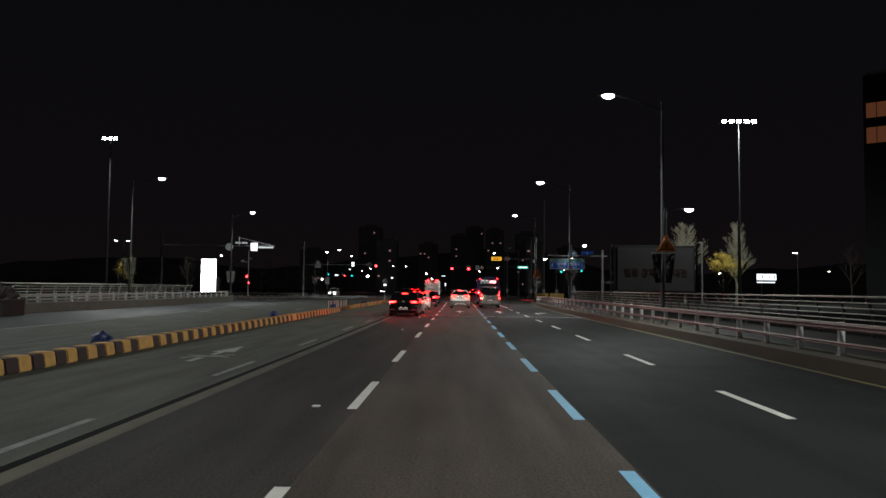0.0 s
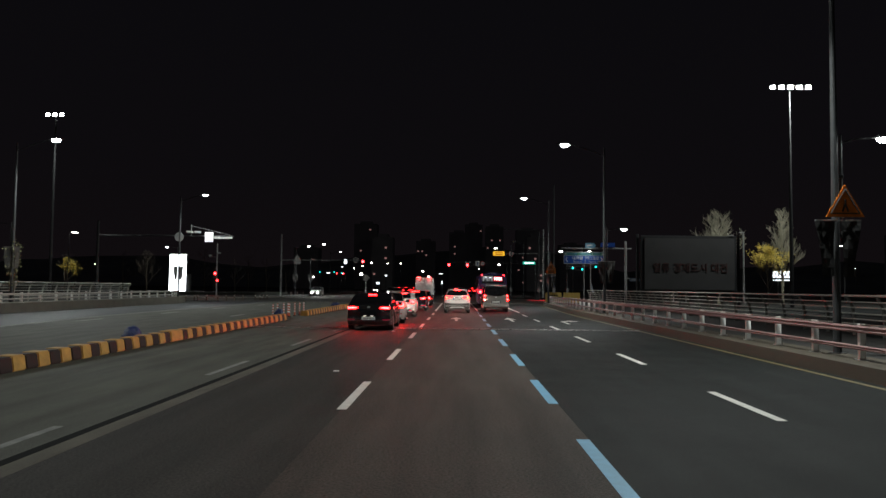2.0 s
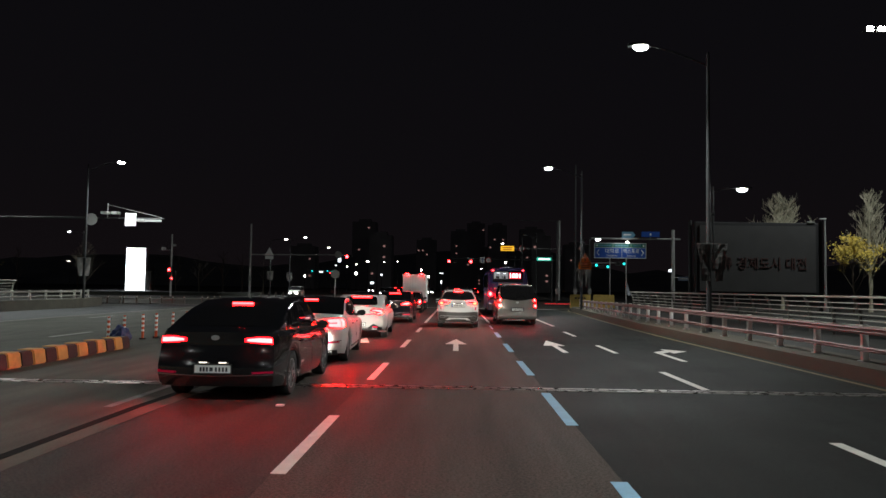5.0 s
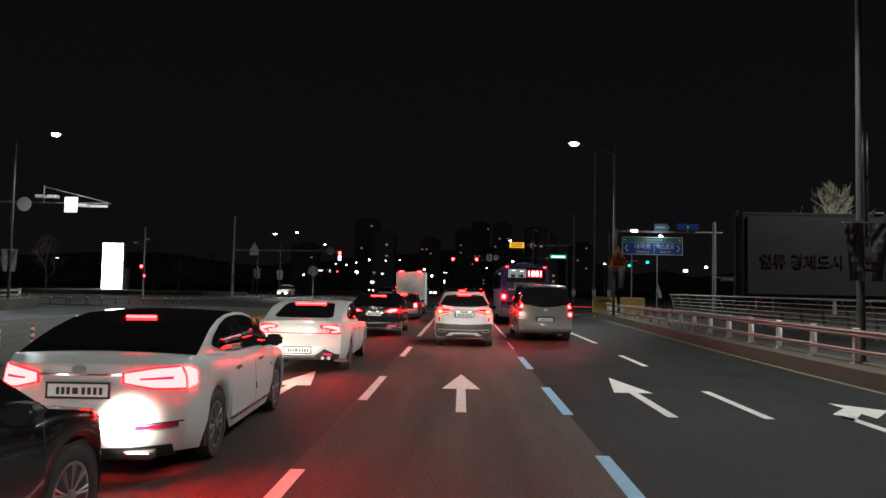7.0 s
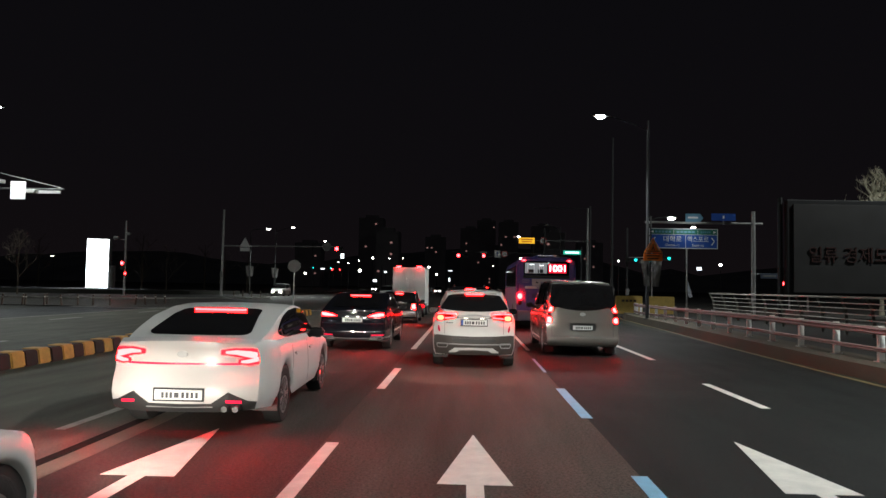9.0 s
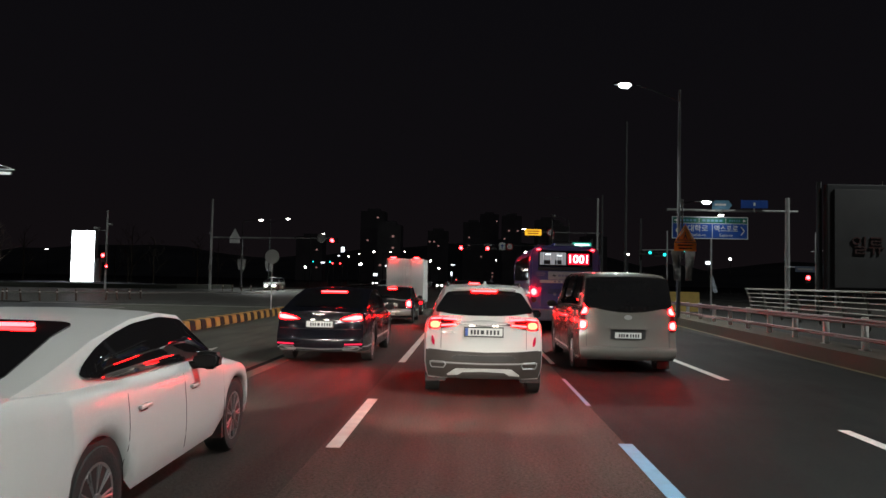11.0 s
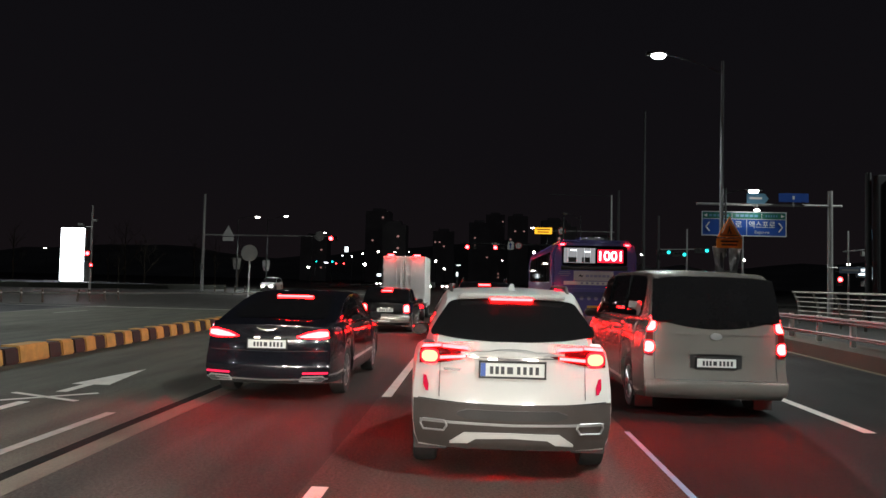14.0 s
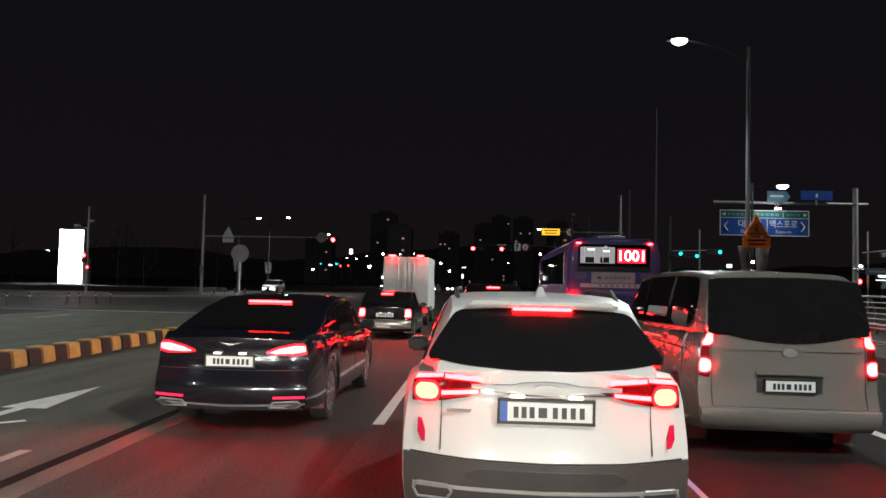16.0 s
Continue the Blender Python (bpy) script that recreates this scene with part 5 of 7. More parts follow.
for x, y, z, r in ((-36.6, 300, 6.3, 0.55), (-35.4, 324, 11.6, 0.38), (-32.4, 250, 7.5, 0.16), (-29.6, 250, 8.3, 0.16), (-10.5, 250, 6.7, 0.3), (-10.4, 301, 5.6, 0.34), (24.5, 170, 6.3, 0.16), (10.9, 200, 7.5, 0.24), (-18.5, 262, 9.6, 0.15), (-55.2, 300, 5.1, 0.35), (67.2, 247.8, 8.6, 0.38), (73.2, 207.6, 6.8, 0.28)):
    g = thing("globe_lamp", at(x, y, -0.06), "distant lamp post with a bright round lamp", "street lamp", "far globe lamps")
    part("post", tube(bm_(), [(0, 0, 0), (0, 0, z * 0.5), (0, 0, z)], [0.11, 0.09, 0.07], 8), DARKPOLE, g)
    bm = bm_()
    bmesh.ops.create_uvsphere(bm, u_segments=14, v_segments=8, radius=r, matrix=Matrix.Translation((0, 0, z + r * 0.6)) @ Matrix.Diagonal((1, 1, 0.8, 1)))
    part("globe", bm, LED_FAR, g, "bright white globe", True)

# ground light strips at the crossings and signals further off
for x, y, w, rz in ((-26.0, 131.2, 3.6, 8), (12.2, 121, 3.4, -10)):
    g = thing("ground_light", at(x, y, 0.0 if x > 0 else 0.0, rz), "red glowing light strip set in the ground at the crossing", "light strip", "crossing light strips")
    part("tray", box(bm_(), (0, 0, 0.012), (w + 0.1, 0.34, 0.024)), SIGN_GREY, g)
    part("strip", box(bm_(), (0, 0, 0.03), (w, 0.22, 0.02)), glow("red_ground_light", (1.0, 0.02, 0.03), 2.2), g, "red glowing strip")
for x, y, z, lens in ((-53.0, 300, 7.2, {2: SIG_GREEN}), (-47.4, 300, 7.3, {2: SIG_GREEN}), (-43.0, 300, 6.7, {0: SIG_RED}), (-45.6, 300, 6.7, {0: SIG_RED}), (-32.0, 220, 5.4, {2: SIG_GREEN})):
    g = signal(at(x, y, z), lens, "distant traffic signal on its own pole")
    part("pole", rod(bm_(), (0, 0.2, -z - 0.06), (0, 0.2, 0.4), 0.08), DARKPOLE, g)

# ---- vehicles ----


def wheel(parent, x, y, r, width, spokes, side):
    w = new("wheel")
    w.empty_display_size = 0.1
    w.parent = parent
    w.matrix_basis = pose(x, y, r, 0, 0, 0 if side > 0 else 180)
    bm = bm_()
    prof = [(r * 0.66, width * 0.42), (r * 0.80, width * 0.5), (r * 0.95, width * 0.47), (r, width * 0.36), (r, -width * 0.36), (r * 0.95, -width * 0.47), (r * 0.8, -width * 0.5), (r * 0.66, -width * 0.42)]
    n = 32
    rows = [[bm.verts.new((b, a * math.cos(2 * math.pi * k / n), a * math.sin(2 * math.pi * k / n))) for a, b in prof] for k in range(n)]
    for k in range(n):
        a, b = rows[k], rows[(k + 1) % n]
        for i in range(len(prof)):
            j = (i + 1) % len(prof)
            bm.faces.new((a[i], a[j], b[j], b[i]))
    part("tyre", bm, RUBBER, w, "", True)
    bm = bm_()
    q = Matrix.Rotation(radians(90), 4, "Y")
    bmesh.ops.create_cone(bm, cap_ends=True, segments=16, radius1=r * 0.16, radius2=r * 0.13, depth=0.05, matrix=Matrix.Translation((width * 0.40, 0, 0)) @ q)
    prof = [(r * 0.68, width * 0.45), (r * 0.62, width * 0.44), (r * 0.60, -width * 0.2), (r * 0.66, -width * 0.2)]
    rows = [[bm.verts.new((b, a * math.cos(2 * math.pi * k / n), a * math.sin(2 * math.pi * k / n))) for a, b in prof] for k in range(n)]
    for k in range(n):
        a, b = rows[k], rows[(k + 1) % n]
        for i in range(4):
            bm.faces.new((a[i], a[(i + 1) % 4], b[(i + 1) % 4], b[i]))
    for k in range(spokes):
        for e in (-0.16, 0.16):
            a = 2 * math.pi * k / spokes
            p0 = Vector((width * 0.40, r * 0.12 * math.cos(a), r * 0.12 * math.sin(a)))
            a2 = a + e * 5 / spokes
            p1 = Vector((width * 0.42, r * 0.64 * math.cos(a2), r * 0.64 * math.sin(a2)))
            tube(bm, [p0, (p0 + p1) / 2, p1], [r * 0.036, r * 0.03, r * 0.038], 6)
    part("rim", bm, RIM, w, "alloy rim with spokes", True)
    bm = bm_()
    bmesh.ops.create_cone(bm, cap_ends=True, segments=24, radius1=r * 0.6, radius2=r * 0.6, depth=0.03, matrix=Matrix.Translation((width * 0.05, 0, 0)) @ q)
    part("brake_disc", bm, TRIM, w)
    return w


class Car:
    """A lofted car body. s runs from the rear bumper forwards, z up; local y = s - L/2."""

    def __init__(self, name, x, rear, L, W, wb, ro, wr, deck, roof, tail, paint, label, category="car", rz=0.0, clear=0.2, bulge=0.10, plan_rear=0.10, plan_front=0.30, tumble=0.24, spokes=9, wheel_w=0.22, gw=0.905, top=None, rail=None, wf=None, taper=0.0):
        self.top, self.rail, self.taper = top, rail or paint, taper
        if wf:
            self.WF = wf
        self.L, self.W, self.tail, self.round, self.deck, self.roof = L, W, tail, bulge, deck, roof
        self.tumble, self.gw, self.plan_rear, self.plan_front = tumble, gw, plan_rear, plan_front
        self.g = thing(name, at(x, rear + L / 2, 0, rz), label, category, "vehicles on the road")
        self.ax = (ro, ro + wb)
        self.clear, self.wr = clear, wr
        self.body(paint)
        for i, s in enumerate(self.ax):
            for side in (1, -1):
                wheel(self.g, side * (W / 2 - wheel_w * 0.5 - 0.025), s - L / 2, wr, wheel_w, spokes, side)
        bm = bm_()
        box(bm, (0, -0.1, clear + 0.22), (W * 0.70, L * 0.82, 0.34), 0.03)
        part("underbody", bm, TRIM, self.g)
        for s in self.ax:
            for side in (1, -1):
                part("wheel_well", box(bm_(), (side * (W / 2 - 0.19), s - L / 2, wr * 1.3), (0.30, wr * 2.15, wr * 1.5)), TRIM, self.g, "dark wheel well")

    def half(self, s):
        w = self.W / 2
        a, b = min(1, s / 0.9), min(1, (self.L - s) / 0.75)
        return w * (1 - self.plan_rear * (1 - a) ** 2) * (1 - self.plan_front * (1 - b) ** 2)

    def dz(self, s):
        return lerp(self.deck, s)

    def bottom(self, s):
        z = self.clear + 0.03 * max(0, 1 - s / 0.5) + 0.03 * max(0, 1 - (self.L - s) / 0.5)
        for a in self.ax:
            r = self.wr + 0.055
            if abs(s - a) < r:
                z = max(z, self.wr + math.sqrt(r * r - (s - a) ** 2) - 0.01)
        return z

    FR = (0, 0.10, 0.25, 0.42, 0.58, 0.72, 0.84, 0.93, 1.0)
    WF = (0.955, 0.985, 1.0, 1.0, 0.995, 0.985, 0.975, 0.955, 0.915)

    def edge(self, z):
        """Half width of the rear end at the height z."""
        zb, zd = self.bottom(0), self.dz(0)
        f = min(1.0, max(0.0, (z - zb) / (zd - zb)))
        return self.half(0) * lerp(list(zip(self.FR, self.WF)), f)

    def rear_y(self, x, z):
        return -self.L / 2 + lerp(self.tail, z) + self.round * min(1.0, abs(x) / self.edge(z)) ** 3

    def cabin(self, s):
        """Foot height, rise, foot half width and top half width of the cabin at s."""
        zb, zr = self.dz(s) - 0.01, max(lerp(self.roof, s), self.dz(s))
        wb_ = self.W / 2 * self.gw
        if s < 0.9:
            wb_ = min(wb_, self.half(s) * self.gw)
        wb_ *= 1 - self.taper * max(0, 1 - s / 1.3) ** 1.5
        h = zr - zb
        return zb, h, wb_, wb_ - self.tumble * h

    def rear_glass(self, s0, s1, w0, w1, rc=0.12, rt=0.05, sag=0.03):
        """The rear window: rounded corners, lying on the cabin between s0 and s1."""
        bm = bm_()
        nv, nu = 22, 16
        rows = []
        for i in range(nv + 1):
            v = i / nv
            v = v * v * (3 - 2 * v)
            run = math.hypot(s1 - s0, lerp(self.roof, s1) - lerp(self.roof, s0))
            w = w0 + (w1 - w0) * v
            for d, r in ((v * run, rc), ((1 - v) * run, rt)):
                if d < r:
                    w -= r * (1 - math.sqrt(max(0.0, 1 - (1 - d / r) ** 2)))
            line = []
            for j in range(nu + 1):
                u = -1 + 2 * j / nu
                s = s0 + (s1 - s0) * v + sag * (1 - v) * (u * u) * (s1 - s0) / run
                zb, h, _, wt = self.cabin(s)
                x = w * u
                a = abs(x) / max(0.1, wt)
                z = zb + h + lerp([(0, 0.018), (0.5, 0.012), (0.86, 0.0), (1.0, -0.025 * h), (1.3, -0.03)], a)
                e = 0.03
                th = math.atan2(lerp(self.roof, s + e) - lerp(self.roof, s - e), 2 * e)
                line.append(Vector((x, s - self.L / 2 - 0.010 * math.sin(th), z + 0.010 * math.cos(th))))
            rows.append(line)
        top = [[bm.verts.new(p) for p in r] for r in rows]
        low = [[bm.verts.new(p + Vector((0, 0.01, -0.014))) for p in r] for r in rows]
        for a, b in zip(top, top[1:]):
            for j in range(nu):
                bm.faces.new((a[j], a[j + 1], b[j + 1], b[j]))
        for a, b, c, d in zip(top, top[1:], low, low[1:]):
            bm.faces.new((a[0], b[0], d[0], c[0]))
            bm.faces.new((a[nu], c[nu], d[nu], b[nu]))
        for j in range(nu):
            bm.faces.new((top[0][j], low[0][j], low[0][j + 1], top[0][j + 1]))
            bm.faces.new((top[nv][j], top[nv][j + 1], low[nv][j + 1], low[nv][j]))
        part("rear_window", bm, GLASS, self.g, "dark tinted glass", True)

    def body(self, paint):
        L, g = self.L, self.g
        st = sorted({0, 0.04, 0.1, 0.2, 0.35, L - 0.35, L - 0.2, L - 0.1, L - 0.04, L, *(p for p, _ in self.deck), *(a + self.wr * 1.16 * math.cos(math.pi * k / 14) for a in self.ax for k in range(15)), *(0.5 + k * (L - 1) / 14 for k in range(15))})
        st = [s for s in st if 0 <= s <= L]
        bm = bm_()
        tab = []
        for s in st:
            w, zb, zd = self.half(s), self.bottom(s), self.dz(s)
            row = []
            for f, wf in zip(self.FR, self.WF):
                z = zb + (zd - zb) * f
                y = s - L / 2
                k = max(0.0, 1 - s / 0.8)
                y += (lerp(self.tail, z) + self.round) * k
                kf = max(0.0, 1 - (L - s) / 0.6)
                y -= kf * (0.30 * max(0, z - 0.5) + 0.24)
                row.append(Vector((w * wf, y, z)))
            for c in (0.7, 0.4, 0.0):
                k = max(0.0, 1 - s / 0.8)
                z = zd + 0.03 * (1 - c * c)
                y = s - L / 2 + (lerp(self.tail, zd) + self.round * (c * 0.9) ** 3) * k - max(0.0, 1 - (L - s) / 0.6) * (0.30 * max(0, z - 0.5) + 0.24 * (c * 0.95) ** 2.4)
                row.append(Vector((w * 0.915 * c, y, z)))
            tab.append(row)
        nk = len(self.FR)
        for side in (1, -1):
            vs = [[bm.verts.new((p.x * side, p.y, p.z)) for p in row] for row in tab]
            for a, b in zip(vs, vs[1:]):
                for k in range(len(a) - 1):
                    bm.faces.new((a[k], a[k + 1], b[k + 1], b[k]))
        # rear and front ends
        nc = 14
        for end in (0, -1):
            row = tab[end]
            grid = []
            for k in range(nk):
                p = row[k]
                line = []
                for c in range(nc + 1):
                    t = -1 + 2 * c / nc
                    x = p.x * t
                    if end == 0:
                        y = -L / 2 + lerp(self.tail, p.z) + self.round * abs(t) ** 3
                    else:
                        y = p.y + 0.24 * (1 - abs(t) ** 2.4)
                    line.append(bm.verts.new((x, y, p.z)))
                grid.append(line)
            top = row[-1]
            line = []
            for c in range(nc + 1):
                t = -1 + 2 * c / nc
                ref = grid[-1][c].co
                line.append(bm.verts.new((ref.x, ref.y, row[nk - 1].z + 0.03 * (1 - t * t))))
            grid.append(line)
            for a, b in zip(grid, grid[1:]):
                for c in range(nc):
                    bm.faces.new((a[c], a[c + 1], b[c + 1], b[c]))
        bmesh.ops.remove_doubles(bm, verts=bm.verts[:], dist=0.0015)
        part("body", bm, paint, g, "", True)
        # cabin
        ro = self.roof
        ss = []
        for (a, _), (b, _) in zip(ro, ro[1:]):
            ss += [a + (b - a) * k / 5 for k in range(5)]
        ss.append(ro[-1][0])
        rows = []
        for s in ss:
            zb, h, wb_, wt = self.cabin(s)
            y = s - L / 2
            row = [Vector((wb_ + (wt - wb_) * f ** 1.5 * 0.92, y, zb + h * f * 0.94)) for f in (0, 0.07, 0.4, 0.75, 1.0)]
            row += [Vector((wt, y, zb + h * 0.975)), Vector((wt * 0.86, y, zb + h)), Vector((wt * 0.5, y, zb + h + 0.012)), Vector((0, y, zb + h + 0.018))]
            rows.append(row)
        self.cab = rows
        self.ss = ss
        shells = {k: bm_() for k in ("roof", "cabin_shell", "cant_rail", "cant_rail_l", "windscreen")}
        f0 = self.front_start
        for i in range(len(ss) - 1):
            mid = (ss[i] + ss[i + 1]) / 2
            for k in range(8):
                kind = "roof" if k >= 5 else "cabin_shell"
                if k == 4 and self.win[0] < mid < self.win[1]:
                    kind = "cant_rail"
                elif k >= 5 and mid > f0:
                    kind = "windscreen"
                for side in (1, -1):
                    b = shells["cant_rail_l" if kind == "cant_rail" and side < 0 else kind]
                    q = [rows[i][k], rows[i][k + 1], rows[i + 1][k + 1], rows[i + 1][k]]
                    b.faces.new([b.verts.new((p.x * side, p.y, p.z)) for p in q])
        for key, b in shells.items():
            bmesh.ops.remove_doubles(b, verts=b.verts[:], dist=0.001)
            part(key.replace("_l", ""), b, (self.top or paint) if key == "roof" else paint if key == "cabin_shell" else self.rail if key.startswith("cant") else GLASS, g, "" if key != "windscreen" else "dark tinted glass", True)

        self.side_glass(self.win[0], self.win[1], self.arch)

    def side_glass(self, s0, s1, r):
        """A dark window with a rounded rear end on each side of the cabin, with thin pillars on it."""
        for side in (1, -1):
            bm = bm_()
            n, nf = 36, 8
            rows = []
            for i in range(n + 1):
                t = i / n
                s = s0 + (s1 - s0) * (t * t * (3 - 2 * t) * 0.5 + t * 0.5)
                d, e = s - s0, s1 - s
                k = math.sqrt(max(0.0, 1 - (1 - d / r) ** 2)) if d < r else 1.0
                k *= math.sqrt(max(0.0, 1 - (1 - e / 0.12) ** 2)) if e < 0.12 else 1.0
                zb, h, wb_, wt = self.cabin(s)
                lo, hi, mid = 0.09, 0.965, 0.46
                row = []
                for j in range(nf + 1):
                    f = mid - (mid - lo) * k + (hi - lo) * k * j / nf
                    row.append(Vector((side * (wb_ + (wt - wb_) * f ** 1.5 * 0.92 + 0.008), s - self.L / 2, zb + h * f * 0.94)))
                rows.append(row)
            vs = [[bm.verts.new(p) for p in row] for row in rows]
            for a, b in zip(vs, vs[1:]):
                for j in range(nf):
                    bm.faces.new((a[j], a[j + 1], b[j + 1], b[j]))
            bmesh.ops.remove_doubles(bm, verts=bm.verts[:], dist=0.0005)
            w = part("side_window", bm, GLASS, self.g, "dark tinted glass", True)
            rim = bm_()
            tube(rim, [r_[0] + Vector((0, 0, -0.004)) for r_ in rows[1:-1]], 0.007, 5)
            part("window_trim", rim, self.trim_mat, w)
            for p in self.pillars:
                i = min(range(n + 1), key=lambda q: abs(rows[q][0].y + self.L / 2 - p))
                tube_pts = [q + Vector((side * 0.002, 0, 0)) for q in rows[i]]
                part("pillar", tube(bm_(), tube_pts, 0.03, 4), P_BLACK, w)

    def patch(self, name, cols, material, lift=0.012, thick=0.03, label="", parent=None, mirror=False):
        """A raised piece on the rear: cols of (x, z low, z high)."""
        out = []
        for s in ((1, -1) if mirror else (1,)):
            bm = bm_()
            xs = [c[0] for c in cols]
            fine = [xs[0] + (xs[-1] - xs[0]) * k / 10 for k in range(11)]
            fine = sorted(set(fine + xs), reverse=xs[0] > xs[-1])
            rows = []
            for x in fine:
                lo, hi = lerp(sorted((c[0], c[1]) for c in cols), x), lerp(sorted((c[0], c[2]) for c in cols), x)
                r = []
                for k in range(5):
                    z = lo + (hi - lo) * k / 4
                    xx = min(abs(x), self.edge(z) * 0.995) * (1 if x >= 0 else -1)
                    r.append((s * xx, self.rear_y(xx, z), z))
                rows.append(r)
            front = [[bm.verts.new((a, b - lift, c)) for a, b, c in r] for r in rows]
            back = [[bm.verts.new((a, b + thick, c)) for a, b, c in r] for r in rows]
            n = len(rows)
            for i in range(n - 1):
                for k in range(4):
                    bm.faces.new((front[i][k], front[i + 1][k], front[i + 1][k + 1], front[i][k + 1]))
                bm.faces.new((front[i][0], back[i][0], back[i + 1][0], front[i + 1][0]))
                bm.faces.new((front[i][4], front[i + 1][4], back[i + 1][4], back[i][4]))
            for i in (0, n - 1):
                for k in range(4):
                    bm.faces.new((front[i][k], front[i][k + 1], back[i][k + 1], back[i][k]))
            out.append(part(name, bm, material, parent or self.g, label, True))
        return out

    def lamp(self, name, cols, label="", core=None, shrink=0.62):
        """A lit lamp on each side: a deep red lens with a hot core inside it."""
        outer = self.patch(name, cols, TAIL, 0.014, label=label, mirror=True)
        x0 = sum(c[0] for c in cols) / len(cols)
        kx = 1 - (1 - shrink) * 0.5
        inner = [(x0 + (x - x0) * kx, (a + b) / 2 - (b - a) / 2 * shrink, (a + b) / 2 + (b - a) / 2 * shrink) for x, a, b in cols]
        for o, s in zip(outer, (1, -1)):
            c = [(x * s, a, b) for x, a, b in inner]
            self.patch("core", c, core or TAIL_HOT, 0.020, parent=o, label="glowing core")

    def side_lamp(self, name, s0, s1, z0, z1, material, label=""):
        """The end of a tail lamp wrapped round the corner on to each wing."""
        for side in (1, -1):
            bm = bm_()
            rows = []
            for i in range(9):
                f = i / 8
                s = s0 + (s1 - s0) * f
                lo, hi = z0 + 0.03 * f * f, z1 - 0.05 * f * f
                row = []
                for k in range(5):
                    z = lo + (hi - lo) * k / 4
                    y = s - self.L / 2 + (lerp(self.tail, z) + self.round) * max(0.0, 1 - s / 0.8)
                    row.append(Vector((side * (self.side_x(s, z) + 0.009), y, z)))
                rows.append(row)
            out = [[bm.verts.new(p) for p in r] for r in rows]
            back = [[bm.verts.new(p - Vector((side * 0.02, 0, 0))) for p in r] for r in rows]
            for a, b, c, d in zip(out, out[1:], back, back[1:]):
                for k in range(4):
                    bm.faces.new((a[k], a[k + 1], b[k + 1], b[k]))
                bm.faces.new((a[4], c[4], d[4], b[4]))
                bm.faces.new((a[0], b[0], d[0], c[0]))
            for k in range(4):
                bm.faces.new((out[8][k], out[8][k + 1], back[8][k + 1], back[8][k]))
            part(name, bm, material, self.g, label, True)

    def plate(self, z, w=0.52, h=0.11, lift=0.02):
        y = self.rear_y(0, z) - lift
        p = part("number_plate", box(bm_(), (0, y, z), (w, 0.02, h), 0.006), PLATE, self.g, "white number plate")
        fr = bm_()
        for c, s in (((0, y - 0.002, z + h / 2 + 0.008), (w + 0.03, 0.024, 0.016)), ((0, y - 0.002, z - h / 2 - 0.008), (w + 0.03, 0.024, 0.016)), ((w / 2 + 0.007, y - 0.002, z), (0.014, 0.024, h)), ((-w / 2 - 0.007, y - 0.002, z), (0.014, 0.024, h))):
            box(fr, c, s)
        part("plate_frame", fr, TRIM, p)
        digit = None
        for x in (-0.17, -0.125, -0.08, 0.05, 0.10, 0.15, 0.20):
            m = Matrix.Translation((x * w / 0.52, y - 0.0125, z - 0.004))
            if digit is None:
                digit = part("plate_bar", box(bm_(), (0, 0, 0), (0.028 * w / 0.52, 0.004, h * 0.56)), PLATE_INK, p)
                digit.matrix_basis = m
            else:
                share(digit, m, p)
        part("plate_bar", box(bm_(), (-0.02 * w / 0.52, y - 0.0125, z - 0.004), (0.048 * w / 0.52, 0.004, h * 0.5)), PLATE_INK, p)
        return p

    def plate_band(self, z, w=0.52, h=0.11):
        """A blue strip at the left end of the plate."""
        y = self.rear_y(0, z) - 0.02
        part("plate_band", box(bm_(), (-w / 2 + 0.022, y - 0.0125, z), (0.042, 0.004, h - 0.004)), SIGN_BLUE, self.g, "blue strip of the number plate")

    def mirrors(self, s, z, material):
        for side in (1, -1):
            bm = bm_()
            prism(bm, [(side * a, b) for a, b in ((-0.115, -0.035), (-0.02, -0.078), (0.085, -0.072), (0.118, -0.01), (0.108, 0.055), (0.03, 0.078), (-0.10, 0.06))], -0.06, 0.075, "y")
            bmesh.ops.bevel(bm, geom=bm.edges[:], offset=0.028, segments=3, affect="EDGES")
            m = part("side_mirror", bm, material, self.g, "", True)
            m.location = (side * (self.W / 2 + 0.07), s - self.L / 2, z)
            part("arm", rod(bm_(), (-side * 0.03, 0, -0.03), (-side * 0.2, 0, -0.06), 0.03, 0.04), TRIM, m)

    def side_x(self, s, z):
        zb, zd = self.bottom(s), self.dz(s)
        f = min(1.0, max(0.0, (z - zb) / (zd - zb)))
        return self.half(s) * lerp(list(zip(self.FR, self.WF)), f)

    def handles(self, ss, z, material):
        for s in ss:
            for side in (1, -1):
                x = side * (self.side_x(s, z) + 0.012)
                h = part("door_handle", box(bm_(), (x, s - self.L / 2, z), (0.03, 0.19, 0.028), 0.01), material, self.g)
                # black pad painted in as the shade of the handle's hollow
                part("recess", box(bm_(), (x - side * 0.013, s - self.L / 2, z - 0.012), (0.008, 0.12, 0.05), 0.003), TRIM, h)

    def door_lines(self, ss, z0, z1):
        for s in ss:
            for side in (1, -1):
                pts = []
                for k in range(9):
                    z = z0 + (z1 - z0) * k / 8
                    pts.append((side * (self.side_x(s, z) + 0.0005), s - self.L / 2, z))
                part("door_gap", tube(bm_(), pts, 0.0026, 5), TRIM, self.g)

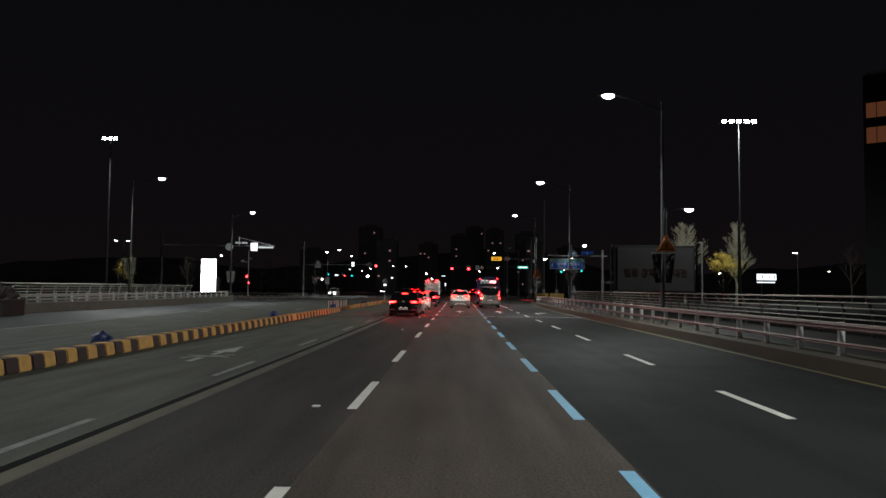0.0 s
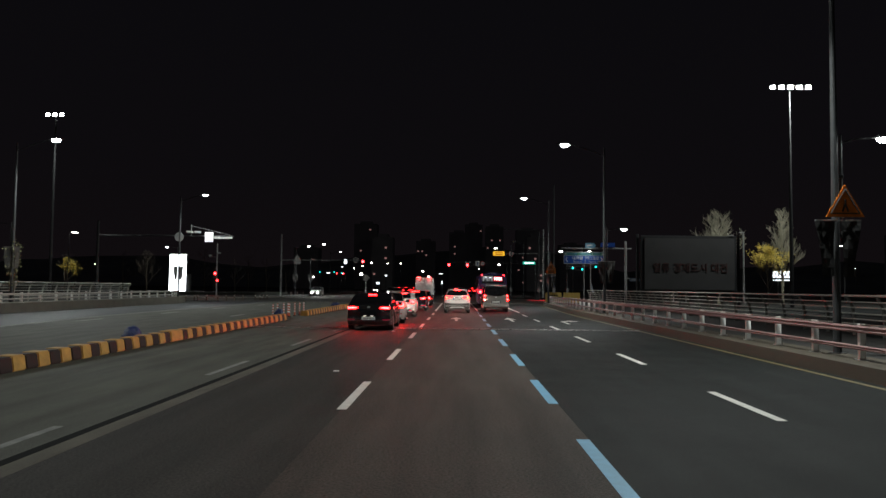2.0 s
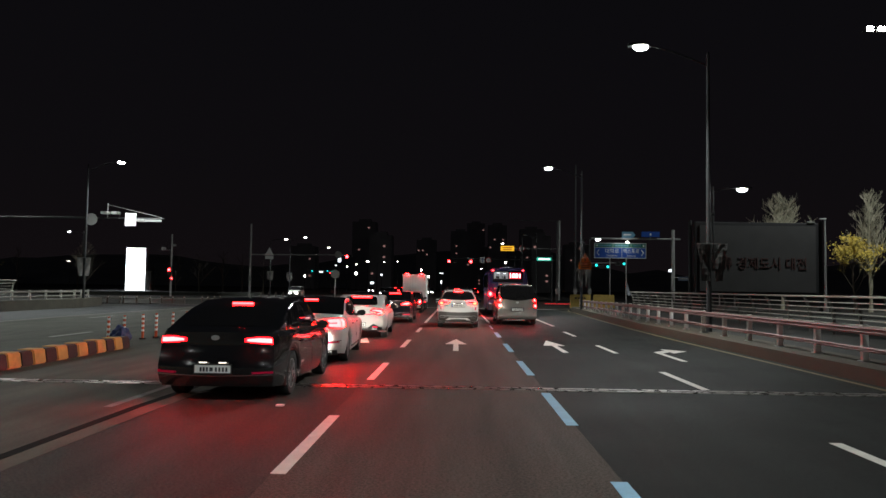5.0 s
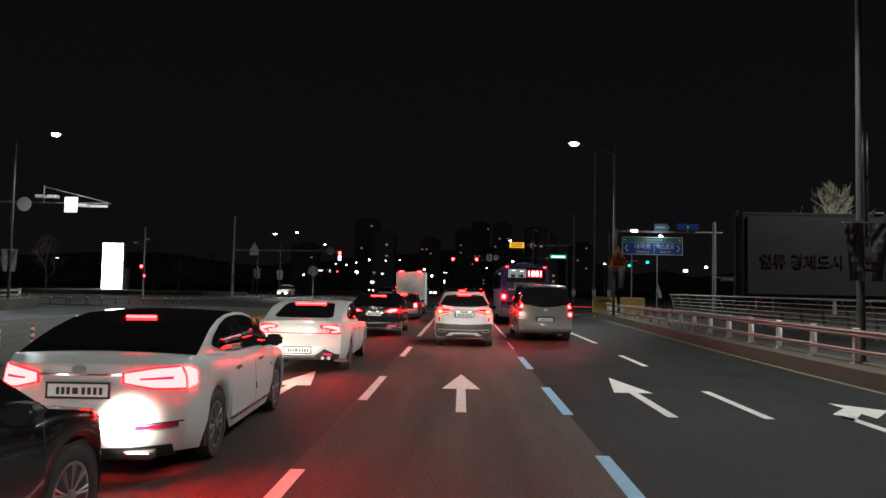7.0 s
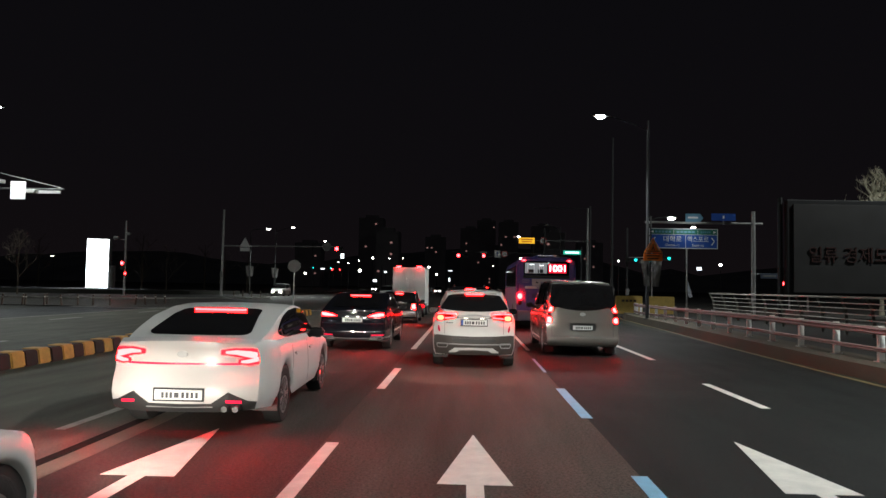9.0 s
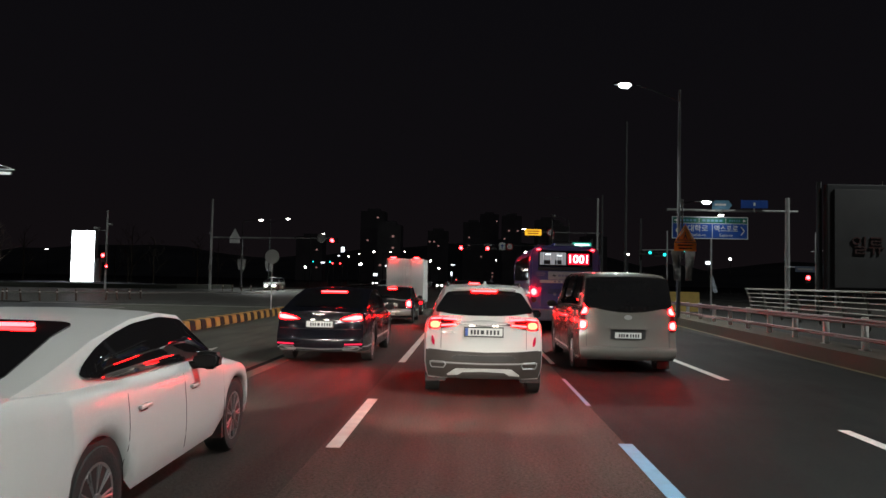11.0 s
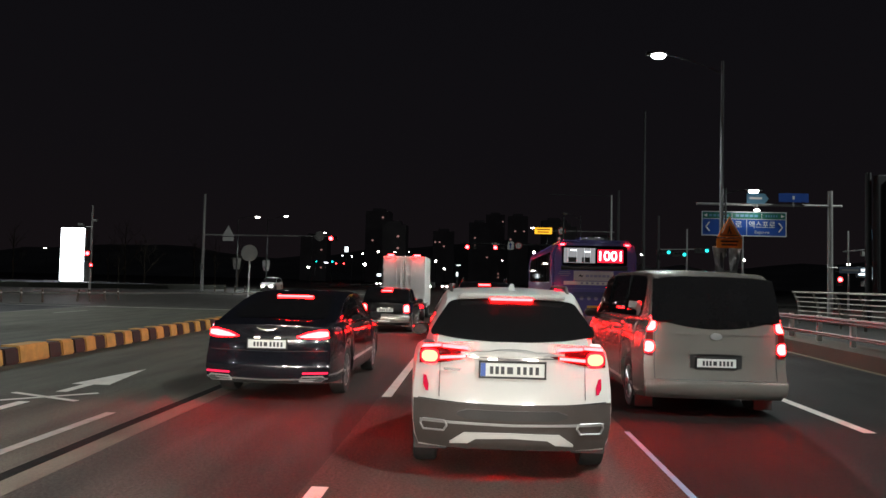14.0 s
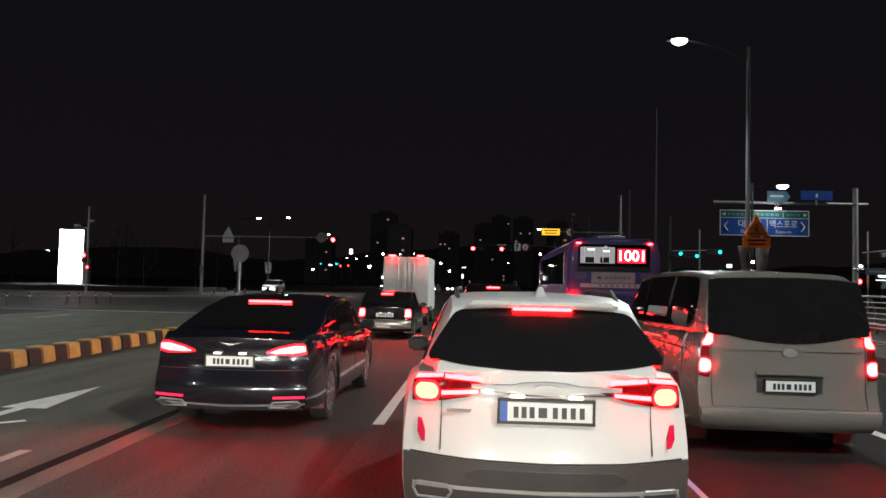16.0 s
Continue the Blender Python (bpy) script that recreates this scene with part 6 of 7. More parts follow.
    def stop_lamp(self, z, w=0.42, h=0.035):
        """A lamp lying on the rear window where it reaches the height z."""
        ro = self.roof
        for (s0, z0), (s1, z1) in zip(ro, ro[1:]):
            if z0 <= z <= z1:
                s = s0 + (s1 - s0) * (z - z0) / (z1 - z0)
                tilt = math.degrees(math.atan2(s1 - s0, z1 - z0))
                break
        th = math.atan2(z1 - z0, s1 - s0)
        m = pose(0, s - self.L / 2 - 0.022 * math.sin(th), z + 0.018 + 0.022 * math.cos(th), -tilt)
        part("stop_lamp", box(bm_(), (0, 0, 0), (w, 0.02, h), 0.006), TAIL_STOP, self.g, "lit red high-level brake light").matrix_basis = m

    def front_y(self, x, z):
        hf = self.half(self.L)
        return self.L / 2 - 0.30 * max(0, z - 0.5) - 0.24 * min(1.0, abs(x) / hf) ** 2.4

    def front_patch(self, name, cols, material, lift=0.012, label="", mirror=False, parent=None):
        for s in ((1, -1) if mirror else (1,)):
            bm = bm_()
            n = 10
            rows = []
            for i in range(n + 1):
                x = cols[0][0] + (cols[-1][0] - cols[0][0]) * i / n
                lo, hi = lerp([(c[0], c[1]) for c in cols], x), lerp([(c[0], c[2]) for c in cols], x)
                rows.append([(s * x, self.front_y(x, lo + (hi - lo) * k / 3), lo + (hi - lo) * k / 3) for k in range(4)])
            f = [[bm.verts.new((a, b + lift, c)) for a, b, c in r] for r in rows]
            b_ = [[bm.verts.new((a, b - 0.03, c)) for a, b, c in r] for r in rows]
            for i in range(n):
                for k in range(3):
                    bm.faces.new((f[i][k], f[i + 1][k], f[i + 1][k + 1], f[i][k + 1]))
                bm.faces.new((f[i][0], b_[i][0], b_[i + 1][0], f[i + 1][0]))
                bm.faces.new((f[i][3], f[i + 1][3], b_[i + 1][3], b_[i][3]))
            for i in (0, n):
                for k in range(3):
                    bm.faces.new((f[i][k], f[i][k + 1], b_[i][k + 1], b_[i][k]))
            part(name, bm, material, parent or self.g, label, True)

    def front_lamps(self, z=0.68, watts=0.0, bright=False):
        L, W = self.L, self.W
        z = self.dz(L) - 0.03
        w = self.half(L)
        self.front_patch("headlight", [(w * 0.52, z - 0.10, z - 0.02), (w * 0.99, z - 0.13, z)], LENS_C, 0.012, "clear headlight lens", True)
        # bright: lit patch enlarged beyond the lamp to stand for its glow
        self.front_patch("beam_lamp", [(w * (0.5 if bright else 0.62), z - (0.15 if bright else 0.10), z - 0.03), (w * (0.98 if bright else 0.78), z - (0.16 if bright else 0.10), z - 0.02)], HEADLAMP, 0.018, "lit white headlight", True)
        self.front_patch("grille", [(-w * 0.48, z - 0.27, z - 0.06), (0, z - 0.29, z - 0.05), (w * 0.48, z - 0.27, z - 0.06)], TRIM, 0.012)
        self.front_patch("intake", [(-w * 0.85, self.clear + 0.06, self.clear + 0.16), (w * 0.85, self.clear + 0.06, self.clear + 0.16)], TRIM, 0.01)
        for side in (1, -1):
            bm = bm_()
            rows = []
            for i in range(9):
                s = L - 0.62 + 0.60 * i / 8
                top, low = self.dz(s) - 0.035, self.dz(s) - 0.05 - 0.10 * i / 8
                kf = max(0.0, 1 - (L - s) / 0.6)
                row = []
                for k in range(4):
                    zz = low + (top - low) * k / 3
                    row.append(bm.verts.new((side * (self.side_x(s, zz) + 0.007), s - L / 2 - kf * (0.30 * max(0, zz - 0.5) + 0.24), zz)))
                rows.append(row)
            for a, b in zip(rows, rows[1:]):
                for k in range(3):
                    bm.faces.new((a[k], a[k + 1], b[k + 1], b[k]))
            part("headlight_side", bm, LENS_C, self.g, "clear lens running into the wing", True)
        if watts:
            gm = self.g.matrix_basis
            for side in (1, -1):
                e = gm @ Vector((side * w * 0.8, L / 2 + 0.06, z - 0.05))
                t = gm @ Vector((side * w * 0.8, L / 2 + 14, z - 1.5))
                spot("car_headlight", look(e, t), watts, WARM, 46, 1.0, 0.06)


def make(win, pillars, front_start, arch=0.22, trim=None, **kw):
    Car.arch, Car.trim_mat = arch, trim or TRIM
    Car.win, Car.pillars, Car.front_start = win, pillars, front_start
    return Car(**kw)


def pill(x0, x1, z0, z1, r):
    """Columns of a lamp with rounded corners."""
    cols = []
    for k in range(5):
        a = math.pi / 2 * k / 4
        cols.append((x0 + r * (1 - math.cos(a)), r * (1 - math.sin(a))))
    cols += [(x1 - (x - x0), d) for x, d in reversed(cols)]
    return [(x, z0 + d, z1 - d) for x, d in cols]


def badge(car, z, r=0.06, x=0.0):
    y = car.rear_y(x, z) - 0.012
    part("badge", prism(bm_(), disc(x, z, r, r * 0.6, 18), y - 0.006, y + 0.012, "y"), SATIN, car.g, "plain chrome oval badge")


SEDAN_TAIL = [(0.2, 0.10), (0.34, 0.02), (0.5, 0.0), (0.62, 0.03), (0.72, 0.07), (0.9, 0.075), (1.02, 0.05), (1.1, 0.03)]

# -- white fastback sedan with a light bar --
c = make((1.02, 3.40), (), 2.75, arch=0.6, trim=CHROME, name="white_sedan", x=-3.10, rear=57.85, rz=1.9, L=4.98, W=1.88, wb=2.84, ro=1.14, wr=0.335,
         deck=[(0, 1.02), (0.25, 1.05), (0.9, 1.02), (2.0, 0.995), (3.35, 0.975), (3.7, 0.925), (4.2, 0.83), (4.6, 0.725), (4.84, 0.645), (4.98, 0.59)],
         roof=[(0.42, 1.04), (1.25, 1.285), (1.85, 1.385), (2.35, 1.41), (2.75, 1.37), (3.55, 0.93)], taper=0.13, plan_rear=0.13, bulge=0.18, tail=SEDAN_TAIL,
         paint=P_WHITE, label="white sedan with a curved red light bar, stopped with brakes lit", clear=0.27)
c.lamp("tail_light", [(0.42, 0.905, 0.955), (0.56, 0.885, 0.975), (0.74, 0.84, 0.97), (0.83, 0.83, 0.95)], "lit red hooked tail light", TAIL_WARM, 0.55)
c.lamp("tail_light_hook", [(0.60, 0.80, 0.85), (0.70, 0.785, 0.87), (0.83, 0.80, 0.90)], "lit red lower hook of the lamp", TAIL_WARM, 0.5)
c.patch("light_bar", [(-0.62, 0.79, 0.812), (0, 0.79, 0.812), (0.62, 0.79, 0.812)], DIM_RED_GLOW, label="thin red light bar")
c.patch("diffuser", [(-0.88, 0.30, 0.385), (-0.72, 0.29, 0.40), (-0.52, 0.28, 0.50), (-0.34, 0.28, 0.375), (0, 0.28, 0.37), (0.34, 0.28, 0.375), (0.52, 0.28, 0.50), (0.72, 0.29, 0.40), (0.88, 0.30, 0.385)], TRIM, 0.02, label="black diffuser panel")
# reflectors emit a dim red that stands in for light thrown back
c.patch("reflector", [(0.50, 0.385, 0.415), (0.66, 0.375, 0.405)], DIM_RED_GLOW, 0.03, mirror=True, label="red reflector")
c.patch("chrome_strip", [(-0.36, 0.335, 0.345), (0, 0.33, 0.34), (0.36, 0.335, 0.345)], SATIN, 0.026)
c.plate(0.475)
badge(c, 0.905)
c.rear_glass(0.52, 1.62, 0.61, 0.50, 0.16, 0.10)
c.stop_lamp(1.315, 0.66, 0.035)
c.mirrors(2.8, 1.0, TRIM)
c.handles((1.75, 2.75), 0.80, P_WHITE)
c.door_lines((1.5, 2.55, 3.55), 0.34, 0.92)
c.front_lamps(0.66, HEAD_W * 7)
for x in (0.5, 0.62):
    part("exhaust_tip", rod(bm_(), (x, -c.L / 2 - 0.025, 0.325), (x, -c.L / 2 + 0.2, 0.325), 0.034, 0.034, 14), P_GREY, c.g)

# -- white large sedan beside the lens --
c = make((1.08, 3.66), (), 2.95, arch=0.85, top=GLASS, trim=CHROME, name="white_sedan", x=-3.23, rear=49.7, rz=2.4, L=4.97, W=1.87, wb=2.855, ro=1.12, wr=0.335,
         deck=[(0, 1.0), (0.3, 1.07), (0.95, 1.05), (2.0, 0.98), (3.4, 0.95), (3.75, 0.925), (4.25, 0.845), (4.65, 0.745), (4.87, 0.66), (4.97, 0.60)],
         roof=[(0.60, 1.06), (0.85, 1.165), (1.15, 1.28), (1.5, 1.37), (1.85, 1.415), (2.25, 1.43), (2.6, 1.415), (2.95, 1.36), (3.88, 0.95)], tail=SEDAN_TAIL,
         paint=P_WHITE, label="large white sedan with wide tail lights, waiting in the queue", spokes=10, bulge=0.32)
c.lamp("tail_light", [(0.36, 0.86, 0.95), (0.6, 0.80, 0.99), (0.86, 0.78, 1.0), (0.92, 0.80, 0.99)], "lit red and amber tail light", TAIL_WARM, 0.86)
c.side_lamp("tail_light_side", 0.02, 0.27, 0.79, 0.985, TAIL_WARM, "lit end of the tail light running into the wing")
c.patch("lamp_slit", [(0.50, 0.885, 0.90), (0.74, 0.88, 0.905)], DIM_RED_GLOW, 0.024, mirror=True, label="dim slit inside the lamp")
c.patch("chrome_strip", [(-0.80, 0.452, 0.462), (-0.5, 0.44, 0.452), (0.5, 0.44, 0.452), (0.80, 0.452, 0.462)], SATIN, 0.02)
c.patch("light_bar", [(-0.36, 0.925, 0.942), (0.36, 0.925, 0.942)], CHROME)
c.patch("bumper_line", [(-0.88, 0.505, 0.517), (0, 0.49, 0.502), (0.88, 0.505, 0.517)], TRIM)
c.patch("reflector", [(0.50, 0.46, 0.49), (0.80, 0.47, 0.50)], REFLECTOR, 0.016, mirror=True)
c.patch("diffuser", [(-0.75, 0.2, 0.31), (0.75, 0.2, 0.31)], TRIM, 0.016)
c.plate(0.80)
badge(c, 0.98)
c.rear_glass(0.68, 1.62, 0.70, 0.54, 0.16, 0.10)
c.stop_lamp(1.345, 0.31, 0.03)
c.mirrors(3.25, 1.03, TRIM)
c.handles((1.85, 2.9), 0.83, CHROME)
c.door_lines((1.55, 2.65, 3.65), 0.34, 0.95)
c.front_lamps(0.66, HEAD_W * 8.5)
for side in (1, -1):
    part("sill_trim", box(bm_(), (side * 0.925, 0.05, 0.31), (0.03, 1.9, 0.035), 0.008), CHROME, c.g)
    part("side_vent", box(bm_(), (side * 0.932, 1.05, 0.70), (0.012, 0.07, 0.035), 0.004), SATIN, c.g)
    part("door_guard", box(bm_(), (side * 0.937, 0.18, 0.52), (0.012, 0.035, 0.07), 0.003), TRIM, c.g, "small dark door edge guard")
    part("exhaust_tip", box(bm_(), (side * 0.55, -2.42, 0.26), (0.24, 0.16, 0.07), 0.02), CHROME, c.g)

# -- black coupe-like sedan at the end of the queue --
c = make((1.0, 3.45), (), 2.9, arch=0.5, name="black_sedan", x=-3.25, rear=44.4, L=4.75, W=1.87, wb=2.80, ro=1.03, wr=0.335,
         deck=[(0, 0.98), (0.22, 1.04), (0.85, 1.02), (2.0, 0.97), (3.3, 0.93), (3.7, 0.92), (4.4, 0.82), (4.65, 0.72), (4.75, 0.66)],
         roof=[(0.40, 1.03), (1.2, 1.32), (1.8, 1.445), (2.3, 1.465), (2.8, 1.42), (3.65, 0.92)], tail=SEDAN_TAIL,
         paint=P_BLACK, label="black fastback sedan with brakes lit at the end of the queue")
c.lamp("tail_light", [(0.42, 0.875, 0.925), (0.62, 0.85, 0.95), (0.84, 0.84, 0.94)], "lit red tail light")
c.patch("reflector", [(0.55, 0.42, 0.45), (0.84, 0.43, 0.46)], REFLECTOR, 0.016, mirror=True)
c.patch("bumper_line", [(-0.86, 0.40, 0.415), (0, 0.38, 0.395), (0.86, 0.40, 0.415)], CHROME)
c.plate(0.49)
c.patch("plate_lip", [(-0.32, 0.588, 0.612), (0.32, 0.588, 0.612)], P_BLACK, 0.062, label="black lip over the plate")
badge(c, 0.93)
for side in (1, -1):
    part("plate_lamp", box(bm_(), (side * 0.14, c.rear_y(0, 0.57) - 0.045, 0.583), (0.10, 0.02, 0.008)), PLATE_LAMP, c.g)
c.rear_glass(0.48, 1.62, 0.70, 0.53, 0.16, 0.10)
c.stop_lamp(1.36, 0.34, 0.04)
c.mirrors(3.05, 1.0, TRIM)
c.handles((1.7, 2.7), 0.8, P_BLACK)
c.door_lines((1.45, 2.45, 3.45), 0.34, 0.9)
c.front_lamps(0.66, HEAD_W * 7)

# -- dark navy executive sedan --
c = make((1.1, 3.65), (), 3.1, arch=0.5, trim=CHROME, name="dark_sedan", x=-2.87, rear=68.95, L=4.99, W=1.89, wb=2.88, ro=1.13, wr=0.345,
         deck=[(0, 1.02), (0.2, 1.08), (0.9, 1.06), (2.0, 1.0), (3.4, 0.97), (3.8, 0.96), (4.6, 0.87), (4.89, 0.77), (4.99, 0.70)],
         roof=[(0.52, 1.07), (1.4, 1.34), (2.0, 1.46), (2.55, 1.48), (3.05, 1.44), (3.9, 0.97)], tail=SEDAN_TAIL,
         paint=P_NAVY, label="dark navy executive sedan with brakes lit and chrome trim", spokes=10, clear=0.25)
c.lamp("tail_light", [(0.40, 0.885, 0.898), (0.52, 0.868, 0.95), (0.72, 0.86, 0.995), (0.86, 0.885, 0.985)], "lit red tapering tail light")
c.patch("reflector", [(0.50, 0.395, 0.418), (0.83, 0.40, 0.425)], DIM_RED_GLOW, 0.016, mirror=True, label="glowing lower red strip")
c.patch("bumper_panel", [(-0.80, 0.44, 0.62), (0, 0.44, 0.62), (0.80, 0.44, 0.62)], P_NAVY, 0.012, label="dark glossy bumper panel")
c.patch("chrome_strip", [(-0.86, 0.325, 0.345), (0, 0.30, 0.318), (0.86, 0.325, 0.345)], SATIN, 0.022)
c.patch("boot_crease", [(-0.80, 0.70, 0.706), (0, 0.69, 0.696), (0.80, 0.70, 0.706)], TRIM, 0.006)
c.patch("lower_valance", [(-0.80, 0.265, 0.297), (0.8, 0.265, 0.297)], TRIM, 0.016)
c.plate(0.79)
part("badge", prism(bm_(), [(-0.14, 0.02), (-0.03, -0.02), (0, -0.035), (0.03, -0.02), (0.14, 0.02), (0.02, 0.0), (-0.02, 0.0)], -0.004, 0.01, "y"), CHROME, c.g, "plain chrome winged badge").location = (-0.0, c.rear_y(0, 0.97) - 0.016, 0.985)
for side in (1, -1):
    part("plate_lamp", box(bm_(), (side * 0.14, c.rear_y(0, 0.87) - 0.03, 0.875), (0.07, 0.03, 0.015)), PLATE_LAMP, c.g)
    bm = bm_()
    q = [(0.46, 0.30), (0.50, 0.36), (0.76, 0.37), (0.80, 0.335), (0.74, 0.295)]
    for i in range(5):
        (a, b), (d, e) = q[i], q[(i + 1) % 5]
        tube(bm, [(side * a, c.rear_y(a, b) - 0.03, b), (side * d, c.rear_y(d, e) - 0.03, e)], 0.011, 6)
    part("exhaust_surround", bm, SATIN, c.g, "chrome exhaust surround")
    part("exhaust_mouth", prism(bm_(), [(side * a, b) for a, b in q], c.rear_y(0.62, 0.3) - 0.026, c.rear_y(0.62, 0.3) + 0.02, "y"), TRIM, c.g)
c.rear_glass(0.60, 1.80, 0.71, 0.55, 0.16, 0.10)
c.stop_lamp(1.37, 0.56, 0.03)
c.mirrors(3.3, 1.05, TRIM)
c.handles((1.9, 2.95), 0.85, CHROME)
c.door_lines((1.6, 2.7, 3.7), 0.34, 0.95)
c.front_lamps(0.68, HEAD_W * 9)

# -- small dark hatchback ahead --
HATCH_TAIL = [(0.2, 0.10), (0.36, 0.01), (0.5, 0.0), (0.62, 0.05), (0.8, 0.07), (1.0, 0.09)]
c = make((0.7, 2.75), (1.6,), 2.3, name="grey_hatchback", x=-2.98, rear=82.9, L=4.0, W=1.76, wb=2.52, ro=0.68, wr=0.31,
         deck=[(0, 0.93), (0.2, 0.98), (2.0, 0.95), (2.9, 0.92), (3.1, 0.90), (3.7, 0.76), (4.0, 0.56)],
         roof=[(0.12, 0.97), (0.62, 1.36), (1.3, 1.43), (1.9, 1.43), (2.3, 1.38), (3.0, 0.92)], tail=HATCH_TAIL,
         paint=P_BLACK, label="small dark hatchback with a silver bumper and round brake lights")
c.lamp("tail_light", pill(0.60, 0.82, 0.64, 0.91, 0.085), "lit red tail light", shrink=0.8)
c.patch("bumper_panel", [(-0.82, 0.33, 0.57), (0, 0.30, 0.60), (0.82, 0.33, 0.57)], P_SILVER, 0.03, 0.05, label="silver rear bumper")
c.patch("bumper_line", [(-0.80, 0.455, 0.467), (0.80, 0.455, 0.467)], TRIM, 0.034)
c.patch("reflective_strip", [(-0.22, 0.345, 0.385), (0.18, 0.345, 0.385)], PLATE, 0.036, label="pale reflective strip low on the bumper")
for side in (1, -1):
    part("plate_lamp", box(bm_(), (side * 0.13, c.rear_y(0, 0.79) - 0.03, 0.79), (0.05, 0.02, 0.012)), PLATE_LAMP, c.g)
c.plate(0.715)
c.rear_glass(0.17, 0.60, 0.62, 0.50, 0.10, 0.06)
c.stop_lamp(1.30, 0.34, 0.045)
c.mirrors(2.5, 0.98, TRIM)
c.handles((1.35, 2.1), 0.8, P_BLACK)
c.front_lamps(0.66)

# -- white compact SUV straight ahead --
SUV_TAIL = [(0.2, 0.16), (0.34, 0.05), (0.5, 0.015), (0.70, 0.0), (0.78, 0.03), (0.95, 0.07), (1.1, 0.07), (1.2, 0.09)]
c = make((0.75, 3.05), (1.75,), 2.55, name="white_suv", x=0.26, rear=65.33, L=4.37, W=1.80, wb=2.63, ro=0.86, wr=0.33,
         deck=[(0, 1.155), (0.12, 1.17), (0.9, 1.13), (2.0, 1.07), (3.1, 1.02), (3.4, 1.0), (4.1, 0.88), (4.37, 0.66)],
         roof=[(0.09, 1.16), (0.30, 1.37), (0.50, 1.545), (0.72, 1.595), (1.1, 1.62), (1.9, 1.625), (2.5, 1.57), (3.3, 1.02)], tail=SUV_TAIL,
         paint=P_WHITE, label="white compact SUV with brakes lit and grey lower cladding", clear=0.25, tumble=0.38, plan_rear=0.06, bulge=0.13, taper=0.18, wf=(0.94, 0.975, 0.995, 1.0, 1.0, 0.99, 0.978, 0.955, 0.90))
c.patch("bumper_cladding", [(-0.84, 0.30, 0.695), (-0.45, 0.28, 0.672), (0, 0.28, 0.66), (0.45, 0.28, 0.672), (0.84, 0.30, 0.695)], CLAD, 0.016, label="grey plastic lower bumper")
c.patch("skid_plate", [(-0.52, 0.325, 0.345), (-0.40, 0.335, 0.43), (0, 0.36, 0.435), (0.40, 0.335, 0.43), (0.52, 0.325, 0.345)], SKID, 0.034, label="silver skid plate")
c.patch("skid_opening", [(-0.38, 0.29, 0.33), (-0.30, 0.29, 0.378), (0, 0.29, 0.390), (0.30, 0.29, 0.378), (0.38, 0.29, 0.33)], CLAD, 0.040, label="grey recess in the skid plate")
c.patch("chrome_strip", [(-0.78, 0.505, 0.525), (0, 0.490, 0.510), (0.78, 0.505, 0.525)], SATIN, 0.030)
for sgn in (1, -1):
    bm = bm_()
    q = [(0.545, 0.485), (0.57, 0.522), (0.75, 0.527), (0.775, 0.49), (0.748, 0.437), (0.575, 0.437)]
    for i in range(6):
        (a, b), (d, e) = q[i], q[(i + 1) % 6]
        tube(bm, [(sgn * a, c.rear_y(a, b) - 0.03, b), (sgn * d, c.rear_y(d, e) - 0.03, e)], 0.009, 6)
    part("exhaust_surround", bm, SATIN, c.g, "chrome exhaust surround")
c.patch("tail_light", [(0.31, 1.075, 1.085), (0.45, 1.03, 1.13), (0.60, 1.0, 1.165), (0.80, 0.985, 1.15)], LENS_R, 0.014, label="dark red lens", mirror=True)
c.lamp("brake_lamp", pill(0.63, 0.79, 0.985, 1.115, 0.055), "lit amber-red brake lamp", TAIL_AMBER, 0.72)
# shadow below the chrome bar, painted as a thin grey strip
c.patch("bar_shadow", [(-0.46, 1.052, 1.062), (-0.20, 1.046, 1.058), (0, 1.036, 1.048), (0.20, 1.046, 1.058), (0.46, 1.052, 1.062)], P_GREY, 0.004, label="grey strip painted as the bar's shadow")
c.patch("light_strip", [(0.38, 1.118, 1.140), (0.60, 1.130, 1.156)], TAIL_STOP, 0.02, mirror=True)
c.patch("light_strip", [(0.40, 1.050, 1.071), (0.62, 1.030, 1.055)], TAIL_STOP, 0.02, mirror=True)
c.patch("light_strip", [(0.61, 1.136, 1.158), (0.79, 1.120, 1.145)], TAIL_STOP, 0.02, mirror=True)
c.patch("chrome_bar", [(-0.44, 1.080, 1.104), (-0.20, 1.074, 1.108), (-0.13, 1.060, 1.122), (0, 1.058, 1.130), (0.13, 1.060, 1.122), (0.20, 1.074, 1.108), (0.44, 1.080, 1.104)], SATIN, 0.030, label="chrome bar across the tailgate")
c.patch("reflector", [(0.712, 0.758, 0.815), (0.735, 0.762, 0.885), (0.76, 0.81, 0.89)], REFLECTOR, 0.018, mirror=True, label="red corner reflector")
c.patch("tailgate_gap", [(0.615, 0.72, 1.17), (0.621, 0.72, 1.17)], TRIM, 0.004, mirror=True)
c.patch("bumper_gap", [(-0.80, 0.694, 0.702), (-0.45, 0.671, 0.679), (0, 0.659, 0.667), (0.45, 0.671, 0.679), (0.80, 0.694, 0.702)], TRIM, 0.006)
c.patch("bumper_step", [(-0.46, 0.575, 0.60), (-0.38, 0.545, 0.628), (0, 0.54, 0.622), (0.38, 0.545, 0.628), (0.46, 0.575, 0.60)], P_GREY, 0.030, label="smoother grey step of the bumper")
part("badge", prism(bm_(), disc(0, 1.094, 0.075, 0.022, 18), c.rear_y(0, 1.094) - 0.042, c.rear_y(0, 1.094), "y"), SATIN, c.g, "plain oval badge")
c.plate(0.957, 0.54, 0.115)
c.plate_band(0.957, 0.54, 0.115)
